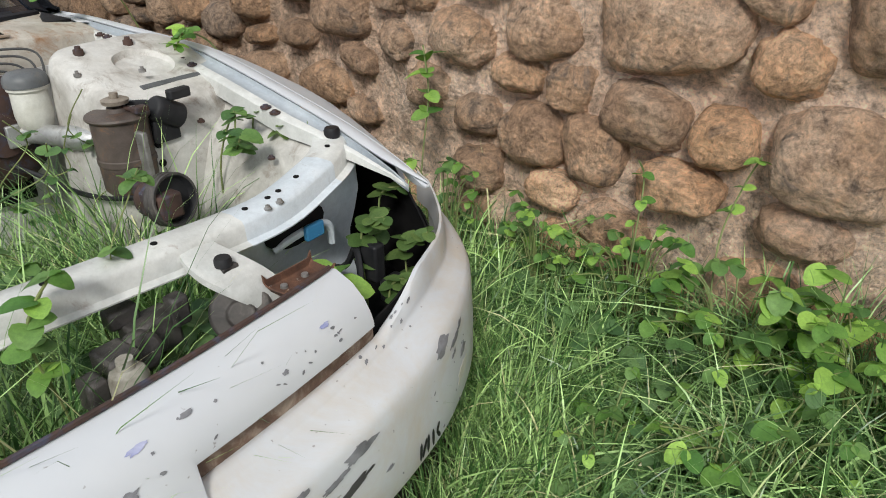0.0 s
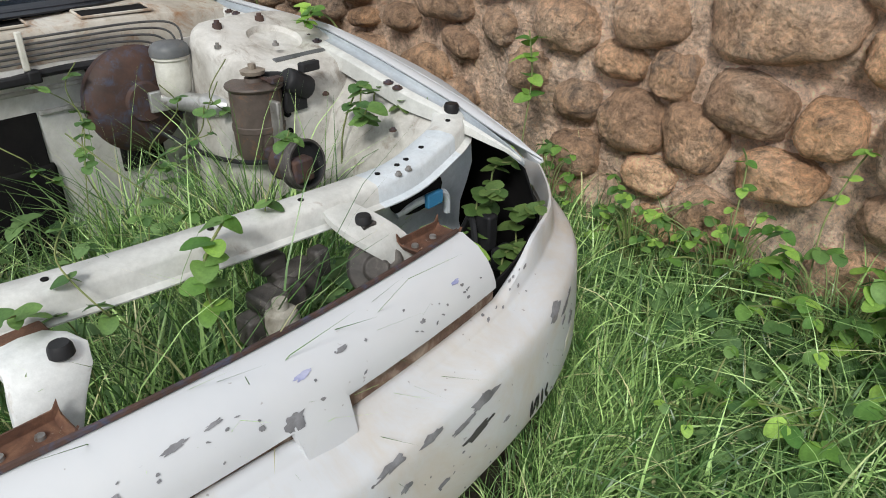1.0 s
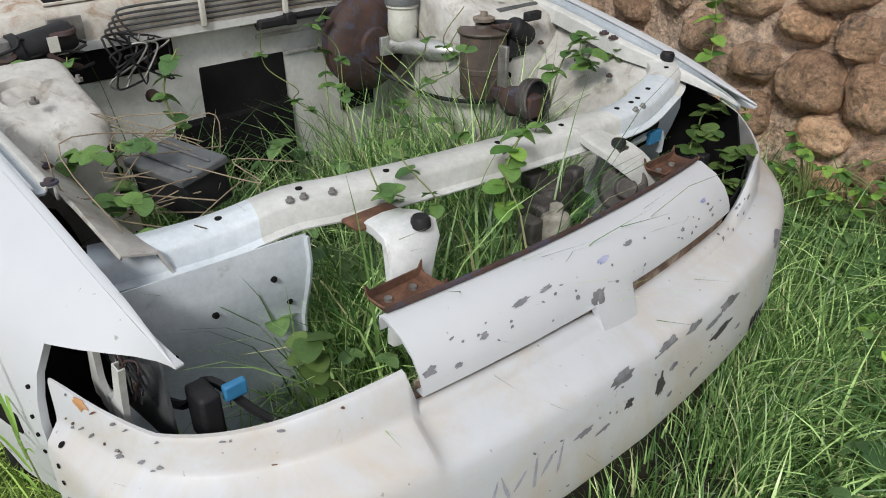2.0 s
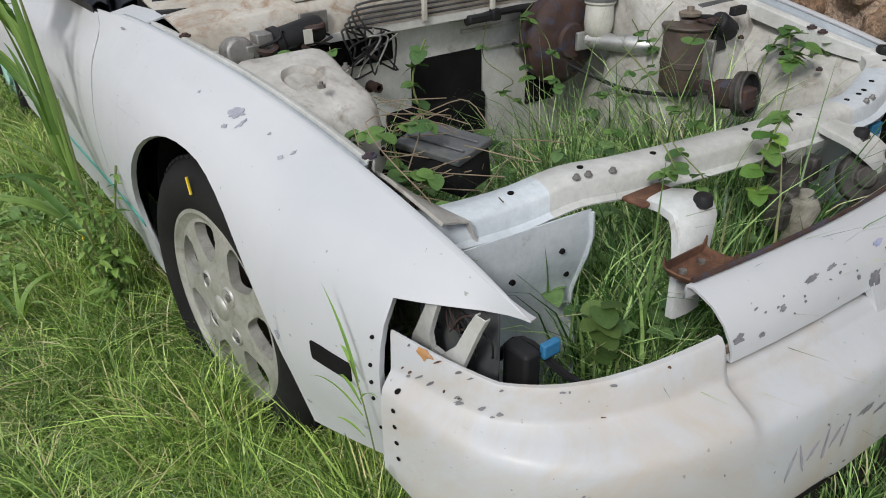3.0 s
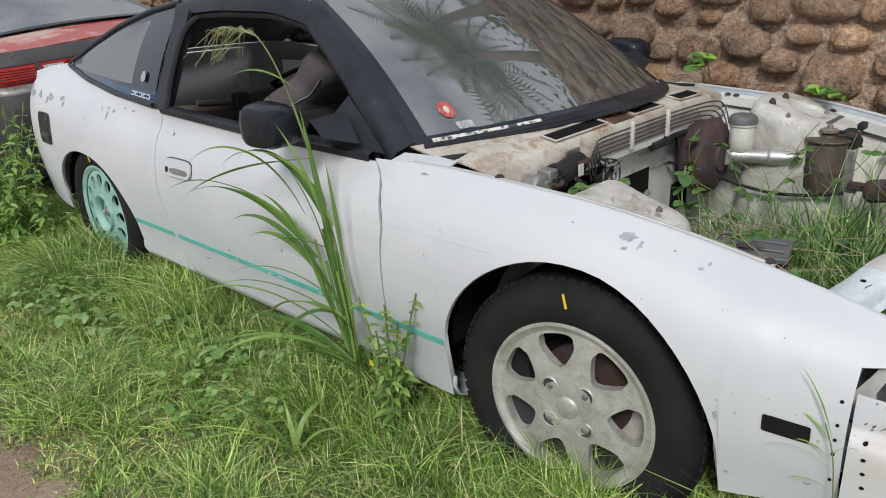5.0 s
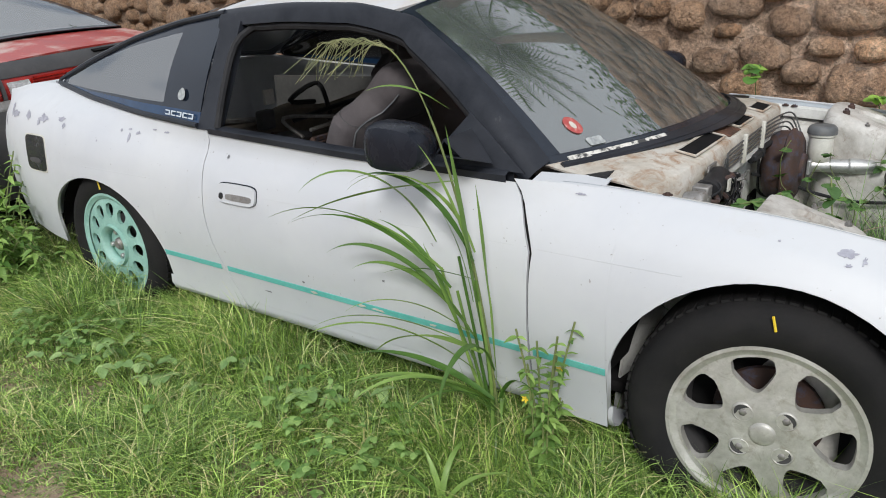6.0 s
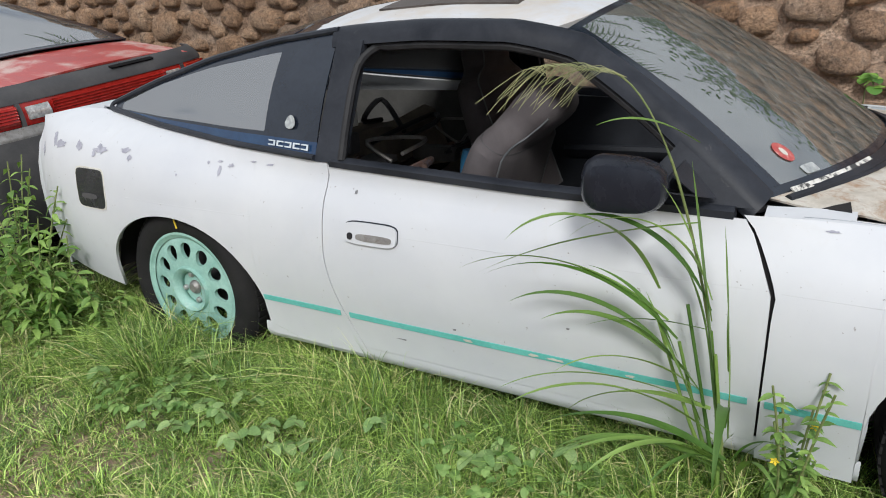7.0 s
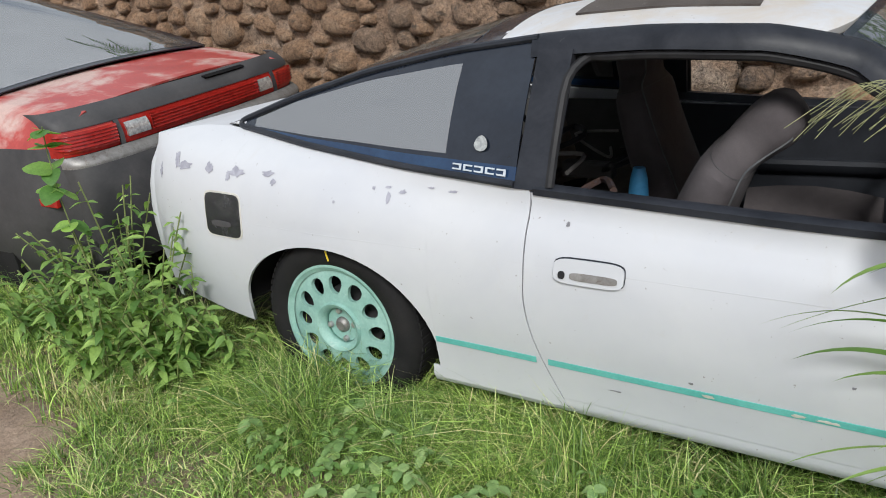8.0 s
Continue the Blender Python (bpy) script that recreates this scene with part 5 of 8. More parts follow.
for k in range(6):
    r1 = random.Random(80 + k)
    pts = [(-0.235 + r1.uniform(-0.02, 0.03), -0.58 + 0.05 * q + r1.uniform(-0.02, 0.02), 0.72 + r1.uniform(-0.05, 0.04)) for q in range(5)]
    part("linkage_rod" if k < 2 else "loose_wire", tube_geo(spline(pts, 5), 0.007 if k < 2 else 0.003, 6), DARKRUST if k < 2 else BLACK, car)
part("vent_plate", box_geo(-0.262, -0.40, 0.752, 0.006, 0.07, 0.05), STEEL, fire, bevel=0.002)
# blower case on the right
FUSE = Matrix.Translation((0.235, -0.415, 0.612)) @ Matrix.Rotation(radians(12), 4, "Z") @ Matrix.Rotation(radians(8), 4, "X")
part("relay_box", moved(box_geo(0, 0, -0.04, 0.15, 0.09, 0.07), FUSE), BLACK, car, "black fuse box tilted in the grass", bevel=0.006)
part("box_lid", moved(joined(box_geo(0, 0, 0.0, 0.16, 0.10, 0.014), box_geo(0.0, 0.02, 0.009, 0.14, 0.006, 0.006), box_geo(0.0, -0.02, 0.009, 0.14, 0.006, 0.006)), FUSE), GREYPL, car, "dusty grey fuse box lid", bevel=0.003)

# radiator support
BAR = [(0.43, -0.635, 0.588), (0.455, -0.55, 0.592), (0.475, -0.46, 0.598), (0.50, -0.36, 0.618), (0.525, -0.27, 0.618), (0.545, -0.1, 0.612), (0.56, 0.1, 0.606), (0.572, 0.32, 0.60), (0.572, 0.44, 0.60), (0.55, 0.55, 0.612), (0.525, 0.64, 0.628), (0.47, 0.70, 0.638)]
bar_line = spline(BAR, 4)


def bar_pt(i, k):
    p = bar_line[int(i)]
    d = (bar_line[min(int(i) + 1, len(bar_line) - 1)] - bar_line[max(int(i) - 1, 0)]).normalized()
    nrm = Vector((d.y, -d.x, 0)).normalized()
    pr = [(-0.036, -0.03), (-0.036, 0.0), (-0.03, 0.006), (0.0, 0.009), (0.028, 0.005), (0.034, -0.002), (0.036, -0.03), (0.05, -0.034)][int(k)]
    return p + nrm * pr[0] + Vector((0, 0, pr[1]))


def bracket_pt(i, k):
    """Broad pressed plate from the bar down to the rusty rail, its edges turned down."""
    x, y, z, w, nx, nz = [(0.612, -0.262, 0.598, 0.034, 0.1, 1.0), (0.640, -0.258, 0.602, 0.044, 0.1, 1.0), (0.668, -0.252, 0.594, 0.050, 0.4, 0.9), (0.686, -0.258, 0.572, 0.050, 0.8, 0.6), (0.696, -0.270, 0.538, 0.042, 0.95, 0.3), (0.704, -0.282, 0.495, 0.036, 0.97, 0.2), (0.708, -0.288, 0.43, 0.034, 1.0, 0.1)][int(i)]
    o, d = [(-1.0, -0.016), (-1.0, -0.003), (-0.86, 0.0), (0.0, 0.003), (0.86, 0.0), (1.0, -0.003), (1.0, -0.016)][int(k)]
    return (x + nx * d, y + w * o, z + nz * d)


PLATEW = mat("white_pressed_plate", [(0.3, (0.52, 0.53, 0.53)), (0.7, (0.70, 0.71, 0.71))], 0.4, scale=9, dirt=(0.30, 0.24, 0.18), dirt_at=(0.62, 0.85), bumps=0.05)
support = part("radiator_support", grid(bar_pt, range(10, 30), range(8)), BARW, car, "chipped white radiator support bar", thick=0.003)
for ia, ib in ((0, 11), (29, 39)):
    part("support_end", grid(bar_pt, range(ia, ib), range(8)), BLUEGREY, support, "blue-grey end of the support bar", thick=0.003)
part("support_foot", grid(bar_pt, range(38, len(bar_line)), range(8)), BARW, support, thick=0.003)
for i in (3, 8, 13, 18, 23, 26, 30, 32, 33, 35, 40):
    p = bar_line[i]
    part("bolt_hole", lathe([(0.0, 0.0105), (0.0055, 0.0105), (0.0055, 0.008)], 12, "z", tuple(p)), VOID, support)
for i in (12, 13, 15, 31, 32):
    p = Vector(bar_pt(i, 4))
    part("bolt", lathe([(0, 0.008), (0.004, 0.008), (0.005, 0.004), (0.007, 0.003), (0.007, 0.0)], 8, "z", tuple(p)), STEEL, support)
for s in (-1, 1):
    def plate(y, z):
        return (0.53 + 0.08 * (0.62 - abs(y)) - 0.02 * math.sin(z * 20), y, z)
    ys = list(np.linspace(-0.66, -0.37, 8)) if s < 0 else list(np.linspace(0.36, 0.70, 8))
    pl = part("side_plate", grid(plate, ys, list(np.linspace(0.22, 0.585, 8))), BLUEGREY, support, "blue-grey sheet metal", thick=0.003)
    for y_, z_ in ((0.43, 0.53), (0.40, 0.47), (0.52, 0.50), (0.58, 0.44)) if s < 0 else ():
        part("bolt_hole", lathe([(0.0, 0.003), (0.0045, 0.003), (0.005, 0.0), (0.005, -0.003)], 12, "x", (plate(-y_, z_)[0] + 0.001, -y_, z_)), VOID, pl)
    if s < 0:
        part("plate_edge", tube_geo([plate(-0.37, z) for z in np.linspace(0.30, 0.58, 8)], 0.005, 6), BLUEGREY, pl)
        stop = part("stop_bracket", grid(bracket_pt, range(7), range(7)), PLATEW, support, "broad white pressed bracket", thick=0.003)
        part("rubber_stop", lathe([(0.0, 0.016), (0.012, 0.016), (0.015, 0.011), (0.016, 0.0), (0.012, -0.004)], 18, "z", (0.672, -0.236, 0.592)), BLACK, stop)
        part("rusty_joint", box_geo(0.598, -0.268, 0.590, 0.045, 0.09, 0.008), RUST, stop, "rusty joint under the bar", bevel=0.003)
        continue
    # pressed arm with a black rubber stop
    cyy = -0.25 if s < 0 else 0.255
    arm = spline([(0.56, cyy + 0.02 * s, 0.597), (0.62, cyy + 0.005 * s, 0.592), (0.672, cyy + 0.005 * s, 0.583), (0.70, cyy + 0.03 * s, 0.555), (0.715, cyy + 0.06 * s, 0.52), (0.72, cyy + 0.08 * s, 0.49)], 5)
    av, af = [], []
    for i, p in enumerate(arm):
        t = i / (len(arm) - 1)
        w = 0.022 + 0.017 * math.sin(math.pi * min(t * 1.15, 1)) + 0.006 * t
        for k, (o, h) in enumerate(((-w, -0.012), (-w, 0.0), (0.0, 0.004), (w, 0.0), (w, -0.012))):
            av.append((p.x, p.y + o, p.z + h))
        if i:
            for k in range(4):
                af.append(((i - 1) * 5 + k, i * 5 + k, i * 5 + k + 1, (i - 1) * 5 + k + 1))
    a_ob = part("stop_bracket", (av, af), BARW, support, "white pressed bracket", thick=0.003)
    part("rubber_stop", lathe([(0.0, 0.012), (0.012, 0.012), (0.014, 0.008), (0.014, -0.002)], 14, "z", (0.672, cyy + 0.005 * s, 0.588)), BLACK, a_ob)
    part("horn", joined(moved(lathe([(0.0, 0.022), (0.02, 0.022), (0.024, 0.014), (0.046, 0.012), (0.050, 0.006), (0.050, -0.006), (0.044, -0.012), (0.03, -0.03), (0.0, -0.032)], 28, "z"), Matrix.Translation((0.69, 0.265, 0.505)) @ Matrix.Rotation(radians(-35), 4, "Z") @ Matrix.Rotation(radians(68), 4, "Y")), box_geo(0.675, 0.265, 0.56, 0.016, 0.03, 0.05)), GREASY, a_ob, "black horn disc", bevel=0.002)
    part("lamp_opening", moved(lathe([(0.0, 0.004), (0.045, 0.004), (0.05, 0.0), (0.05, -0.004)], 20, "x"), Matrix.Translation((0.566, s * 0.50, 0.528)) @ Matrix.Diagonal((1, 1.5, 0.80, 1))), VOID, pl)
    part("hose", tube_geo(spline([(0.565, s * 0.44, 0.50), (0.575, s * 0.50, 0.515), (0.575, s * 0.57, 0.51), (0.57, s * 0.585, 0.46)], 6), 0.008, 8), BLUEGREY, pl)
    part("bolt_hole", lathe([(0.0, 0.0), (0.008, 0.0), (0.008, -0.004)], 14, "x", (0.556, s * 0.42, 0.44)), VOID, pl)
part("rubber_stop", lathe([(0.0, 0.018), (0.014, 0.018), (0.017, 0.012), (0.015, -0.004)], 14, "z", (0.50, 0.68, 0.642)), BLACK, support)
# lamp bucket remains and blue tape
for s in (-1, 1):
    if s < 0:
        # pressed bracket: two legs on one broad foot, with turned edges
        legs = []
        for line, half in (([(0.592, 0.565), (0.575, 0.53), (0.558, 0.495), (0.552, 0.47), (0.55, 0.44)], (0.011, 0.012, 0.015, 0.024, 0.03)),
                           ([(0.690, 0.585), (0.672, 0.555), (0.648, 0.51), (0.622, 0.475), (0.612, 0.44)], (0.010, 0.011, 0.013, 0.022, 0.03)),
                           ([(0.535, 0.450), (0.57, 0.449), (0.60, 0.449), (0.63, 0.452)], (0.022, 0.021, 0.021, 0.022))):
            flat = half[0] > 0.02
            for i in range(len(line) - 1):
                q = []
                for (x, z), h in ((line[i], half[i]), (line[i + 1], half[i + 1])):
                    for o, y in ((-h, 0.008), (-h, 0.0), (h, 0.0), (h, 0.008)):
                        q.append((x, -0.690 + y - 0.05 * (z - 0.44), z + o) if flat else (x + o, -0.692 + y - 0.05 * (z - 0.44), z))
                legs.append((q, [(k, k + 1, k + 5, k + 4) for k in range(3)]))
        part("lamp_bracket", joined(*legs), BARW, car, "bare white lamp bracket", thick=0.002)
        part("lamp_backing", grid(lambda x, z: (x, -0.655 + 0.1 * (x - 0.55), z), [0.50, 0.55, 0.60, 0.66], [0.40, 0.46, 0.52, 0.56]), GREYPL, car, "dusty grey lamp housing remains", thick=0.004)
        r3 = random.Random(31)
        for k in range(9):
            c0 = Vector((0.60 + r3.uniform(-0.03, 0.05), -0.675 + r3.uniform(0, 0.015), 0.51))
            q = [c0 + Vector((r3.uniform(-0.03, 0.03), r3.uniform(-0.008, 0.008), r3.uniform(-0.03, 0.035))) for _ in range(4)]
            part("loose_wire", tube_geo(spline(q, 5), 0.0016, 5), DARKRUST if k % 2 else BLACK, car)
    part("wiring_plug", joined(box_geo(0.66, s * 0.60, 0.44, 0.05, 0.03, 0.08), box_geo(0.70, s * 0.62, 0.38, 0.04, 0.05, 0.05)), BLACK, car, bevel=0.006)
    part("wiring_harness", tube_geo(spline([(0.45, s * 0.62, 0.36), (0.58, s * 0.60, 0.40), (0.64, s * 0.58, 0.47), (0.70, s * 0.52, 0.40), (0.76, s * 0.40, 0.36)], 6), 0.007, 6), BLACK, car)
part("blue_tape", box_geo(0.588, 0.525, 0.515, 0.012, 0.045, 0.03), BLUETAPE, car, "strip of blue tape", bevel=0.003)
part("blue_tape", box_geo(0.68, -0.565, 0.472, 0.012, 0.032, 0.024), BLUETAPE, car, "strip of blue tape", bevel=0.003)
part("crossmember", joined(box_geo(0.45, 0.0, 0.16, 0.10, 1.1, 0.06), box_geo(0.0, 0.0, 0.20, 0.14, 0.95, 0.07)), DARKRUST, car, bevel=0.01)
part("horn_bracket", joined(box_geo(0.64, 0.08, 0.50, 0.06, 0.05, 0.04), box_geo(0.66, 0.03, 0.485, 0.04, 0.03, 0.05), moved(lathe([(0, 0.02), (0.03, 0.02), (0.035, 0.0), (0.02, -0.02), (0, -0.02)], 16, "z"), Matrix.Translation((0.63, 0.12, 0.49)) @ Matrix.Rotation(radians(70), 4, "Y"))), GREASY, car, "oily dark horn bracket", bevel=0.006)
BOTTLE = mat("dirty_plastic", [(0.3, (0.16, 0.14, 0.11)), (0.7, (0.42, 0.40, 0.35))], 0.6, scale=30)
part("washer_bottle", lathe([(0.0, 0.53), (0.012, 0.53), (0.013, 0.515), (0.024, 0.51), (0.028, 0.50), (0.028, 0.42), (0.0, 0.42)], 18, "z", (0.685, 0.07, 0.0)), BOTTLE, car, "small dirty white plastic bottle")
part("valve_body", joined(box_geo(0.60, 0.16, 0.49, 0.05, 0.08, 0.06), box_geo(0.62, 0.20, 0.52, 0.03, 0.03, 0.05), box_geo(0.58, 0.13, 0.53, 0.03, 0.05, 0.03)), GREASY, car, bevel=0.006)

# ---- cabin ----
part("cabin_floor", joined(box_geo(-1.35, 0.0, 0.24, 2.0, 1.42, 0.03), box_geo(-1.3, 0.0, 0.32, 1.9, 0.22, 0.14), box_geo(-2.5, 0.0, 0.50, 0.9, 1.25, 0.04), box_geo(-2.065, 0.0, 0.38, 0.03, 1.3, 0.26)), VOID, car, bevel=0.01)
for s in (-1, 1):
    def inner(x, k):
        pr = [(-0.05, 0.26), (-0.06, 0.50), (-0.05, 0.70), (-0.03, 0.79)][int(k)]
        return (x, side(x, 0.5) + pr[0] - 0.04 + (top_line(x)[0] - side(x, 0.5)) * (k / 3) ** 2, pr[1])
    part("door_card", flip(grid(inner, list(np.linspace(-1.76, -0.68, 12)), range(4)), s), CARD, doors[s], "dark navy door trim" if s > 0 else "", thick=0.012)
    part("armrest", flip(grid(lambda x, k: (x, inner(x, 1)[1] - [0.0, 0.045, 0.055, 0.04, 0.0][int(k)], 0.55 + [0.03, 0.028, 0.012, -0.02, -0.045][int(k)] + 0.03 * (x + 1.2)), list(np.linspace(-1.62, -0.85, 12)), range(5)), s), CARD, doors[s], thick=0.006)
    part("door_pocket", flip(grid(lambda x, t: (x, inner(x, 1)[1] - 0.012, 0.645 + 0.06 * t), [-1.25, -1.1, -0.95], [0, 1]), s), BLACK, doors[s], thick=0.004)
    def rear_card(x, k):
        pr = [0.26, 0.50, 0.70, 0.80][int(k)]
        return (x, min(side(x, 0.5), top_line(x)[0] + 0.02) - 0.09, pr)
    part("rear_side_panel", flip(grid(rear_card, list(np.linspace(-2.95, -1.80, 10)), range(4)), s), BEIGE, quarters[s], thick=0.01)


def dash_pt(y, k):
    pr = [(-0.42, 0.36), (-0.70, 0.42), (-0.74, 0.55), (-0.76, 0.68), (-0.72, 0.745), (-0.60, 0.775), (-0.42, 0.79)][int(k)]
    return (pr[0] + 0.02 * math.cos(y * 6), y, pr[1] + (0.02 if y > 0.1 and k in (3, 4, 5) else 0))


part("dashboard", grid(dash_pt, list(np.linspace(-0.68, 0.68, 24)), range(7)), BLACK, car, "black dashboard", thick=0.01)
wheel_m = Matrix.Translation((-0.88, 0.36, 0.70)) @ Matrix.Rotation(radians(-65), 4, "Y")
ring = [wheel_m @ Vector((0.18 * math.cos(a), 0.18 * math.sin(a), 0)) for a in np.linspace(0, 2 * math.pi, 40)]
part("steering_wheel", joined(tube_geo(ring, 0.014, 8), tube_geo([wheel_m @ Vector((-0.17, 0, 0)), wheel_m @ Vector((0.17, 0, 0))], 0.014, 6), moved(lathe([(0, 0.02), (0.05, 0.015), (0.06, -0.02)], 16, "z"), wheel_m)), BLACK, car, "black steering wheel")
part("handbrake_lever", joined(tube_geo(spline([(-1.45, -0.02, 0.42), (-1.35, -0.02, 0.48), (-1.22, -0.02, 0.56)], 5), [0.02] * 6 + [0.016] * 5, 8)), BLACK, car)
part("handbrake_button", lathe([(0, 0.02), (0.009, 0.018), (0.010, 0.0)], 10, "x", (-1.225, -0.02, 0.558)), ALU, car)


def make_seat(cy, spine, label):
    """A bucket seat: cushion and backrest with side bolsters."""
    def cushion(u, v):
        x = -1.47 + 0.50 * u
        w = 0.25
        return (x, cy + w * v, 0.37 + 0.09 * abs(v) ** 4 - 0.02 * math.cos(v * 2) + 0.03 * math.sin(math.pi * u) + (-0.12 if u in (0.0, 1.0) else 0))
    uu = [0.0, 0.02, 0.1, 0.25, 0.5, 0.75, 0.9, 0.98, 1.0]
    vv = [-1.0, -0.97, -0.85, -0.7, -0.45, 0, 0.45, 0.7, 0.85, 0.97, 1.0]
    part("seat_cushion", grid(cushion, uu, vv), FABRIC, car, "grey cloth seat cushion", thick=0.10)
    line = spline([Vector((x, cy, z)) for x, z in spine], 6)
    n_l = len(line) - 1

    def back(i, a):
        i = int(i)
        t = i / n_l
        p = line[i]
        d = (line[min(i + 1, n_l)] - line[max(i - 1, 0)]).normalized()
        nrm = Vector((d.z, 0, -d.x))
        w = 0.245 if t < 0.62 else 0.245 - 0.11 * min(1.0, (t - 0.62) / 0.12) ** 0.8
        th = 0.088 - 0.030 * t + 0.010 * math.exp(-((t - 0.86) / 0.09) ** 2) - 0.010 * math.exp(-((t - 0.66) / 0.05) ** 2)
        c, q = math.cos(a), math.sin(a)
        px = math.copysign(abs(c) ** 0.6, c) * w
        pz = math.copysign(abs(q) ** 0.75, q) * th
        if q > 0:
            pz += 0.04 * (abs(c) ** 2) * max(0.0, 1 - t / 0.7)
        end = min(1.0, max(0.0, (1 - t) / 0.11))
        k = math.sqrt(max(0.0, 1 - (1 - end) ** 2))
        return p + nrm * (pz * k) + Vector((0, px * k, 0))
    g = grid(lambda a, i: back(i, a), [2 * math.pi * i / 32 for i in range(32)], range(n_l + 1), wrap=True)
    bk = part("seat_backrest", g, FABRIC, car, label)
    # piping along the bolster edge
    for a in (2.45, 0.69):
        part("piping", tube_geo([back(i, a) * 1.0 for i in range(0, n_l - 2)], 0.0035, 6), GREYPL, bk)
    part("headrest_seam", tube_geo([back(int(n_l * 0.64), 2 * math.pi * k / 32) for k in range(33)], 0.0018, 5), DARKPAINT, bk)


make_seat(-0.36, [(-1.56, 0.42), (-1.47, 0.60), (-1.425, 0.715), (-1.375, 0.83), (-1.30, 0.915), (-1.215, 0.985)], "grey cloth seat backrest folded forward")
make_seat(0.36, [(-1.66, 0.40), (-1.72, 0.58), (-1.78, 0.75), (-1.82, 0.90), (-1.84, 0.99), (-1.845, 1.06)], "grey cloth seat backrest standing upright")


def rear_seat(y, k):
    pr = [(-1.78, 0.30), (-1.76, 0.47), (-1.82, 0.53), (-2.065, 0.52), (-2.16, 0.55), (-2.22, 0.72), (-2.28, 0.74)][int(k)]
    return (pr[0], y, pr[1] + 0.02 * math.cos(y * 10) + 0.02 * noise.noise((y * 4, k, 3)))


part("rear_seat", grid(rear_seat, list(np.linspace(-0.56, 0.56, 20)), range(7)), CARPET, car, "brown cloth rear seat cushion", thick=0.02)
# junk behind the seats
r2 = random.Random(12)
for k in range(9):
    p = Vector((r2.uniform(-2.3, -1.75), r2.uniform(-0.45, 0.5), r2.uniform(0.60, 0.76)))
    q = [p + Vector((r2.uniform(-0.15, 0.15), r2.uniform(-0.25, 0.25), r2.uniform(-0.05, 0.08))) for _ in range(4)]
    part("scrap_rod", tube_geo(spline(q, 5), r2.uniform(0.006, 0.012), 6), (BLACK, DARKRUST, STEEL)[k % 3], car)
for g_ in (box_geo(-2.065, -0.2, 0.66, 0.12, 0.2, 0.03), box_geo(-2.12, -0.25, 0.74, 0.05, 0.07, 0.08), box_geo(-1.95, 0.1, 0.64, 0.2, 0.06, 0.06)):
    part("scrap_bracket", g_, DARKPAINT, car, bevel=0.01)
part("paper_tag", box_geo(-2.12, -0.22, 0.83, 0.012, 0.05, 0.06), PLASTIC_W, car)
part("blue_bottle", lathe([(0, 0.70), (0.02, 0.70), (0.03, 0.66), (0.035, 0.60), (0.035, 0.52), (0, 0.52)], 16, "z", (-1.72, -0.05, 0.0)), BLUETAPE, car, "blue plastic bottle")

# ---- small body details ----
# mirror
def mirror_pt(a, t):
    t2 = [0.0, 0.05, 0.2, 0.5, 0.8, 0.95, 1.0][int(t)]
    k = [0.55, 0.8, 0.95, 1.0, 0.96, 0.85, 0.6][int(t)]
    c, s_ = math.cos(a), math.sin(a)
    w, h = 0.096, 0.059
    return (-0.876 + w * k * math.copysign(abs(c) ** 0.6, c) + 0.02 * t2, 0.865 + 0.115 * t2, 0.873 + h * k * (1 - 0.16 * c) * math.copysign(abs(s_) ** 0.72, s_))


for s in (-1, 1):
    g = grid(mirror_pt, [2 * math.pi * i / 28 for i in range(28)], range(7), wrap=True)
    n = 7
    g[1].append(tuple(i * n + 6 for i in range(28)))
    g[1].append(tuple(i * n for i in range(28))[::-1])
    mir = part("door_mirror", flip(g, s), MIRROR_BLACK, doors[s], "glossy black door mirror" if s < 0 else "")
    tri = [(-0.90, 0.765, 0.80), (-0.62, 0.745, 0.79), (-0.80, 0.705, 0.925), (-0.72, 0.87, 0.845), (-0.80, 0.87, 0.845), (-0.78, 0.86, 0.885)]
    g = ([*tri[:3], (-0.70, 0.76, 0.81), (-0.84, 0.76, 0.82), (-0.78, 0.735, 0.89), *tri[3:]], [(0, 1, 2), (3, 4, 7, 6), (4, 5, 8, 7), (5, 3, 6, 8)])
    part("mirror_foot", flip(g, s), TRIM, mir, thick=0.006)


# things pressed onto the right side
def on_side(x, z, out=0.003):
    return Vector((x, -(side(x, z) + out), z))


def side_patch(name, x0, x1, z0, z1, material, parent, out, corner=0.3, slope=0.0, label="", thick=0.003, n=24):
    """A rounded patch that follows the car's right side."""
    cx, cz, hx, hz = (x0 + x1) / 2, (z0 + z1) / 2, (x1 - x0) / 2, (z1 - z0) / 2
    verts = [on_side(cx, cz, out)]
    for ring_ in (0.5, 1.0):
        for i in range(n):
            a = 2 * math.pi * i / n
            c, s_ = math.cos(a), math.sin(a)
            px, pz = math.copysign(abs(c) ** corner, c) * hx * ring_, math.copysign(abs(s_) ** corner, s_) * hz * ring_
            verts.append(on_side(cx + px, cz + pz + slope * px, out))
    faces = [(0, 1 + i, 1 + (i + 1) % n) for i in range(n)] + [(1 + i, 1 + n + i, 1 + n + (i + 1) % n, 1 + (i + 1) % n) for i in range(n)]
    return part(name, (verts, faces), material, parent, label, thick=thick)


# door handle: shallow white dish; grey and black patches paint its cavity and seam
hnd = side_patch("door_handle", -1.712, -1.53, 0.600, 0.664, WHITE, doors[-1], 0.010, 0.45, label="white door handle", thick=0.012)
side_patch("handle_seam", -1.714, -1.528, 0.598, 0.666, TRIM, doors[-1], 0.002, 0.45)
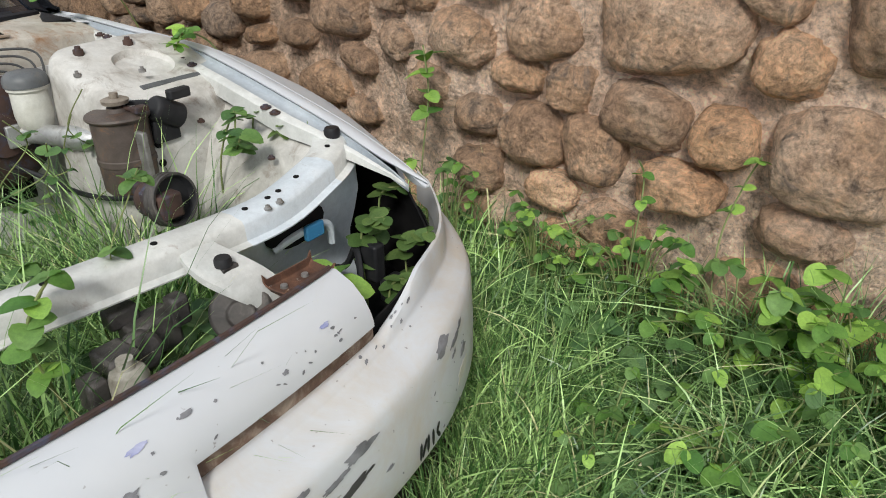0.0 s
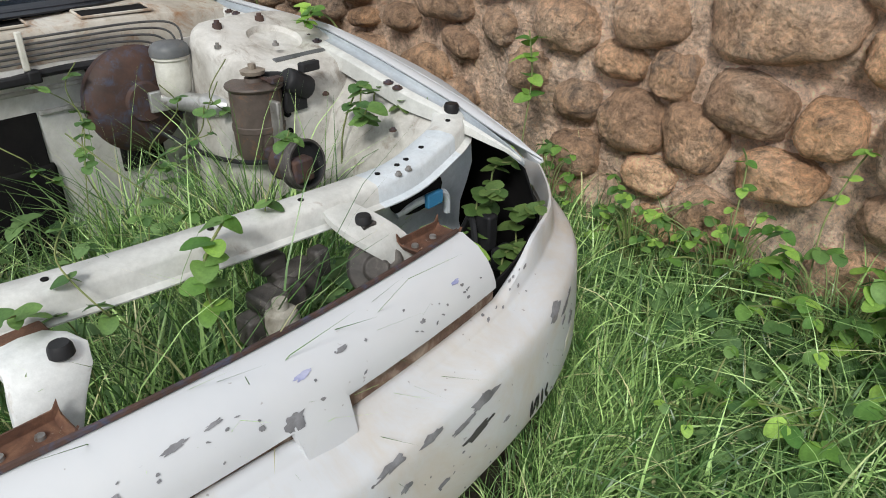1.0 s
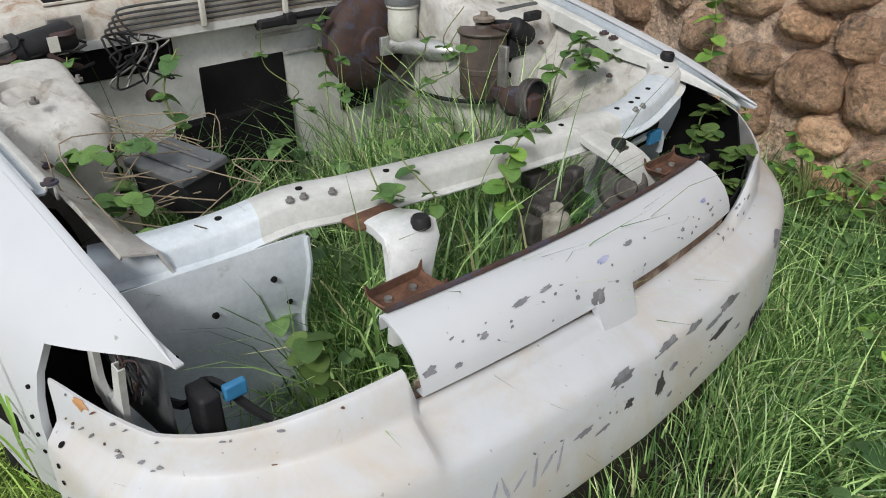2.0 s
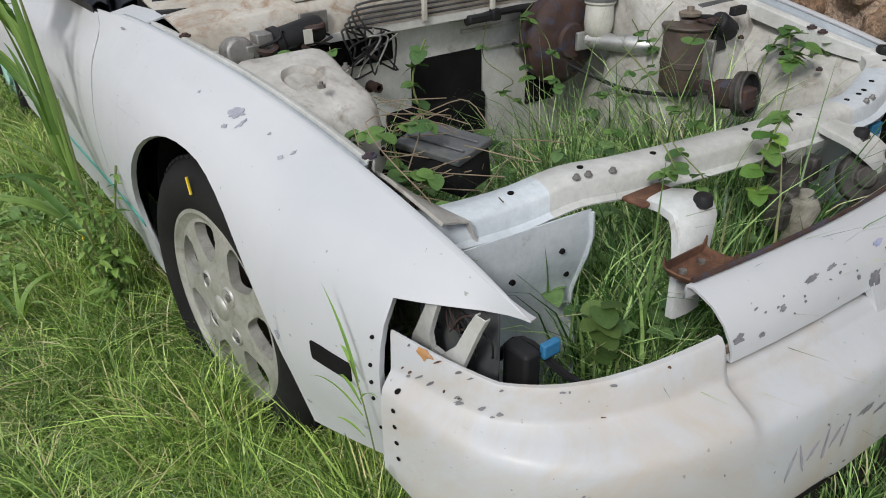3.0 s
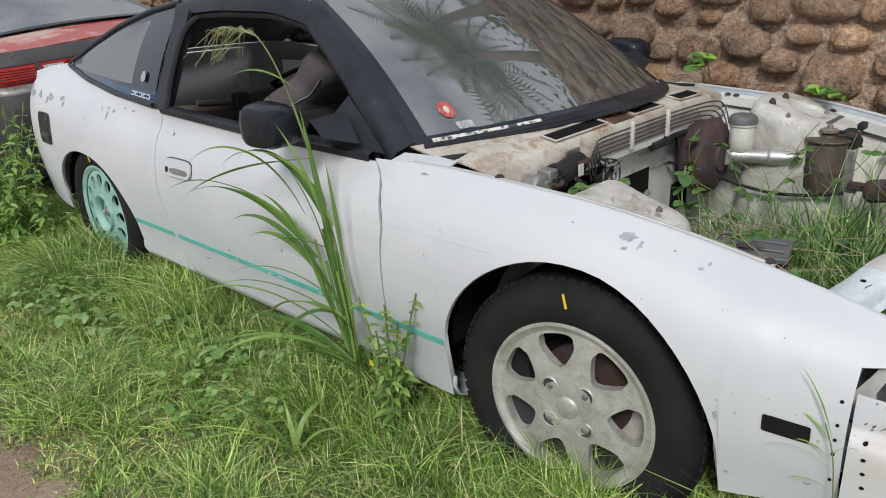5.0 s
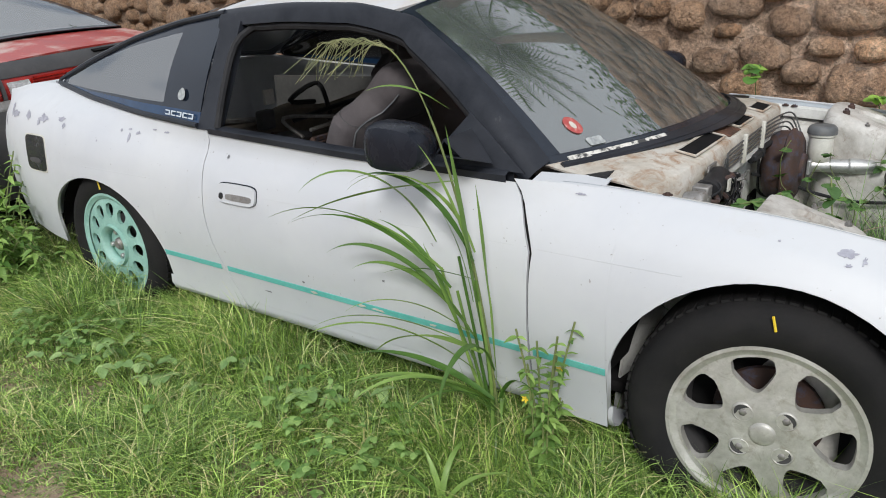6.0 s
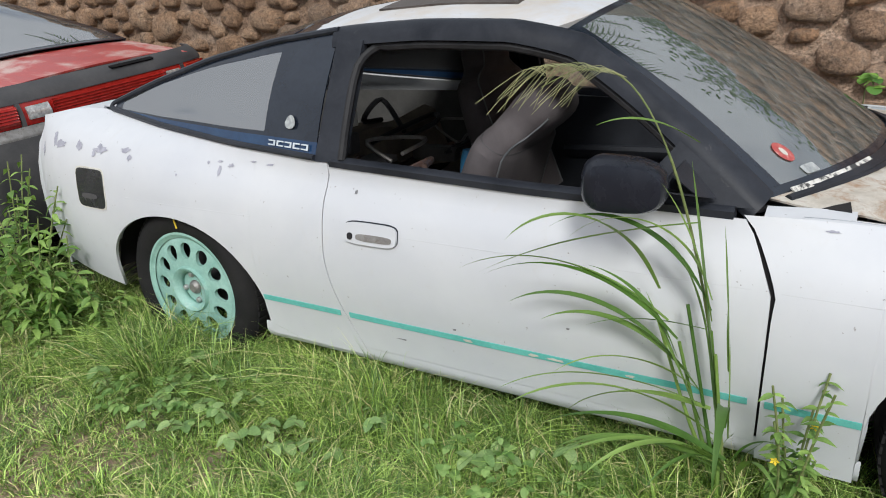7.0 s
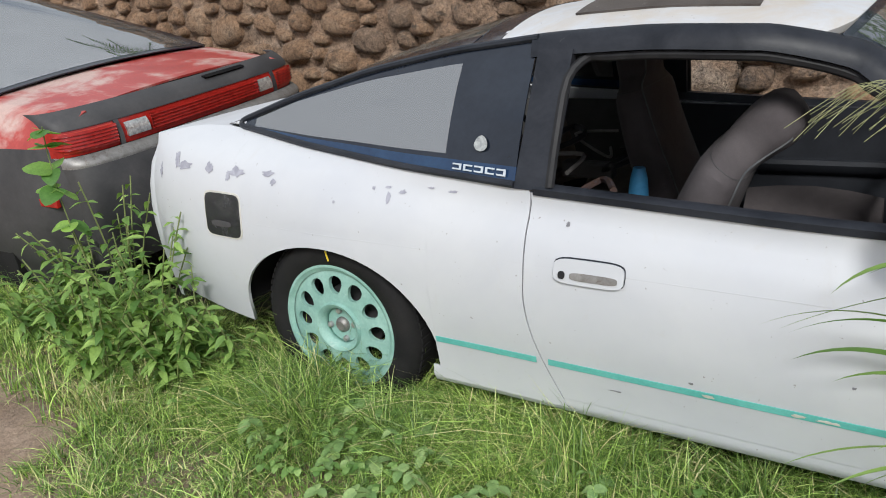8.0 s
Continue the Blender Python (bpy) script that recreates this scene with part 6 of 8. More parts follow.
side_patch("handle_recess", -1.668, -1.545, 0.612, 0.632, STEEL, hnd, 0.012, 0.5)
side_patch("lock_cylinder", -1.698, -1.680, 0.612, 0.632, BLACK, hnd, 0.013, 0.8)
# fuel opening without its flap, its dark inside painted as a glossy black patch
GLOSSB = mat("gloss_black_patch", [(0.3, (0.010, 0.010, 0.012)), (0.7, (0.03, 0.03, 0.033))], 0.22, scale=14, bumps=0.6, dist=0.02)
side_patch("fuel_opening", -2.979, -2.813, 0.574, 0.720, GLOSSB, quarters[-1], 0.004, 0.3, label="black fuel filler opening without flap")
side_patch("fuel_rim", -2.985, -2.807, 0.568, 0.726, PLASTIC_W, quarters[-1], 0.002, 0.3)
side_patch("filler_neck", -2.95, -2.855, 0.607, 0.628, DARKPAINT, quarters[-1], 0.006, 0.7)
# empty side marker slot, its dark inside painted as a near-black patch
side_patch("marker_slot", 0.424, 0.502, 0.414, 0.448, VOID, fenders[-1], 0.002, 0.15, -0.12)
# slim bead along the body crease
for s in (-1, 1):
    for xa, xb, parent in ((-3.0, -1.81, quarters[s]), (-1.77, -0.60, doors[s]), (-0.54, -0.19, fenders[s])):
        def crease(x, t):
            return (x, side(x, 0.632) + 0.0001 + 0.0007 * math.sin(math.pi * t), 0.630 + 0.004 * t)
        part("body_bead", flip(grid(crease, list(np.linspace(xa, xb, 20)), [0, 0.5, 1]), s), WHITE, parent, thick=0.001)
# rivet holes beside the bumper seam, painted as near-black dots
for z in (0.335, 0.395, 0.425, 0.455, 0.50):
    side_patch("rivet_hole", 0.536, 0.542, z, z + 0.006, VOID, fenders[-1], 0.002, 1.0, n=8)

# ---- the red car behind ----
red = thing("red_hatchback_car", "faded red and black hatchback parked tail to tail", "car")
RED_M = Matrix.Translation((-3.84, 0.06, 0.0)) @ Matrix.Rotation(radians(3), 4, "Z") @ Matrix.Rotation(radians(3.6), 4, "X")
red.matrix_world = RED_M
# local: x = 0 at its tail, running to -x towards its front; y to the right of it (towards the wall +)
def red_half(x):
    return lerp_rows(x, [(-4.3, 0.6), (-3.9, 0.80), (-2.0, 0.845), (-0.6, 0.84), (-0.2, 0.81), (-0.05, 0.74), (0.0, 0.66)])[0]


def red_body(x, k):
    w = red_half(x)
    zt = lerp_rows(x, [(-4.3, 0.62), (-3.0, 0.85), (-1.2, 0.97), (-0.6, 1.015), (-0.12, 0.962)])[0]
    pr = [(0.90, 0.18), (0.98, 0.38), (1.0, 0.55), (0.985, 0.72), (0.955, 0.84), (0.87, zt - 0.02), (0.80, zt)][int(k)]
    return (x, pr[0] * w, min(pr[1], zt))


rx_ = list(np.linspace(-4.3, -0.25, 26)) + [-0.20, -0.165, -0.125, -0.10, -0.06]
for s in (-1, 1):
    g = grid(red_body, rx_, range(7))
    lo = ([(v[0], s * v[1], v[2]) for v in g[0]], [f for f in g[1] if all((i % 7) <= 4 for i in f)])
    hi = ([(v[0], s * v[1], v[2]) for v in g[0]], [f for f in g[1] if any((i % 7) > 4 for i in f)])
    part("lower_side", lo, DARKPAINT, red, thick=0.01)
    part("shoulder", hi, REDPAINT, red, thick=0.01)


def red_deck(x, v):
    w = 0.80 * red_half(x)
    z = red_body(x, 6)[2]
    return (x, w * v, z + 0.025 * (1 - v * v))


part("tailgate_deck", grid(red_deck, list(np.linspace(-0.62, -0.10, 8)), vs), REDPAINT, red, "red tailgate deck, paint worn white", thick=0.01)


def red_tail(u, k):
    a = abs(u)
    y = 0.755 * math.sin(a * math.pi / 2) ** 0.72
    bow = -0.16 * (1 - max(0.0, math.cos(a * math.pi / 2)) ** 0.6)
    return math.copysign(y, u), bow


def red_band(name, z0, z1, x0, x1, material, u0=-1.0, u1=1.0, label="", bulge=0.015, n=36, parent=None):
    def fn(u, t):
        y, bow = red_tail(u, t)
        return (x0 + (x1 - x0) * t + bow + bulge * math.sin(math.pi * t), y, z0 + (z1 - z0) * t)
    return part(name, grid(fn, list(np.linspace(u0, u1, n)), [0, 0.1, 0.35, 0.65, 0.9, 1.0]), material, parent or red, label, thick=0.012)


spoiler = red_band("tail_spoiler", 0.905, 0.978, 0.012, -0.075, DARKPAINT, label="matt black tail spoiler lip", bulge=0.02)
red_band("spoiler_slot", 0.958, 0.972, -0.03, -0.05, VOID, 0.02, 0.22, parent=spoiler, bulge=0.018, n=8)
lamp_panel = red_band("lamp_panel", 0.80, 0.905, 0.02, 0.005, REDLENS, -1, 1, "red tail lamp panel", 0.008)
for s in (-1, 1):
    red_band("lamp_lens", 0.815, 0.895, 0.028, 0.013, ORANGELENS, 0.42 * s if s > 0 else -0.86, 0.86 if s > 0 else -0.42, parent=lamp_panel, bulge=0.008, n=14)
    red_band("reversing_lens", 0.825, 0.885, 0.033, 0.018, CLEARLENS, 0.24 if s > 0 else -0.36, 0.36 if s > 0 else -0.24, parent=lamp_panel, bulge=0.008, n=6)
    red_band("lamp_divider", 0.80, 0.905, 0.031, 0.016, DARKPAINT, 0.385 if s > 0 else -0.41, 0.41 if s > 0 else -0.385, parent=lamp_panel, bulge=0.008, n=3)
for zr in (0.828, 0.842, 0.856, 0.870, 0.884):
    for ua, ub in ((-0.98, -0.42), (-0.23, 0.23), (0.42, 0.98)):
        red_band("lens_rib", zr, zr + 0.003, 0.036, 0.034, REDLENS, ua, ub, parent=lamp_panel, bulge=0.006, n=14)
red_band("centre_lens", 0.84, 0.88, 0.030, 0.02, ORANGELENS, -0.22, 0.22, parent=lamp_panel, bulge=0.008, n=10)
red_band("bumper_top", 0.755, 0.80, 0.07, 0.03, STEEL, label="grey worn bumper edge")
red_band("rear_bumper", 0.30, 0.755, 0.06, 0.07, DARKPAINT, label="matt black rear bumper", bulge=0.05)
part("side_marker", box_geo(-0.17, -0.80, 0.62, 0.11, 0.02, 0.035), REDLENS, red, bevel=0.004)
# cabin and glass
def red_glass(t, v):
    x = -0.60 - 1.15 * t
    w = 0.655 - 0.10 * t
    return (x, w * v, 1.035 + 0.30 * max(t, 0.0) ** 0.9 + 0.3 * min(t, 0.0) + (0.03 + 0.05 * t) * (1 - v * v))


rg = part("tailgate_glass", grid(red_glass, [i / 10 for i in range(11)], [k / 10 * 0.9 for k in range(-10, 11)]), GLASSR, red, "dusty rear glass reflecting trees", thick=0.004)
for vr in ((-1, -0.9), (0.9, 1)):
    part("glass_border", grid(red_glass, [i / 10 for i in range(11)], list(np.linspace(*vr, 4))), CERAMIC, rg, thick=0.006)
part("glass_border", grid(red_glass, [-0.022, -0.01, 0.006], [k / 10 for k in range(-10, 11)]), CERAMIC, rg, thick=0.006)


def red_cabin(x, k):
    t = min(max((-0.60 - x) / 1.15, 0), 1)
    w = 0.655 - 0.10 * t
    z = 1.035 + 0.30 * t ** 0.9 if x > -1.75 else lerp_rows(x, [(-3.1, 0.80), (-2.4, 1.30), (-1.75, 1.335)])[0]
    if x < -2.4:
        w = 0.555 + 0.1 * (-2.4 - x) / 0.7
    zb = red_body(x, 6)[2]
    pr = [(0.80 * red_half(x), zb), (w + 0.02, z - 0.02), (w, z)][int(k)]
    return (x, pr[0], max(pr[1], zb))


for s in (-1, 1):
    g = grid(red_cabin, list(np.linspace(-3.1, -0.60, 20)), range(3))
    part("cabin_side", ([(v[0], s * v[1], v[2]) for v in g[0]], g[1]), CERAMIC, red, thick=0.01)
part("roof", grid(lambda x, v: (x, red_cabin(x, 2)[1] * v, red_cabin(x, 2)[2] + 0.06 * (1 - v * v)), list(np.linspace(-3.1, -1.75, 12)), vs), REDPAINT, red, thick=0.01)
part("cabin_floor", box_geo(-1.7, 0, 0.5, 3.0, 1.3, 0.04), VOID, red)
for sx in (-0.85, -3.3):
    for s in (-1, 1):
        part("tyre", lathe([(0.0, 0.09), (0.20, 0.10), (0.29, 0.09), (0.31, 0.06), (0.31, -0.09), (0.0, -0.1)], 40, "y", (sx, s * 0.72, 0.30)), RUBBER, red)

# ---- plants ----


def blades_mesh(name, base, height, width, lean, azim, material, curl=1.0, segs=4, parent=None, droop=0.28):
    """Many grass blades as one mesh. Arrays per blade: base (n, 3), height, width, lean (sideways reach), azim."""
    n = len(height)
    t = np.linspace(0, 1, segs + 1)
    dirx, diry = np.cos(azim), np.sin(azim)
    out = lean[:, None] * t[None, :] ** (1.0 + curl)
    zz = height[:, None] * (t[None, :] - droop * np.minimum(lean / height, 1.6)[:, None] * t[None, :] ** 2.6)
    cx = base[:, 0:1] + dirx[:, None] * out
    cy = base[:, 1:2] + diry[:, None] * out
    cz = base[:, 2:3] + zz
    w = width[:, None] * np.array([0.75, 1.0, 0.85, 0.55, 0.0] if segs == 4 else np.linspace(1, 0, segs + 1))[None, :] * 0.5
    roll = gr.normal(0, 0.55, n)[:, None] * (0.4 + 0.9 * t[None, :])
    px, py, pz = -diry[:, None] * w * np.cos(roll), dirx[:, None] * w * np.cos(roll), w * np.sin(roll)
    L = np.stack([cx + px, cy + py, cz + pz], -1)
    R = np.stack([cx - px, cy - py, cz - pz], -1)
    m = segs + 1
    verts = np.concatenate([L[:, :-1], R[:, :-1], L[:, -1:]], 1)      # segs + segs + 1
    k = 2 * segs + 1
    quads = np.array([(i, i + 1, segs + i + 1, segs + i) for i in range(segs - 1)])
    tri = np.array([segs - 1, 2 * segs, 2 * segs - 1])
    off = (np.arange(n) * k)[:, None, None]
    q = (quads[None] + off).reshape(-1, 4)
    tr = (tri[None] + (np.arange(n) * k)[:, None]).reshape(-1, 3)
    me = bpy.data.meshes.new(name)
    nv, nq, nt = n * k, len(q), len(tr)
    me.vertices.add(nv)
    me.vertices.foreach_set("co", verts.reshape(-1).astype(np.float32))
    me.loops.add(nq * 4 + nt * 3)
    me.loops.foreach_set("vertex_index", np.concatenate([q.reshape(-1), tr.reshape(-1)]).astype(np.int32))
    me.polygons.add(nq + nt)
    me.polygons.foreach_set("loop_start", np.concatenate([np.arange(nq) * 4, nq * 4 + np.arange(nt) * 3]).astype(np.int32))
    me.update(calc_edges=True)
    me.validate()
    me.materials.append(material)
    me.polygons.foreach_set("use_smooth", np.ones(nq + nt, dtype=bool))
    ob = new(name, me)
    if parent:
        ob.parent = parent
    return ob


gr = np.random.default_rng(4)


def ground_arr(xy):
    return np.array([ground_z(float(a), float(b)) for a, b in xy])


def patchy(xy, scale, seed):
    return np.array([noise.noise((float(a) * scale, float(b) * scale, seed)) for a, b in xy])


def in_car(xy, grow=0.0):
    x, y = xy[:, 0], np.abs(xy[:, 1])
    half = np.interp(x, [-3.5, -3.3, -2.9, 0.4, 0.6, 0.8, 0.95], [0.5, 0.70, 0.78, 0.74, 0.70, 0.55, 0.2])
    return (x > -3.5 - grow) & (x < 0.95 + grow) & (y < half + grow)


def tufts(xy, per, radius):
    """Blades in tufts: roots round each tuft's centre, leaning outwards."""
    k = gr.integers(per[0], per[1], len(xy))
    idx = np.repeat(np.arange(len(xy)), k)
    az = gr.uniform(0, 2 * math.pi, len(idx))
    r = radius * np.sqrt(gr.random(len(idx)))
    pos = xy[idx] + np.stack([np.cos(az) * r, np.sin(az) * r], 1)
    return pos, az + gr.normal(0, 0.5, len(idx)), idx


# lawn on the open side
def lawn():
    n = 30000
    dist = gr.random(n) ** 1.15
    xy = np.stack([gr.uniform(-4.6, 1.3, n), -0.60 - 1.75 * dist], 1)
    bare = np.clip(patchy(xy, 1.5, 8.0) * 1.5 + np.interp(xy[:, 1], [-2.4, -1.70, -1.56, -1.0], [1.6, 1.4, 0.25, -0.7]) + np.interp(xy[:, 0], [-4.2, -3.3, -2.85, 0], [0.7, 0.75, -0.05, -0.3]) + 2.5 * np.clip((-3.15 - xy[:, 0]) / 0.15, 0, 1) * np.clip((-1.22 - xy[:, 1]) / 0.12 + 0.8 * patchy(xy, 5.0, 2.0), 0, 1), 0, 1)
    keep = (gr.random(n) > bare) & ~in_car(xy, -0.1)
    xy = xy[keep]
    size = gr.uniform(0.5, 1.4, len(xy)) * np.clip(0.85 + 1.1 * patchy(xy, 2.6, 1.0) + 0.9 * patchy(xy, 7.0, 3.0), 0.35, 2.0)
    edge = np.interp(xy[:, 1], [-1.7, -1.2, -0.98, -0.78, -0.6], [0.6, 0.95, 1.3, 1.8, 1.9])
    edge = edge * (1 + 0.3 * np.exp(-((xy[:, 0] + 2.45) / 0.3) ** 2) * (xy[:, 1] > -1.08))
    pos, az, idx = tufts(xy, (5, 11), 0.022)
    n = len(pos)
    h = 0.088 * size[idx] * edge[idx] * gr.uniform(0.45, 1.2, n)
    lean = h * gr.uniform(0.35, 1.9, n)
    base = np.column_stack([pos, ground_arr(xy)[idx] - 0.004])
    ob = blades_mesh("lawn_grass", base, h, gr.uniform(0.0028, 0.0066, n), lean, az, GRASS_L, segs=3)
    tagged(ob, "short green lawn grass with dry straw blades and bare patches", "grass", kind="stuff")


lawn()


def tall(name, n, region, hmin, hmax, label, width=(0.003, 0.0075), mat_=None, away=None, per=(4, 10), droop=0.40, clear=False, reach=9.0):
    xy = region(n)
    size = gr.uniform(hmin, hmax, len(xy)) * np.clip(0.85 + 0.5 * patchy(xy, 2.2, 4.0), 0.5, 1.3)
    gz = ground_arr(xy)
    pos, az, idx = tufts(xy, per, 0.03)
    n = len(pos)
    h = size[idx] * gr.uniform(0.45, 1.1, n)
    lean = h * np.clip(gr.gamma(2.6, 0.30, n), 0.12, 1.7)
    lean = np.minimum(lean, reach)
    if away is not None:
        d = pos - np.array(away)
        near_ = np.exp(-np.maximum(np.hypot(d[:, 0] / 0.62, d[:, 1] / 0.80) - 1.0, 0) * 2.0)
        h = h * (1 - 0.5 * np.clip(near_ * 1.3, 0, 1))
        lean = lean * (1 - 0.4 * near_)
        low = np.interp(pos[:, 1], [-0.3, 0.1, 0.5], [0.40, 0.5, 1.0])
        h, lean = h * low, lean * low
        out = np.arctan2(d[:, 1], d[:, 0])
        az = np.where(gr.random(n) < near_ * 1.1, out + gr.normal(0, 0.7, n), az)
    base = np.column_stack([pos, gz[idx] - 0.005])
    wid = gr.uniform(*width, n)
    if clear:
        # none lying over the bumper
        keep = np.ones(n, bool)
        for f in (0.35, 0.7, 1.0):
            qx, qy = pos[:, 0] + np.cos(az) * lean * f, pos[:, 1] + np.sin(az) * lean * f
            edge_x = np.interp(np.abs(qy), [y for y, _ in PLAN] + [0.86, 0.95], [x for _, x in PLAN] + [0.45, 0.2])
            keep &= ~((qx < edge_x + 0.012) & (np.abs(qy) < 0.95))
        base, h, wid, lean, az = base[keep], h[keep], wid[keep], lean[keep], az[keep]
    ob = blades_mesh(name, base, h, wid, lean, az, mat_ or GRASS_T, segs=6, droop=droop, curl=1.4)
    tagged(ob, label, "grass", kind="stuff")


def front_region(n):
    xy = np.stack([gr.uniform(-0.6, 2.6, n), gr.uniform(-0.3, 1.42, n)], 1)
    ok = ~in_car(xy, 0.10) & (xy[:, 1] < wall_y(xy[:, 0]) - 0.03) & ((xy[:, 0] > 0.75) | (xy[:, 1] > 0))
    return xy[ok]


tall("tall_grass", 6600, front_region, 0.20, 0.56, "long soft green grass between car and wall", (0.005, 0.0125), away=(0.35, 0.0), clear=True, droop=0.5)


def fringe_region(n):
    out = []
    for _ in range(n):
        u = gr.uniform(-0.55, 1.0)
        p, nrm = bumper_frame(u)
        q = p + nrm * gr.uniform(-0.07, 0.16)
        out.append((q.x, q.y * (1.1 if u > 0 else 1.0)))
    return np.array(out)


tall("bumper_grass", 900, fringe_region, 0.10, 0.24, "short grass along the front bumper", reach=0.09)


def bay_region(n):
    xy = np.stack([gr.uniform(-0.28, 0.72, n), gr.uniform(-0.44, 0.46, n)], 1)
    return xy[(gr.random(n) < np.where(xy[:, 0] > 0.52, 0.6, 1.0))]


def nose_region(n):
    return np.stack([gr.uniform(0.56, 0.76, n), np.where(gr.random(n) < 0.55, gr.uniform(-0.62, -0.30, n), gr.uniform(-0.30, 0.50, n))], 1)


tall("nose_grass", 420, nose_region, 0.28, 0.56, "green grass standing in the open nose", (0.004, 0.010), reach=0.12, droop=0.7)
tall("bay_grass", 3300, bay_region, 0.40, 0.80, "green grass growing up through the engine bay", (0.006, 0.0135), reach=0.26, droop=0.85)


def wheel_region(n):
    xy = np.stack([gr.uniform(-2.9, 0.62, n), -0.74 - 0.30 * gr.random(n) ** 1.3], 1)
    near_wheel = np.exp(-((xy[:, 0] - 0.05) / 0.42) ** 2) + np.exp(-((xy[:, 0] + 2.42) / 0.36) ** 2)
    return xy[gr.random(n) < 0.6 + 0.7 * near_wheel]


tall("wheel_grass", 3000, wheel_region, 0.12, 0.30, "uncut grass along the wheels and the sill", (0.003, 0.0085), mat_=GRASS_L, per=(4, 9), reach=0.13, droop=0.6)


def strip_region(n):
    xy = np.stack([gr.uniform(-6.0, 0.9, n), gr.uniform(0.78, 1.9, n)], 1)
    return xy[(xy[:, 1] < wall_y(xy[:, 0]) - 0.02) & ~in_car(xy, 0.04)]


tall("wall_side_grass", 1500, strip_region, 0.16, 0.42, "long grass along the wall")


def rear_region(n):
    xy = np.stack([gr.uniform(-4.6, -2.85, n), gr.uniform(-1.35, -0.6, n)], 1)
    return xy[~in_car(xy, 0.02) & (gr.random(n) < np.interp(xy[:, 1], [-1.35, -1.0], [0.15, 1.0]))]


tall("rear_grass", 1700, rear_region, 0.08, 0.26, "unmown grass round the car's tail", mat_=GRASS_L)

def straw_region(n):
    return np.stack([gr.normal(-3.22, 0.10, n), gr.normal(-1.14, 0.07, n)], 1)


tall("dry_grass", 90, straw_region, 0.09, 0.22, "dry straw-coloured grass tuft by the weeds", mat_=STRAWG)


def undergrowth(name, label, n, region, zlo, zhi, size, seed, mat_=None):
    """Low broad leaves on thin stalks, too many to count, as one mesh."""
    ru = np.random.default_rng(seed)
    xy = region(n)
    verts, faces = [], []
    outline = [(0.0, 0.0), (0.02, 0.24), (0.18, 0.44), (0.42, 0.50), (0.68, 0.40), (0.88, 0.20), (1.0, 0.0)]
    for x, y in xy:
        g = ground_z(float(x), float(y))
        z = g + ru.uniform(zlo, zhi)
        s0 = size * ru.uniform(0.6, 1.25)
        a0, tip = ru.uniform(0, 6.28), ru.uniform(-0.5, 0.3)
        b = len(verts)
        verts += [(x - 0.001, y, g - 0.01), (x + 0.001, y, g - 0.01), (x + 0.001, y, z), (x - 0.001, y, z)]
        faces.append((b, b + 1, b + 2, b + 3))
        for k in range(3):
            a = a0 + (k - 1) * 1.9
            c, q = math.cos(a), math.sin(a)
            pitch = tip + ru.uniform(-0.25, 0.25)
            b = len(verts)
            for t, w in outline:
                for sgn in (-1, 0, 1):
                    lx, ly = t * s0, sgn * w * s0
                    lz = lx * pitch + abs(ly) * 0.22 - 0.25 * s0 * t * t
                    verts.append((x + c * lx - q * ly, y + q * lx + c * ly, z + lz))
            for i in range(len(outline) - 1):
                for j in range(2):
                    o = b + i * 3 + j
                    faces.append((o, o + 3, o + 4, o + 1))
    me = bpy.data.meshes.new(name)
    me.from_pydata([tuple(map(float, v)) for v in verts], [], faces)
    me.materials.append(mat_ or UNDER)
    me.polygons.foreach_set("use_smooth", np.ones(len(faces), dtype=bool))
    tagged(new(name, me), label, "plant", kind="stuff")


def verge_region(n):
    xy = np.stack([gr.uniform(0.3, 2.4, n), gr.uniform(0.1, 1.36, n)], 1)
    dense = np.interp(xy[:, 1] + 0.25 * (xy[:, 0] - 1.2), [0.2, 0.7, 1.1], [0.45, 0.8, 1.0])
    return xy[~in_car(xy, 0.22) & (xy[:, 1] < wall_y(xy[:, 0]) - 0.02) & (gr.random(len(xy)) < dense) & ((xy[:, 0] > 1.05) | (xy[:, 1] > 0.95))]


undergrowth("undergrowth", "dark broad-leaved undergrowth beneath the long grass", 1400, verge_region, 0.03, 0.14, 0.040, 5)


def bay_floor(n):
    return np.stack([gr.uniform(-0.24, 0.74, n), gr.uniform(-0.46, 0.46, n)], 1)


undergrowth("bay_undergrowth", "dark broad-leaved weeds low in the engine bay", 200, bay_floor, 0.22, 0.46, 0.036, 6)


def lawn_leaf_region(n):
    xy = np.stack([gr.uniform(-2.95, -0.75, n), gr.uniform(-1.32, -0.90, n)], 1)
    d = patchy(xy, 2.4, 12.0)
    return xy[gr.random(n) < np.clip(0.1 + 2.2 * d, 0, 1)]


undergrowth("lawn_leaves", "small dark creeping leaves among the lawn grass", 420, lawn_leaf_region, 0.05, 0.11, 0.020, 8, LAWNLEAF)


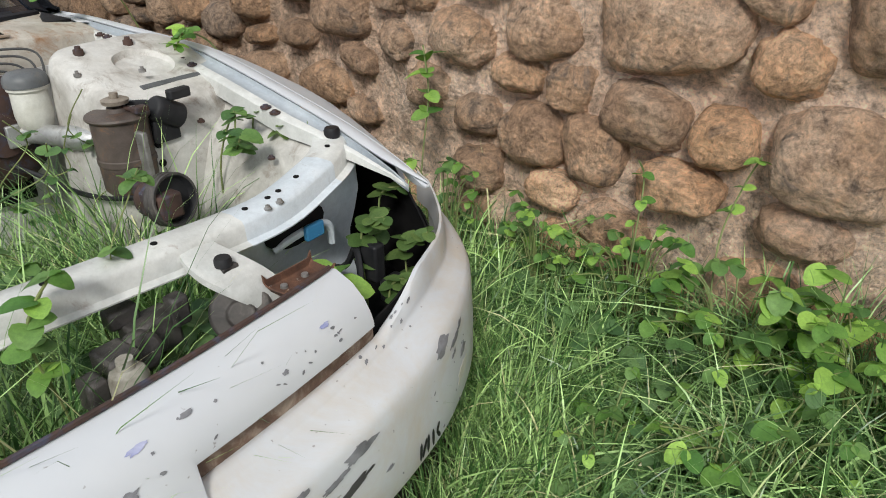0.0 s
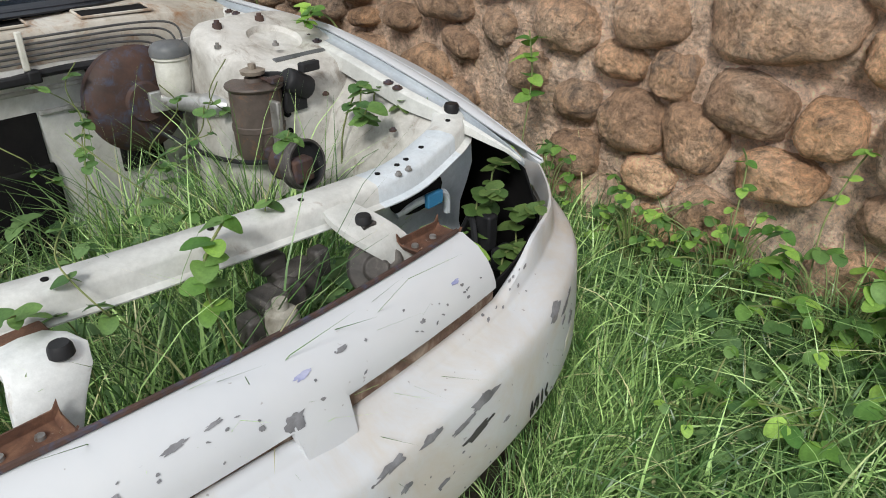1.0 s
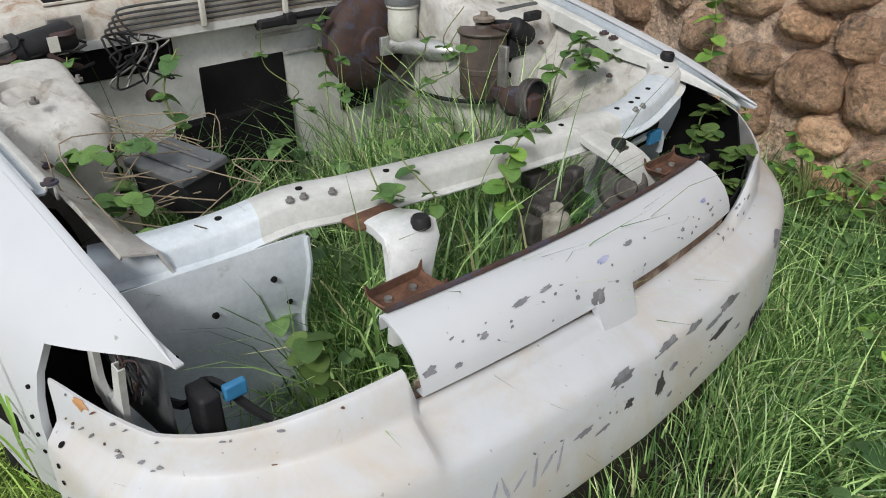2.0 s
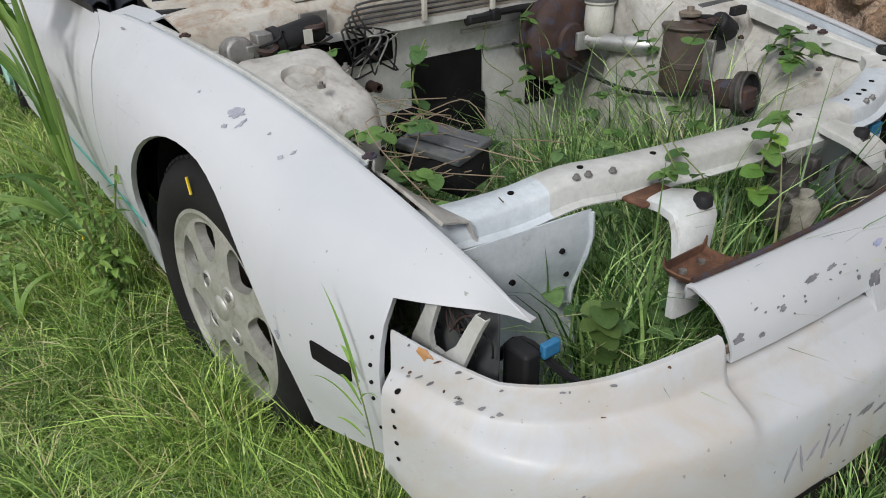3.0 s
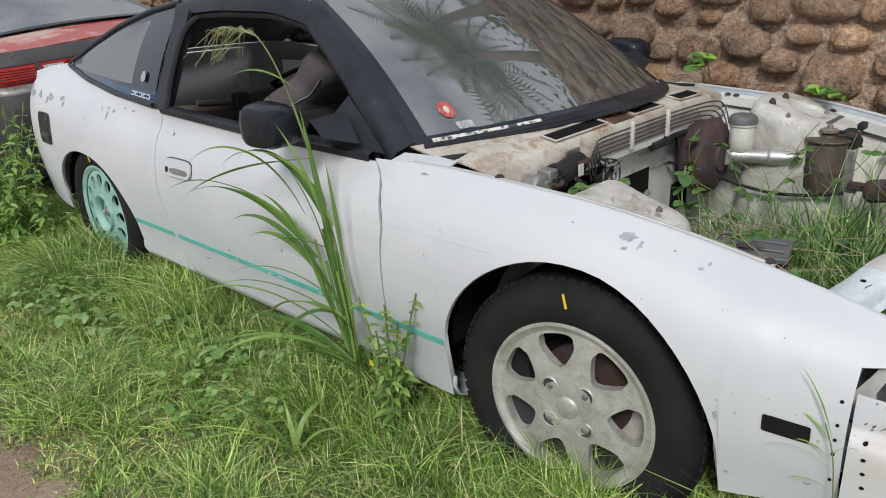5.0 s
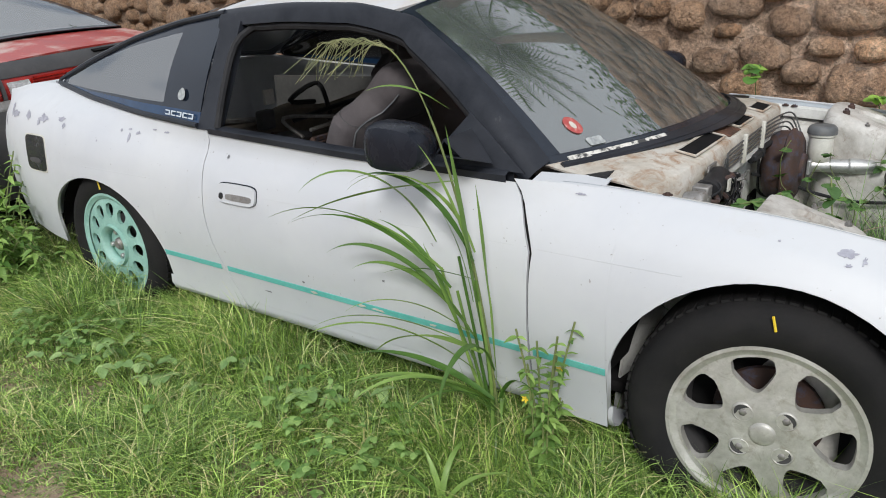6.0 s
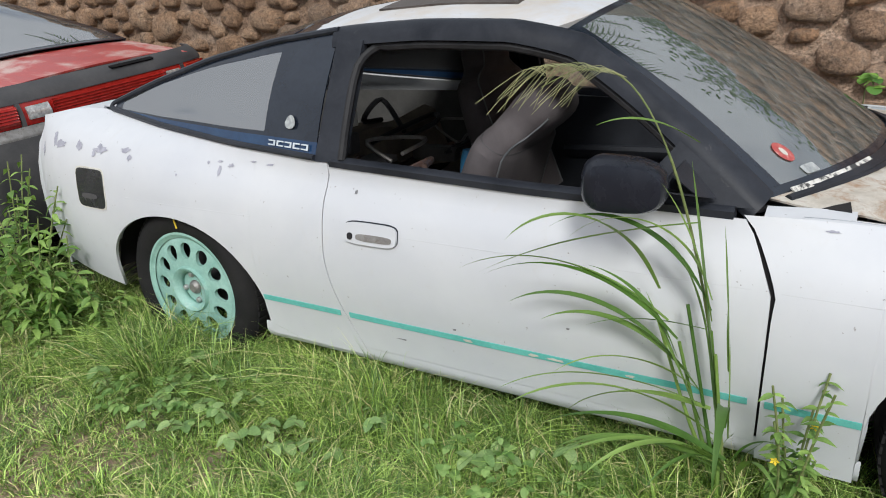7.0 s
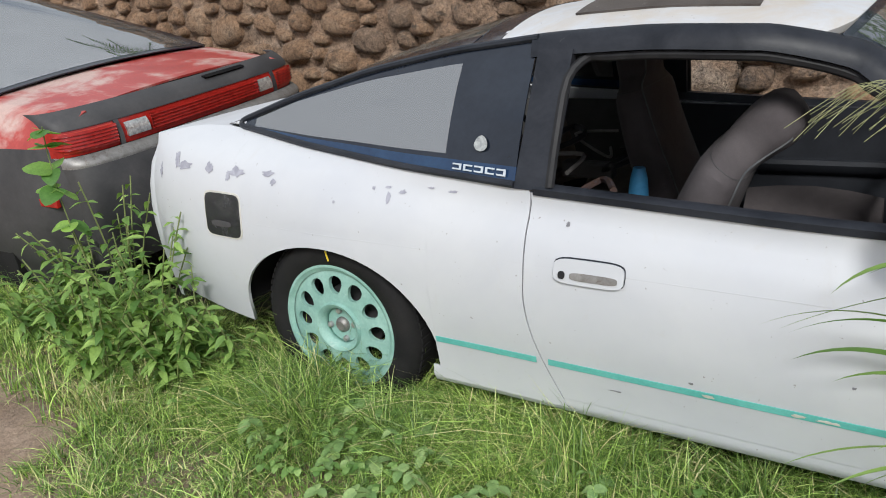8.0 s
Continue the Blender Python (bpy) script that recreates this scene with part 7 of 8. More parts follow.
# leaves
def leaf_geo(length=1.0, width=0.8, fold=0.15, droop=0.2, heart=0.15):
    """A broad leaf along +x from its stalk, folded at the midrib."""
    prof = [(0.0, 0.0), (0.04, 0.45), (0.14, 0.84), (0.32, 1.0), (0.52, 0.98), (0.72, 0.80), (0.90, 0.44), (1.0, 0.0)] if width > 0.7 else [(0.0, 0.0), (0.06, 0.42), (0.18, 0.82), (0.34, 1.0), (0.52, 0.93), (0.70, 0.68), (0.86, 0.33), (1.0, 0.0)]
    verts, faces = [], []
    for t, w in prof:
        for k in (-1, -0.5, 0, 0.5, 1):
            y = k * w * width * 0.5
            back = -heart * length * abs(k) ** 1.5 * (w if t < 0.3 else 0) * (1 - t * 2.5 if t < 0.4 else 0)
            z = fold * abs(y) - droop * t * t * length + 0.015 * length * math.sin(9 * t + 3 * k)
            verts.append((t * length + back, y, z))
    for i in range(len(prof) - 1):
        for k in range(4):
            a = i * 5 + k
            faces.append((a, a + 5, a + 6, a + 1))
    return verts, faces


def leaf_mesh(name, material, **kw):
    v, f = leaf_geo(**kw)
    me = bpy.data.meshes.new(name)
    me.from_pydata(v, [], f)
    me.materials.append(material)
    for p in me.polygons:
        p.use_smooth = True
    return me


LEAF_VINE = [leaf_mesh("leaf", VINE, width=0.95, fold=0.05 + 0.07 * k, droop=0.08 + 0.1 * k, heart=0.2) for k in range(3)]
LEAF_PALE = [leaf_mesh("leaf", leaf_mat("pale_leaf", (0.17, 0.29, 0.10), (0.34, 0.47, 0.20), island=False, rough=0.6), width=0.75, fold=0.25, droop=0.25, heart=0.05) for k in range(1)]


# vine leaves in the darkened copy, mainly for the engine bay
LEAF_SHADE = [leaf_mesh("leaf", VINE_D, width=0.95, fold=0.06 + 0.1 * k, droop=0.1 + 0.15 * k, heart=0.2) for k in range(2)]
LEAF_WEED = [leaf_mesh("leaf", leaf_mat("grey_weed_leaf", (0.09, 0.19, 0.04), (0.34, 0.50, 0.14), island=False, rough=0.6), width=0.42, fold=0.25, droop=0.3 + 0.25 * k, heart=0.0) for k in range(2)]
# darker leaf colour for plants inside the nose and lamp bay
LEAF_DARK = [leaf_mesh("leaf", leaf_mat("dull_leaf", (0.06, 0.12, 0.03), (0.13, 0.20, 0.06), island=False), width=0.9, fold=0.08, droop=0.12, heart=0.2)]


def place_leaf(parent, meshes, p, azim, pitch, size, roll=0.0):
    ob = new("leaf", meshes[rl.randrange(len(meshes))])
    ob.parent = parent
    ob.matrix_local = Matrix.Translation(p) @ Matrix.Rotation(azim, 4, "Z") @ Matrix.Rotation(pitch, 4, "Y") @ Matrix.Rotation(roll, 4, "X") @ Matrix.Diagonal((size, size, size, 1))
    return ob


rl = random.Random(77)


def vine_plant(name, label, at, count, spread, height, size, meshes=None, category="plant", group="", trifoliate=True, up=0.3):
    """Sprawling plant: thin stalks out of one root, each with three leaves at its end."""
    root = thing(name, label, category, group, at)
    meshes = meshes or LEAF_VINE
    stalks = []
    for i in range(count):
        a = rl.uniform(0, 2 * math.pi)
        r = math.sqrt(rl.random())
        tip = Vector((spread[0] * r * math.cos(a), spread[1] * r * math.sin(a), height * rl.uniform(0.45, 1.0)))
        mid = tip * 0.5 + Vector((0, 0, height * 0.25))
        stalks.append(tube_geo(spline([Vector((tip.x * 0.2, tip.y * 0.2, 0)), mid, tip], 4), 0.0018, 5))
        az = rl.uniform(0, 2 * math.pi)
        s = size * rl.uniform(0.6, 1.15)
        for k in (range(3) if trifoliate else range(1)):
            place_leaf(root, meshes, tip, az + (k - 1) * 1.75, rl.uniform(-0.2, 0.45) - up * 0.3, s, rl.uniform(-0.35, 0.35))
    for g in stalks:
        part("stem", g, STEM, root)
    return root


for x, y, c, sx, sy, h, sz in ((1.25, 1.08, 22, 0.22, 0.13, 0.36, 0.055), (1.52, 1.05, 26, 0.22, 0.16, 0.38, 0.066), (0.98, 1.16, 18, 0.2, 0.10, 0.34, 0.042), (0.72, 1.18, 15, 0.18, 0.1, 0.33, 0.038), (1.38, 0.82, 14, 0.22, 0.16, 0.30, 0.050), (1.85, 0.88, 16, 0.25, 0.2, 0.35, 0.06), (0.42, 1.16, 10, 0.14, 0.1, 0.40, 0.042), (1.12, 0.72, 7, 0.2, 0.15, 0.26, 0.04)):
    vine_plant("bean_vine", "bright green vine with heart-shaped leaves at the wall's foot", (x, y, ground_z(x, y)), int(c * 1.7), (sx, sy), h, sz * 0.8, LEAF_VINE + LEAF_SHADE if x < 1.5 else LEAF_VINE, group="vines at the wall", up=-0.6)


def climbing(name, label, pts, leaf_at, size, meshes=None, r=0.0022):
    root = thing(name, label, "plant", "", pts[0])
    o = Vector(pts[0])
    line = spline([Vector(p) - o for p in pts], 6)
    part("stem", tube_geo(line, r, 5), STEM, root)
    for f in leaf_at:
        p = line[int(f * (len(line) - 1))]
        az = rl.uniform(0, 6.28)
        for k in range(3):
            place_leaf(root, meshes or LEAF_VINE, p, az + (k - 1) * 1.5, rl.uniform(-0.3, 0.5), size * rl.uniform(0.7, 1.15), rl.uniform(-0.4, 0.4))
    return root


climbing("vine_sprig", "thin vine sprig climbing the wall", [(0.36, 1.10, 0.15), (0.35, 1.16, 0.42), (0.33, 1.22, 0.58), (0.30, 1.24, 0.70), (0.33, 1.22, 0.60)], (0.45, 0.52, 0.6, 0.7), 0.055)
climbing("vine_sprig", "thin vine sprig climbing the wall", [(1.18, 1.12, 0.2), (1.16, 1.18, 0.38), (1.18, 1.22, 0.50), (1.21, 1.2, 0.58)], (0.5, 0.7, 0.95), 0.03)
climbing("vine_sprig", "thin vine sprig climbing the wall", [(0.98, 1.12, 0.2), (0.97, 1.18, 0.36), (0.96, 1.22, 0.47), (0.95, 1.2, 0.52)], (0.5, 0.75), 0.03)
climbing("vine_sprig", "vine leaning over the fender edge", [(-0.05, 0.95, 0.3), (0.0, 0.82, 0.70), (-0.02, 0.74, 0.79), (0.05, 0.68, 0.80), (0.10, 0.62, 0.78)], (0.5, 0.6, 0.68, 0.76, 0.86, 0.95), 0.036)
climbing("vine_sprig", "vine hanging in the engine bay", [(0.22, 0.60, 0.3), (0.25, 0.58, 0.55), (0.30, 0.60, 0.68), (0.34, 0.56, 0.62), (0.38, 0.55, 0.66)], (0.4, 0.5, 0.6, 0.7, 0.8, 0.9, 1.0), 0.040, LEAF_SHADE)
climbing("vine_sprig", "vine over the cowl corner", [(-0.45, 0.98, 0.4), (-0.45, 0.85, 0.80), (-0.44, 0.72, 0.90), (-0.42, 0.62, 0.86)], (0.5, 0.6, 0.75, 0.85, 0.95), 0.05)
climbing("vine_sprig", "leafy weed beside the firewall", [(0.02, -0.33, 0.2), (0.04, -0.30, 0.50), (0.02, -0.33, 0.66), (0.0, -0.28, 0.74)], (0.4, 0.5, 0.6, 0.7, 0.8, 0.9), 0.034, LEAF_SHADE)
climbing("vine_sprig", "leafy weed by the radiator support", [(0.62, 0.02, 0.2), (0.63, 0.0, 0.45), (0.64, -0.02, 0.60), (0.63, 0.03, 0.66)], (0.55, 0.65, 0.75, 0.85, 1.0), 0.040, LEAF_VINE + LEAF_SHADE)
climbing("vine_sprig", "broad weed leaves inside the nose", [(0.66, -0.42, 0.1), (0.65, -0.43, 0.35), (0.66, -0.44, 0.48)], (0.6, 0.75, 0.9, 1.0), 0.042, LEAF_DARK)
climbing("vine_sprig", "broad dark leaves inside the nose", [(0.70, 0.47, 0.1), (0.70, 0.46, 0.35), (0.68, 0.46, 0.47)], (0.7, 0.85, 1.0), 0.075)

for k in range(12):
    x0, y0 = rl.uniform(-0.1, 0.66), rl.uniform(-0.4, 0.5)
    p = [(x0, y0, 0.35)]
    for q in range(5):
        p.append((p[-1][0] + rl.uniform(-0.07, 0.07), p[-1][1] + rl.uniform(-0.08, 0.08), 0.48 + 0.06 * q + rl.uniform(-0.02, 0.03)))
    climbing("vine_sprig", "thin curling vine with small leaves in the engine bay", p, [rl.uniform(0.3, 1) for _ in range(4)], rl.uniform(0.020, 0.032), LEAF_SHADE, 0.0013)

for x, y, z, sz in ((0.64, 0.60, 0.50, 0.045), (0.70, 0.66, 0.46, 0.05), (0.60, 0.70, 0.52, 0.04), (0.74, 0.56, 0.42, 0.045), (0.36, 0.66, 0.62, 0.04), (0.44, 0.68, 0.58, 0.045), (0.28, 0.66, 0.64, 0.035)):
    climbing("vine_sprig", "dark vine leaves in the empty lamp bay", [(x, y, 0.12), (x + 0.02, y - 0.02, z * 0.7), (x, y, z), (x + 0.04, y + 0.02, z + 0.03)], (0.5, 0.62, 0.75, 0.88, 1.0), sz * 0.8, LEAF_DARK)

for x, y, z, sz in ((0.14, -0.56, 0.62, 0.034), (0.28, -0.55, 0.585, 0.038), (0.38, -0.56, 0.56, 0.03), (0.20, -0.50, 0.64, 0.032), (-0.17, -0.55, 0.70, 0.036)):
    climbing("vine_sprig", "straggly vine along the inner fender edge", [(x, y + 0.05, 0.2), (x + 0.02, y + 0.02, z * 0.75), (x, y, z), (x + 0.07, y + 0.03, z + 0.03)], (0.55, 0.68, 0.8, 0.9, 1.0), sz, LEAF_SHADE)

# tall cane grass by the door
def cane_blade(start, az, rise, bend, length, width, kink=0.0, n=18):
    """A long folded blade: leaves at the angle rise and bows over by bend, in degrees; kink breaks it downwards half way."""
    p, verts, faces = Vector(start), [], []
    a = radians(az)
    out, across = Vector((math.cos(a), math.sin(a), 0)), Vector((-math.sin(a), math.cos(a), 0))
    for i in range(n + 1):
        t = i / n
        e = radians(rise - bend * t ** 1.5 - kink * (t > 0.5))
        d = out * math.cos(e) + Vector((0, 0, math.sin(e)))
        nrm = (Vector((0, 0, 1)) * math.cos(e) - out * math.sin(e))
        w = width * (0.45 + 2.2 * t if t < 0.25 else max(0.0, 1 - ((t - 0.25) / 0.75) ** 1.8)) * 0.5
        twist = 0.5 * math.sin(3 * t + az)
        sd_ = across * math.cos(twist) + nrm * math.sin(twist)
        verts += [p - sd_ * w + nrm * w * 0.35, p.copy(), p + sd_ * w + nrm * w * 0.35]
        if i:
            b = (i - 1) * 3
            faces += [(b, b + 3, b + 4, b + 1), (b + 1, b + 4, b + 5, b + 2)]
        p = p + d * (length / n)
    return verts, faces


def cane_plant():
    root = thing("cane_grass", "tall cane grass with long arching blades beside the door", "plant", "", (-0.60, -0.90, ground_z(-0.60, -0.90)))
    rc = random.Random(21)
    culm = [(0.0, 0, 0), (-0.03, 0.0, 0.3), (-0.09, 0.0, 0.62), (-0.17, -0.01, 0.90), (-0.26, -0.02, 1.06), (-0.36, -0.02, 1.09), (-0.46, -0.02, 1.05)]
    part("stalk", tube_geo(spline(culm, 5), [0.0040] * 10 + [0.0032] * 6 + [0.0020] * 6 + [0.0012] * 9, 7), STEM, root)
    for k in range(5):
        top = Vector((-0.05 - 0.035 * k + 0.02 * (k % 2), 0.01 * (k - 2), 0.48 + 0.05 * (k % 3)))
        part("stalk", tube_geo(spline([(0.012 * (k - 2), 0.010 * (k - 2), 0), top * 0.5, top], 4), [0.0048] * 5 + [0.0040] * 4, 7), CANE, root)
    # seed head: fine drooping threads
    heads = []
    for k in range(30):
        t = k / 29
        s0 = Vector((-0.27 - 0.18 * t, -0.02, 1.075 + 0.012 * math.sin(math.pi * t)))
        heads.append(tube_geo(spline([s0, s0 + Vector((-0.05, rc.uniform(-0.03, 0.03), 0.012)), s0 + Vector((-0.12 - 0.04 * rc.random(), rc.uniform(-0.05, 0.05), -0.05 - 0.04 * rc.random()))], 4), 0.0007, 4))
    part("seed_head", joined(*heads), mat("straw", [(0.3, (0.20, 0.23, 0.10)), (0.7, (0.38, 0.38, 0.20))], 0.8), root, "straw-coloured seed head")
    # height on the stalk, rise, bend, length and width of each blade
    side = [(0.35, 64, 118, 0.44, 0.024), (0.28, 40, 70, 0.52, 0.020), (0.24, 48, 80, 0.50, 0.018), (0.15, 46, 85, 0.50, 0.021), (0.10, 52, 92, 0.46, 0.020), (0.12, 38, 78, 0.36, 0.018), (0.09, 20, 58, 0.50, 0.017), (0.07, 12, 70, 0.38, 0.024), (0.20, 66, 60, 0.30, 0.014), (0.02, 40, 78, 0.52, 0.021), (-0.04, 34, 74, 0.48, 0.020), (-0.09, 26, 70, 0.44, 0.022)]
    main = [(0.52, -8, 22, 0.50, 0.017), (0.32, 62, 105, 0.46, 0.017), (0.34, 70, 120, 0.42, 0.016), (0.69, 32, 60, 0.22, 0.011), (0.27, 8, 34, 0.27, 0.015), (0.30, 78, 25, 0.34, 0.013), (0.22, 80, 30, 0.30, 0.013)]
    for way, (z0, rise, bend, length, width) in [(-0.46, b) for b in side] + [(-0.13, b) for b in main]:
        part("leaf", cane_blade((-0.03 + way * z0 + rc.uniform(-0.01, 0.01), rc.uniform(-0.03, 0.0), z0 + 0.26), rc.uniform(184, 212), rise, bend, length, width), CANE, root)
    # upright blades wrapped round the stalks
    for x0, z0, rise, length, width in ((-0.02, 0.10, 97, 0.58, 0.026), (0.0, 0.20, 94, 0.34, 0.018), (-0.05, 0.06, 112, 0.34, 0.022), (0.012, 0.03, 92, 0.26, 0.014)):
        part("leaf", cane_blade((x0 - 0.02, -0.012, z0 + 0.24), 8, rise, -5, length, width), CANE, root)
    # low blades hanging over the lawn
    for az, z0, rise, bend, length, width in ((275, 0.13, 62, 165, 0.40, 0.026), (228, 0.05, 40, 85, 0.40, 0.019), (215, 0.03, 34, 62, 0.42, 0.020), (205, 0.04, 28, 70, 0.40, 0.018), (240, 0.02, 50, 100, 0.30, 0.016), (300, 0.03, 60, 90, 0.24, 0.016), (330, 0.05, 66, 105, 0.26, 0.012)):
        part("leaf", cane_blade((rc.uniform(-0.04, 0.02), rc.uniform(-0.04, 0.0), z0 + 0.16), az, rise, bend, length, width), CANE, root)


cane_plant()
sprout = thing("grass_sprout", "two broad grass blades rising from the lawn", "plant", "", (-0.64, -1.125, ground_z(-0.64, -1.125)))
for az_, rise_, bend_, ln_ in ((20, 60, 80, 0.26), (160, 78, 50, 0.17), (95, 84, 160, 0.25), (200, 50, 70, 0.30)):
    part("leaf", cane_blade((0, 0, 0), az_, rise_, bend_, ln_, 0.016), CANE, sprout)
# grass growing out of the seam between fender and bumper
seam_grass = thing("seam_grass", "thin grass growing out of the fender seam", "plant", "", (0.555, -0.785, 0.31))
part("stalk", tube_geo(spline([(0, 0, -0.02), (-0.01, -0.008, 0.09), (-0.03, -0.012, 0.16)], 5), 0.0012, 5), STEM, seam_grass)
for z_, az_, rise_, bend_, ln_ in ((0.13, 185, 72, 25, 0.15), (0.12, 172, 50, 95, 0.12), (0.07, 195, 40, 90, 0.13), (0.09, 178, 35, 110, 0.10), (0.03, 190, 20, 60, 0.07), (0.10, 10, 60, 80, 0.05)):
    part("leaf", cane_blade((-0.012 - 0.08 * max(z_ - 0.08, 0), -0.010, z_), az_, rise_, bend_, ln_, 0.0045), VINE, seam_grass)


def bushy(name, label, at, height, stems, leaf_size, meshes, spread=0.25, flowers=0, category="weed", group="", leaves=16):
    root = thing(name, label, category, group, at)
    st = []
    for i in range(stems):
        a = rl.uniform(0, 6.28)
        h = height * rl.uniform(0.55, 1.0)
        r = spread * rl.uniform(0.2, 1.0)
        tip = Vector((r * math.cos(a), r * math.sin(a), h))
        line = spline([Vector((0.02 * math.cos(a), 0.02 * math.sin(a), 0)), tip * 0.45 + Vector((0, 0, 0.12 * h)), tip], 6)
        st.append(tube_geo(line, 0.0028, 5))
        for k in range(leaves):
            f = 0.2 + 0.8 * k / leaves
            p = line[int(f * (len(line) - 1))]
            place_leaf(root, meshes, p, k * 2.4 + rl.uniform(-0.4, 0.4), rl.uniform(-0.5, 0.4), leaf_size * rl.uniform(0.6, 1.2) * (1.15 - 0.5 * f), rl.uniform(-0.4, 0.4))
        if i < flowers:
            for j in range(1):
                petals = []
                c = tip * 0.72 + Vector((0, -0.03, 0.02))
                for q in range(5):
                    aa = q * 1.2566
                    petals.append(([c, c + Vector((0.007 * math.cos(aa - 0.5), -0.004, 0.007 * math.sin(aa - 0.5))), c + Vector((0.011 * math.cos(aa), -0.006, 0.011 * math.sin(aa))), c + Vector((0.007 * math.cos(aa + 0.5), -0.004, 0.007 * math.sin(aa + 0.5)))], [(0, 1, 2, 3)]))
                part("flower", joined(*petals), FLOWER, root, "small yellow flower")
    for g in st:
        part("stem", g, STEM, root)
    return root


bushy("flowering_weed", "leafy weed with small yellow flowers behind the front wheel", (-0.475, -0.915, ground_z(-0.475, -0.915)), 0.47, 11, 0.046, LEAF_WEED, 0.085, 2, leaves=22)
for x, y, h, n, sp in ((-3.20, -0.95, 0.62, 9, 0.22), (-3.02, -0.93, 0.46, 8, 0.2), (-3.42, -0.88, 0.72, 8, 0.26), (-3.75, -0.80, 0.55, 7, 0.3), (-2.86, -0.90, 0.34, 5, 0.13), (-3.30, -1.12, 0.42, 7, 0.2), (-3.55, -1.02, 0.5, 8, 0.25), (-3.05, -1.05, 0.36, 7, 0.2), (-3.9, -1.0, 0.4, 7, 0.3)):
    bushy("tall_weed", "bushy green weed growing round the rear bumper", (x, y, ground_z(x, y)), h, n, 0.082, LEAF_WEED, sp, group="weeds at the tail", leaves=18)
climbing("vine_sprig", "broad-leaved vine standing by the red car", [(-3.45, -0.95, 0.2), (-3.50, -1.0, 0.6), (-3.56, -0.98, 0.82), (-3.52, -1.0, 0.95)], (0.35, 0.5, 0.65, 0.8, 0.95), 0.085)
for x, y, n in ((-2.065, -1.10, 5), (-1.88, -1.18, 5), (-2.25, -1.12, 4), (-1.68, -1.12, 4), (-2.45, -1.2, 3), (-1.15, -0.98, 4), (-0.98, -0.95, 3), (-2.15, -1.28, 3), (-1.98, -1.02, 5), (-2.3, -1.0, 4), (-1.6, -1.0, 4), (-1.78, -1.25, 3)):
    vine_plant("creeping_weed", "low pale-leaved creeping weed on the lawn", (x, y, ground_z(x, y)), n, (0.11, 0.07), 0.125, 0.046, LEAF_PALE, "weed", "creeping weeds", up=0.1)

# dry twigs tangled by the fuse box
for k in range(16):
    c = Vector((rl.uniform(0.10, 0.42), rl.uniform(-0.56, -0.34), rl.uniform(0.56, 0.66)))
    q = [c + Vector((rl.uniform(-0.10, 0.10), rl.uniform(-0.10, 0.10), rl.uniform(-0.06, 0.06))) for _ in range(4)]
    tw = thing("dry_twig", "thin dry brown twig lying in the engine bay", "twig", "dry twigs", c)
    part("stem", tube_geo(spline([p - c for p in q], 5), 0.0011, 5), mat("dry_twig_bark", [(0.3, (0.16, 0.12, 0.08)), (0.7, (0.36, 0.29, 0.20))], 0.9) if k == 0 else bpy.data.materials["dry_twig_bark"], tw)


# palms beyond the wall, seen in the glass
def palm(x, y, h, count):
    root = thing("palm_tree", "palm tree standing beyond the stone wall", "tree", "palms", (x, y, 0))
    part("trunk", tube_geo(spline([(0, 0, -0.1), (0.1, 0, h * 0.5), (0.05, 0, h)], 6), [0.16 - 0.006 * i for i in range(13)], 12), mat("palm_bark", [(0.3, (0.10, 0.08, 0.06)), (0.7, (0.22, 0.18, 0.14))], 0.9, scale=4) if "palm_bark" not in bpy.data.materials else bpy.data.materials["palm_bark"], root)
    for i in range(count):
        a = 2.4 * i
        up = rl.uniform(-0.2, 1.0)
        length = rl.uniform(1.5, 2.1)
        verts, faces = [], []
        line = spline([(0.05, 0, h), (0.05 + math.cos(a) * length * 0.5, math.sin(a) * length * 0.5, h + up * 0.75), (0.05 + math.cos(a) * length, math.sin(a) * length, h + up * 0.75 - 0.7)], 12)
        rachis = tube_geo(line, 0.014, 5)
        for j, p in enumerate(line[3:]):
            f = (j + 3) / len(line)
            for sd in (-1, 1):
                d = Vector((-math.sin(a) * sd + math.cos(a) * 0.6, math.cos(a) * sd + math.sin(a) * 0.6, -0.45)).normalized()
                ln = 0.55 * math.sin(math.pi * min(f + 0.12, 1)) + 0.08
                w = Vector((math.cos(a), math.sin(a), 0)) * 0.022
                n = len(verts)
                verts += [p - w, p + w, p + d * ln]
                faces.append((n, n + 1, n + 2))
        part("frond", joined(rachis, (verts, faces)), DARKLEAF, root)


palm(-1.0, 2.75, 6.3, 22)
palm(-2.1, 3.1, 7.2, 20)
palm(-3.6, 4.6, 5.2, 16)
palm(-9.5, 6.4, 6.4, 14)


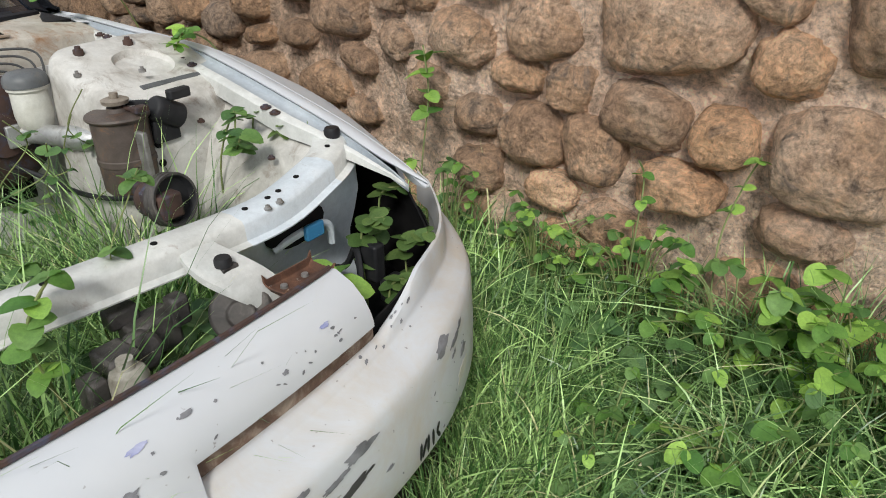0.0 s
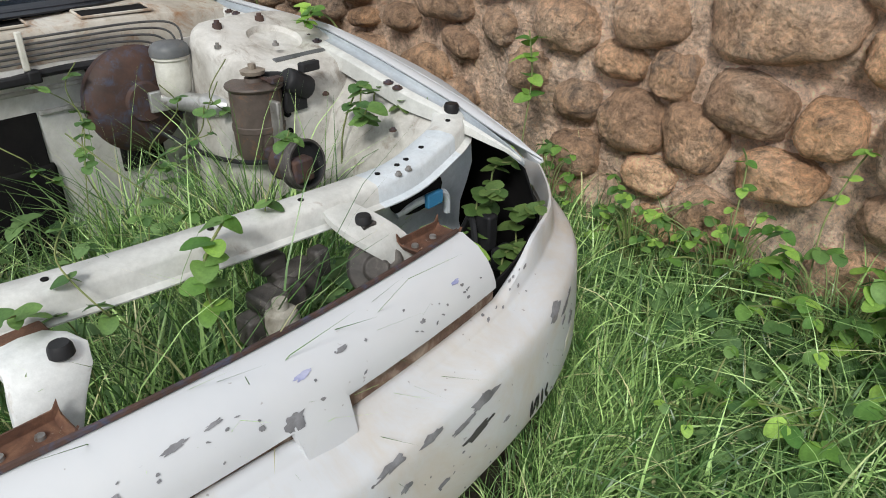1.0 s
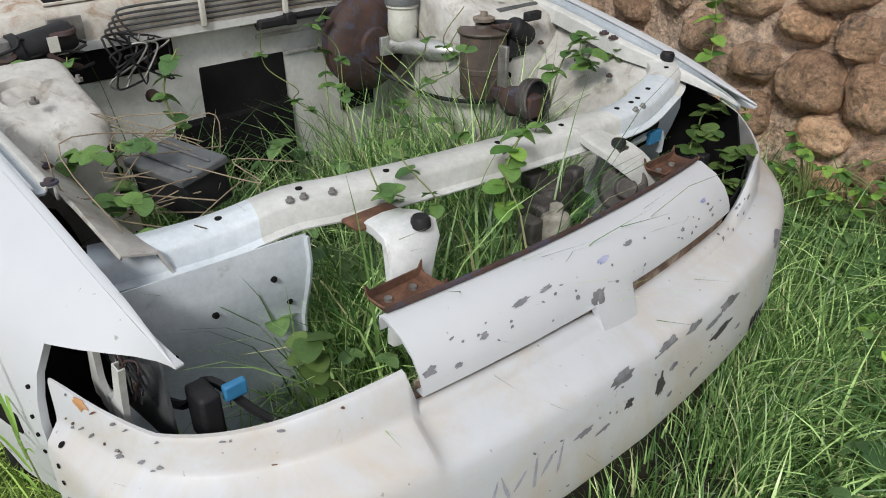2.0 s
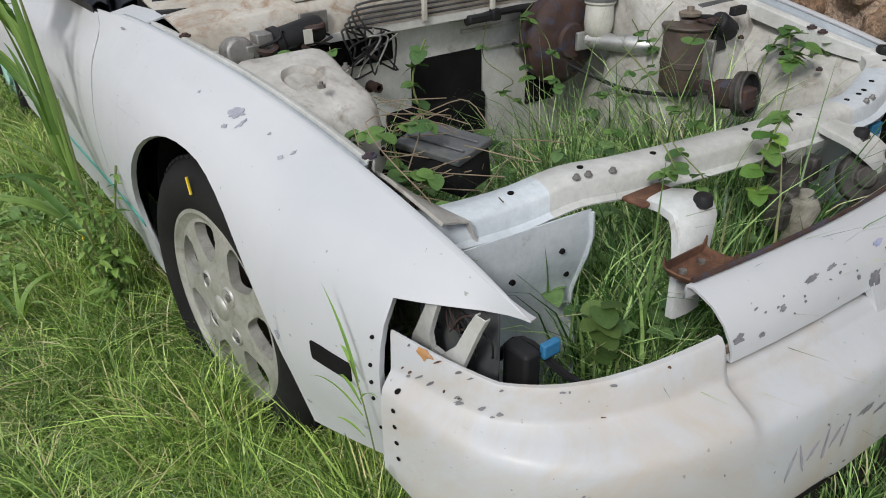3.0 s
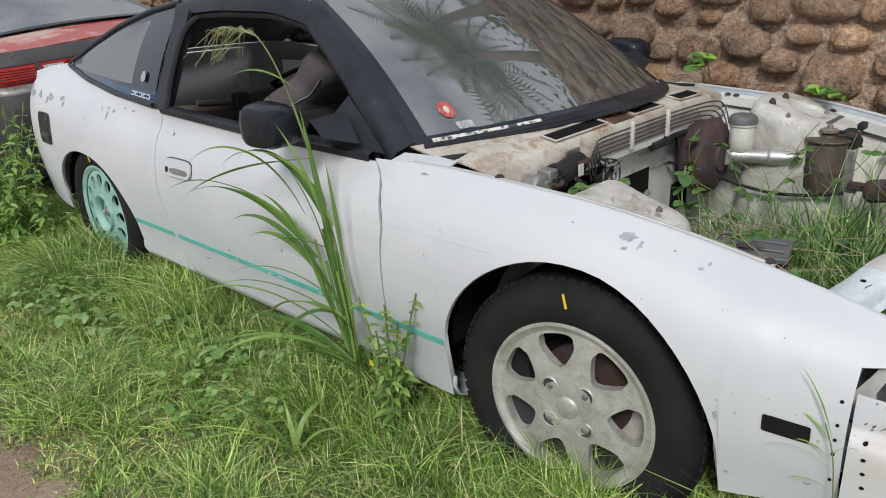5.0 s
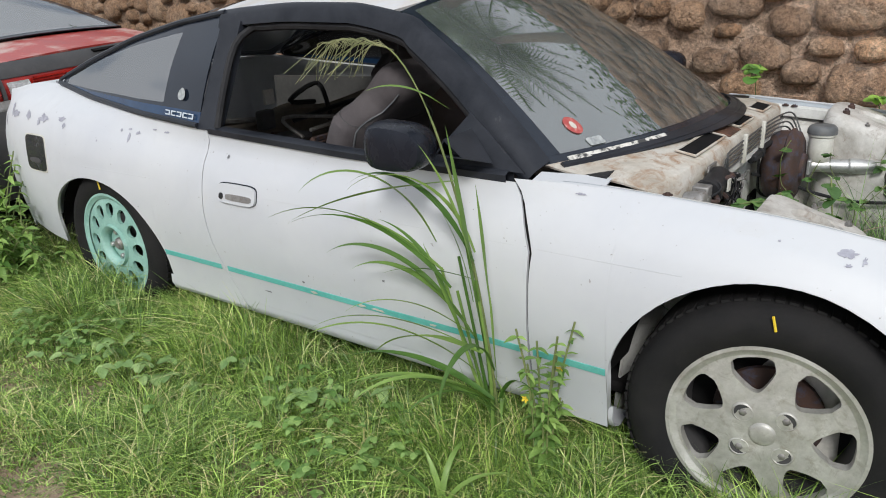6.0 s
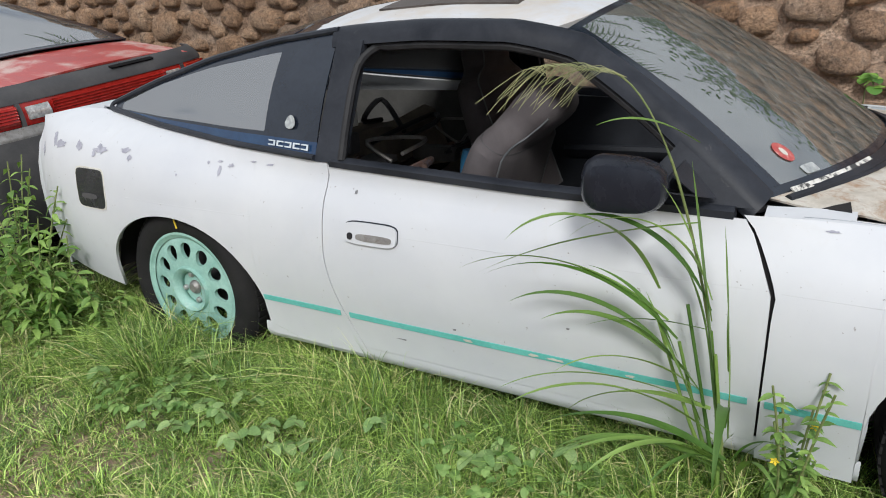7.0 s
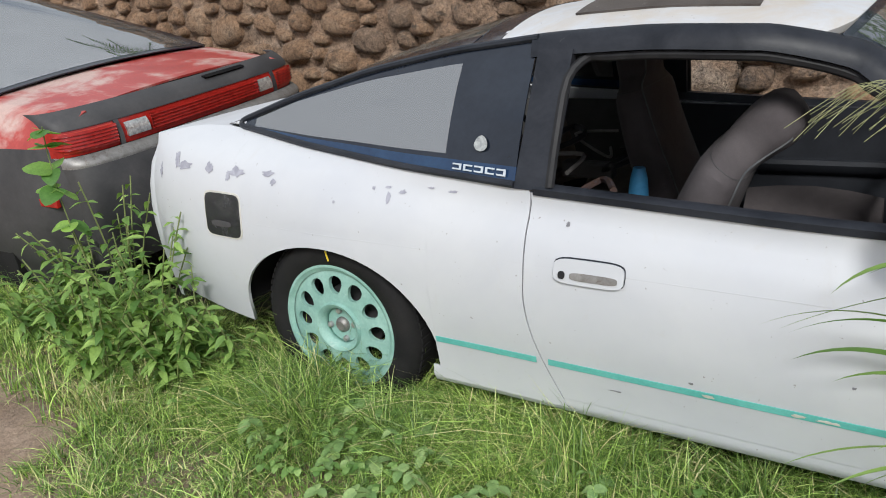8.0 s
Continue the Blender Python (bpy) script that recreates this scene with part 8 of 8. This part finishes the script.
def broad_tree(x, y, h, spread, seed):
    """Trunk, forked limbs and a crown of many small leaves in loose clumps."""
    root = thing("broadleaf_tree", "unseen leafy tree added beyond the wall to darken reflections", "tree", "trees beyond the wall", (x, y, 0))
    rt = np.random.default_rng(seed)
    bark = bpy.data.materials["palm_bark"]
    part("trunk", tube_geo(spline([(0, 0, -0.1), (0.08, 0.05, h * 0.25), (0.02, 0, h * 0.5)], 5), [0.16 - 0.006 * k for k in range(11)], 10), bark, root)
    clumps = []
    for k in range(9):
        a = 2.4 * k
        tip = Vector((spread * rt.uniform(0.4, 0.95) * math.cos(a), spread * 0.6 * rt.uniform(0.4, 0.95) * math.sin(a), h * rt.uniform(0.55, 0.95)))
        base = Vector((0.03, 0, h * 0.42))
        part("limb", tube_geo(spline([base, base.lerp(tip, 0.5) + Vector((0, 0, 0.2)), tip], 5), [0.06 - 0.0045 * q for q in range(11)], 7), bark, root)
        clumps += [tip + Vector(rt.normal(0, 0.35, 3)) for _ in range(4)] + [base.lerp(tip, 0.6)]
    verts, faces = [], []
    for c in clumps:
        for _ in range(95):
            p = c + Vector(rt.normal(0, 0.34, 3))
            a, b_ = rt.uniform(0, 6.28), rt.uniform(-0.9, 0.9)
            d = Vector((math.cos(a) * math.cos(b_), math.sin(a) * math.cos(b_), math.sin(b_)))
            w = d.cross(Vector(rt.normal(0, 1, 3))).normalized()
            ln, n = rt.uniform(0.10, 0.19), len(verts)
            verts += [p, p + d * ln * 0.5 + w * ln * 0.22, p + d * ln, p + d * ln * 0.5 - w * ln * 0.22]
            faces.append((n, n + 1, n + 2, n + 3))
    me = bpy.data.meshes.new("crown")
    me.from_pydata([tuple(v) for v in verts], [], faces)
    me.materials.append(DARKLEAF)
    new("crown", me).parent = root


# unseen trees, added to darken the low part of the glass reflections
broad_tree(0.6, 4.4, 4.9, 1.5, 3)
broad_tree(-1.9, 4.7, 4.5, 1.6, 4)
broad_tree(2.6, 4.6, 4.6, 1.5, 5)

# ---- paint damage, lettering and stickers ----
from mathutils.bvhtree import BVHTree


def tree_of(ob):
    me = ob.data
    return BVHTree.FromPolygons([v.co.copy() for v in me.vertices], [tuple(p.vertices) for p in me.polygons])


rk = random.Random(9)


def chip(parent, tree, origin, ray, along, length, width, material=None, rough=0.6, name="paint_chip", lift=0.0012, n=22):
    """A ragged flake of bare primer lying on the surface that the ray meets."""
    ray = Vector(ray).normalized()
    a = Vector(along)
    a = (a - ray * a.dot(ray)).normalized()
    b = ray.cross(a)
    verts, faces = [], []
    seed = rk.uniform(0, 50)
    pts = [(0.0, 0.0)]
    for ring_ in (0.55, 1.0):
        for i in range(n):
            th = 2 * math.pi * i / n
            r = ring_ * (1 + rough * noise.noise((math.cos(th) * 1.7 + seed, math.sin(th) * 1.7, ring_)) + rough * 0.8 * noise.noise((math.cos(th) * 5 + seed, math.sin(th) * 5, 3)))
            pts.append((math.cos(th) * r * length / 2, math.sin(th) * r * width / 2))
    for p, q in pts:
        o = Vector(origin) + a * p + b * q
        loc, nrm, idx, dist = tree.ray_cast(o - ray * 0.4, ray, 1.2)
        if loc is None:
            return None
        verts.append(loc - ray * lift)
    faces = [(0, 1 + i, 1 + (i + 1) % n) for i in range(n)] + [(1 + i, 1 + n + i, 1 + n + (i + 1) % n, 1 + (i + 1) % n) for i in range(n)]
    return part(name, (verts, faces), material or CHIP, parent, thick=0.0006, offset=1.0)


bt, nt_ = tree_of(bumper), tree_of(nose)
FACE = (-0.97, 0.0, -0.25)
for y, z, ln, wd in ((0.237, 0.389, 0.075, 0.02), (0.18, 0.375, 0.05, 0.013), (0.112, 0.40, 0.045, 0.014), (0.027, 0.405, 0.06, 0.014), (-0.09, 0.405, 0.05, 0.02), (0.016, 0.335, 0.022, 0.04), (0.053, 0.352, 0.022, 0.012), (0.221, 0.34, 0.075, 0.014), (-0.069, 0.345, 0.018, 0.018), (-0.172, 0.35, 0.035, 0.01), (0.13, 0.30, 0.03, 0.008), (0.05, 0.295, 0.012, 0.01), (-0.13, 0.33, 0.03, 0.006), (0.30, 0.31, 0.02, 0.008)):
    chip(bumper, bt, (1.0, y, z), FACE, (0, 1, 0.12), ln, wd, DARKPAINT if z < 0.35 and wd > 0.013 else None)
CORNER = (-0.80, -0.55, -0.22)
for y, z, ln, wd in ((0.50, 0.40, 0.055, 0.022), (0.565, 0.385, 0.05, 0.012), (0.60, 0.40, 0.02, 0.012), (0.545, 0.36, 0.02, 0.008), (0.61, 0.34, 0.03, 0.02), (0.60, 0.30, 0.06, 0.03)):
    chip(bumper, bt, (0.92, y, z), CORNER, (-0.5, 0.8, 0.2), ln, wd, PLASTIC_W if z < 0.31 else None)
for k in range(22):
    chip(bumper, bt, (0.88 + rk.uniform(-0.03, 0.03), 0.42 + rk.uniform(-0.06, 0.10), 0.50), (-0.5, -0.3, -0.8), (-0.5, 0.8, 0), rk.uniform(0.003, 0.013), rk.uniform(0.002, 0.005))
for k in range(60):
    u, z = rk.uniform(-0.75, 0.65), rk.uniform(0.23, 0.41)
    chip(bumper, bt, (1.0, u, z), (-0.9, -0.45 * u, -0.2), (0, 1, rk.uniform(-1, 1)), rk.uniform(0.002, 0.008), rk.uniform(0.002, 0.004), n=8)
TOPN = (-0.75, 0.0, -0.65)
for y, z, ln, wd, m_ in ((-0.056, 0.478, 0.032, 0.02, None), (-0.062, 0.452, 0.05, 0.03, LILAC), (-0.373, 0.515, 0.02, 0.012, None), (-0.393, 0.50, 0.035, 0.035, None), (-0.278, 0.524, 0.014, 0.009, None), (-0.20, 0.545, 0.03, 0.008, None), (-0.15, 0.545, 0.025, 0.006, None), (-0.02, 0.54, 0.03, 0.009, LILAC), (0.05, 0.545, 0.02, 0.006, None), (-0.10, 0.50, 0.008, 0.008, None), (-0.33, 0.50, 0.012, 0.006, None), (0.2, 0.51, 0.01, 0.006, None), (0.30, 0.545, 0.02, 0.006, LILAC)):
    chip(nose, nt_, (0.87, y, z), TOPN, (0, 1, 0.1), ln, wd, m_)
for k in range(30):
    chip(nose, nt_, (0.87, rk.uniform(-0.39, 0.41), rk.uniform(0.48, 0.55)), TOPN, (0, 1, rk.uniform(-1, 1)), rk.uniform(0.003, 0.009), rk.uniform(0.002, 0.005), n=8)
# dark flecks along the lamp opening's edge, right side
for k in range(26):
    u = -rk.uniform(0.36, 0.7) if k < 6 else -rk.uniform(0.72, 0.98)
    p_ = Vector(bumper_point(u, rk.choice((13, 14, 15))))
    chip(bumper, bt, p_, (-0.5, 0.35, -0.8), (-0.5, -0.8, 0), rk.uniform(0.003, 0.011), rk.uniform(0.0015, 0.004), CHIP if k % 4 else RUST, n=8)
for z in (0.432, 0.405, 0.378, 0.350, 0.322):
    chip(bumper, bt, (0.583 + 0.1 * (0.43 - z), -0.75, z), (0, 1, 0), (1, 0, 0), 0.008, 0.007, VOID, 0.15, "rivet_hole", n=10)
ORANGE = mat("orange_primer", [(0.35, (0.50, 0.25, 0.09)), (0.55, (0.44, 0.24, 0.12)), (0.68, (0.58, 0.50, 0.44))], 0.7, scale=22)
for u, ln, wd in ((-0.985, 0.03, 0.013), (-0.965, 0.035, 0.016), (-0.94, 0.03, 0.012), (-0.915, 0.022, 0.008)):
    chip(bumper, bt, Vector(bumper_point(u, 15)), (0.2, 0.45, -0.85), (0.9, 0.3, 0), ln, wd, ORANGE, 0.5, "worn_primer")
# lower openings in the bumper, their dark painted as a near-black patch
chip(bumper, bt, (1.0, -0.30, 0.225), (-1, 0.25, 0), (0, 1, 0), 0.16, 0.035, VOID, 0.1, "lower_slot")
# ghost lettering: plain grey bars where letters were scraped away
for y, z, hgt, slant in ((-0.62, 0.33, 0.05, 0.1), (-0.60, 0.335, 0.03, 0.7), (-0.57, 0.33, 0.045, 0.1), (-0.555, 0.335, 0.028, -0.6), (-0.36, 0.33, 0.05, 0.3), (-0.335, 0.33, 0.05, -0.3), (-0.31, 0.335, 0.03, 0.9), (-0.28, 0.33, 0.055, 0.1), (-0.255, 0.335, 0.03, 0.9), (-0.23, 0.33, 0.05, 0.2), (-0.70, 0.335, 0.018, 0.6)):
    chip(bumper, bt, (1.0, y, z), (-0.9, -0.45 * y, -0.15), (0, slant, 1), hgt, 0.0055, SCUFF, 0.55, "letter_bar")
for y, z, hgt, slant in ((0.415, 0.262, 0.035, 0.1), (0.428, 0.262, 0.035, 0.5), (0.441, 0.262, 0.035, 0.1), (0.46, 0.262, 0.035, 0.0), (0.48, 0.270, 0.02, 0.7), (0.482, 0.254, 0.02, -0.7)):
    chip(bumper, bt, (1.0, y, z), (-0.9, -0.4, -0.1), (0, slant, 1), hgt, 0.008, BLACK, 0.12, "letter_bar")

ft, qt, dt = tree_of(fenders[-1]), tree_of(quarters[-1]), tree_of(doors[-1])
SIDE = (0.0, 1.0, -0.25)
for x, z, ln, wd in ((0.105, 0.722, 0.038, 0.022), (0.135, 0.712, 0.010, 0.016), (0.11, 0.700, 0.014, 0.008), (0.20, 0.712, 0.006, 0.006), (0.26, 0.690, 0.012, 0.006), (0.367, 0.292, 0.014, 0.006), (0.345, 0.42, 0.01, 0.02), (0.504, 0.322, 0.014, 0.005), (-0.02, 0.73, 0.006, 0.006), (0.27, 0.70, 0.006, 0.01), (-0.46, 0.772, 0.03, 0.006)):
    chip(fenders[-1], ft, (x, -0.80, z), SIDE, (1, 0, 0), ln * 0.8, wd * 0.8, SCUFF)
for x, z, ln, wd in ((-3.10, 0.80, 0.07, 0.028), (-3.155, 0.815, 0.03, 0.05), (-2.965, 0.80, 0.035, 0.035), (-2.835, 0.796, 0.06, 0.028), (-2.87, 0.78, 0.02, 0.03), (-2.70, 0.80, 0.045, 0.016), (-2.67, 0.775, 0.02, 0.022), (-3.27, 0.77, 0.02, 0.04), (-2.235, 0.765, 0.014, 0.03), (-2.29, 0.79, 0.010, 0.012), (-2.19, 0.785, 0.02, 0.012), (-2.42, 0.735, 0.008, 0.01), (-2.03, 0.80, 0.03, 0.006), (-2.10, 0.805, 0.02, 0.006), (-2.24, 0.795, 0.02, 0.008)):
    chip(quarters[-1], qt, (x, -0.82, z), SIDE, (1, 0, 0.1), ln, wd, SCUFF)
for x, z, ln, wd in ((-1.69, 0.745, 0.01, 0.012), (-1.02, 0.45, 0.008, 0.006), (-1.36, 0.375, 0.012, 0.006), (-1.55, 0.30, 0.03, 0.004)):
    chip(doors[-1], dt, (x, -0.82, z), SIDE, (1, 0, 0), ln, wd)
# worn spots in the stripe
for x, ln in ((-1.32, 0.03), (-1.12, 0.03), (-1.06, 0.05), (-0.86, 0.02)):
    chip(doors[-1], dt, (x, -0.9, 0.352 + 0.002 * (x + 1.2)), (0, 1, 0), (1, 0, 0.02), ln, 0.008, PLASTIC_W, 0.5, "stripe_wear", 0.0052)

# windshield: stickers, and a dotted strip inside that stands in for a reflection
def on_shield(t, v, out):
    p = Vector(shield_pt(t, v))
    du = Vector(shield_pt(t + 0.02, v)) - Vector(shield_pt(t - 0.02, v))
    dv = Vector(shield_pt(t, v + 0.02)) - Vector(shield_pt(t, v - 0.02))
    n_ = du.cross(dv).normalized()
    if n_.z < 0:
        n_ = -n_
    return p + n_ * out


def shield_disc(name, t, v, rt, rv, material, parent, out=0.003, square=1.0, label=""):
    vs_ = [on_shield(t, v, out)]
    for i in range(20):
        a = 2 * math.pi * i / 20
        c, s_ = math.cos(a), math.sin(a)
        vs_.append(on_shield(t + rt * math.copysign(abs(s_) ** square, s_), v + rv * math.copysign(abs(c) ** square, c), out))
    return part(name, (vs_, [(0, 1 + i, 1 + (i + 1) % 20) for i in range(20)]), material, parent, label, thick=0.0008)


st1 = shield_disc("sticker", 0.14, -0.81, 0.042, 0.029, REDSTICK, shield, label="faded red oval sticker")
shield_disc("sticker_ring", 0.14, -0.81, 0.018, 0.010, PLASTIC_W, shield, 0.004)
shield_disc("sticker", 0.055, -0.78, 0.018, 0.032, BADGE, shield, square=0.3, label="small pale rectangular sticker")
# added strip with painted dots for a reflection, placed to fit the camera's view
STRIP_A, STRIP_B, STRIP_W = Vector((-0.655, 0.04, 0.795)), Vector((-1.20, 0.05, 1.135)), Vector((0.0, 0.135, 0.0))
strip_up = (STRIP_B - STRIP_A).cross(STRIP_W).normalized()
strip_up = strip_up if strip_up.z > 0 else -strip_up
band = part("film_strip", grid(lambda t, v: STRIP_A.lerp(STRIP_B, t) + STRIP_W * v + strip_up * 0.012 * math.sin(math.pi * t), list(np.linspace(0, 1, 12)), [-0.5, 0, 0.5]), mat("reflection_grey", [(0.3, (0.17, 0.18, 0.18)), (0.7, (0.26, 0.27, 0.27))], 0.5, bumps=0), car, "pale dotted strip inside the windshield standing in for a reflection", thick=0.001)
dots = []
for r in range(62):
    for c in range(9):
        t, v = (r + 0.5) / 62, (c - 4 + 0.5 * (r % 2)) / 9.6
        p0 = [STRIP_A.lerp(STRIP_B, t + dt_) + STRIP_W * (v + dv_) + strip_up * (0.0025 + 0.012 * math.sin(math.pi * t)) for dt_, dv_ in ((-0.0048, -0.034), (-0.0048, 0.034), (0.0048, 0.034), (0.0048, -0.034))]
        dots.append((p0, [(0, 1, 2, 3)]))
pf = part("film_dots", joined(*dots), mat("reflection_pale", [(0.3, (0.78, 0.80, 0.79)), (0.7, (0.88, 0.89, 0.88))], 0.5, bumps=0), band, "rows of pale dots")
tagged(pf, kind="stuff")

# white lettering and a badge on the quarter glass, as plain bars
def on_q(x, t, out=0.004):
    yb, zb = top_line(x)
    yd, zd = drip(x)
    y = yb + (yd - yb) * t + 0.018 * math.sin(math.pi * t) * min(1, (x + 3.0) / 0.6)
    return Vector((x, -(y + out), zb + 0.008 + (zd - zb - 0.008) * t))


for k in range(5):
    x0 = -2.034 + 0.034 * k
    for t0, t1, xa, xb in ((0.050, 0.062, 0.0, 0.028), (0.088, 0.100, 0.0, 0.028), (0.050, 0.100, 0.0 if k % 2 else 0.021, 0.007 if k % 2 else 0.028)):
        g = grid(lambda x, t: on_q(x, t, 0.007), [x0 + xa, x0 + (xa + xb) / 2, x0 + xb], [t0, t1])
        part("letter_bar", g, LETTER, car, thick=0.0008)
bd = []
for i in range(12):
    a = 2 * math.pi * i / 12
    bd.append(on_q(-1.955 + 0.020 * math.cos(a) * (1 - 0.25 * math.sin(a)), 0.27 + 0.060 * math.sin(a), 0.007))
part("faded_badge", (bd, [tuple(range(12))]), BADGE, car, thick=0.0008)
# chalk marks on the tyres
for wx_, wz_ in ((0.0, 0.265), (-2.475, 0.258)):
    pts = [(wx_ + 0.004 - 0.004 * k, -0.8185 if wx_ == 0 else -0.8235, 0.30 + wz_ - 0.02 + 0.016 * k) for k in range(3)]
    part("chalk_mark", tube_geo(spline(pts, 4), 0.003, 6), FLOWER, car)
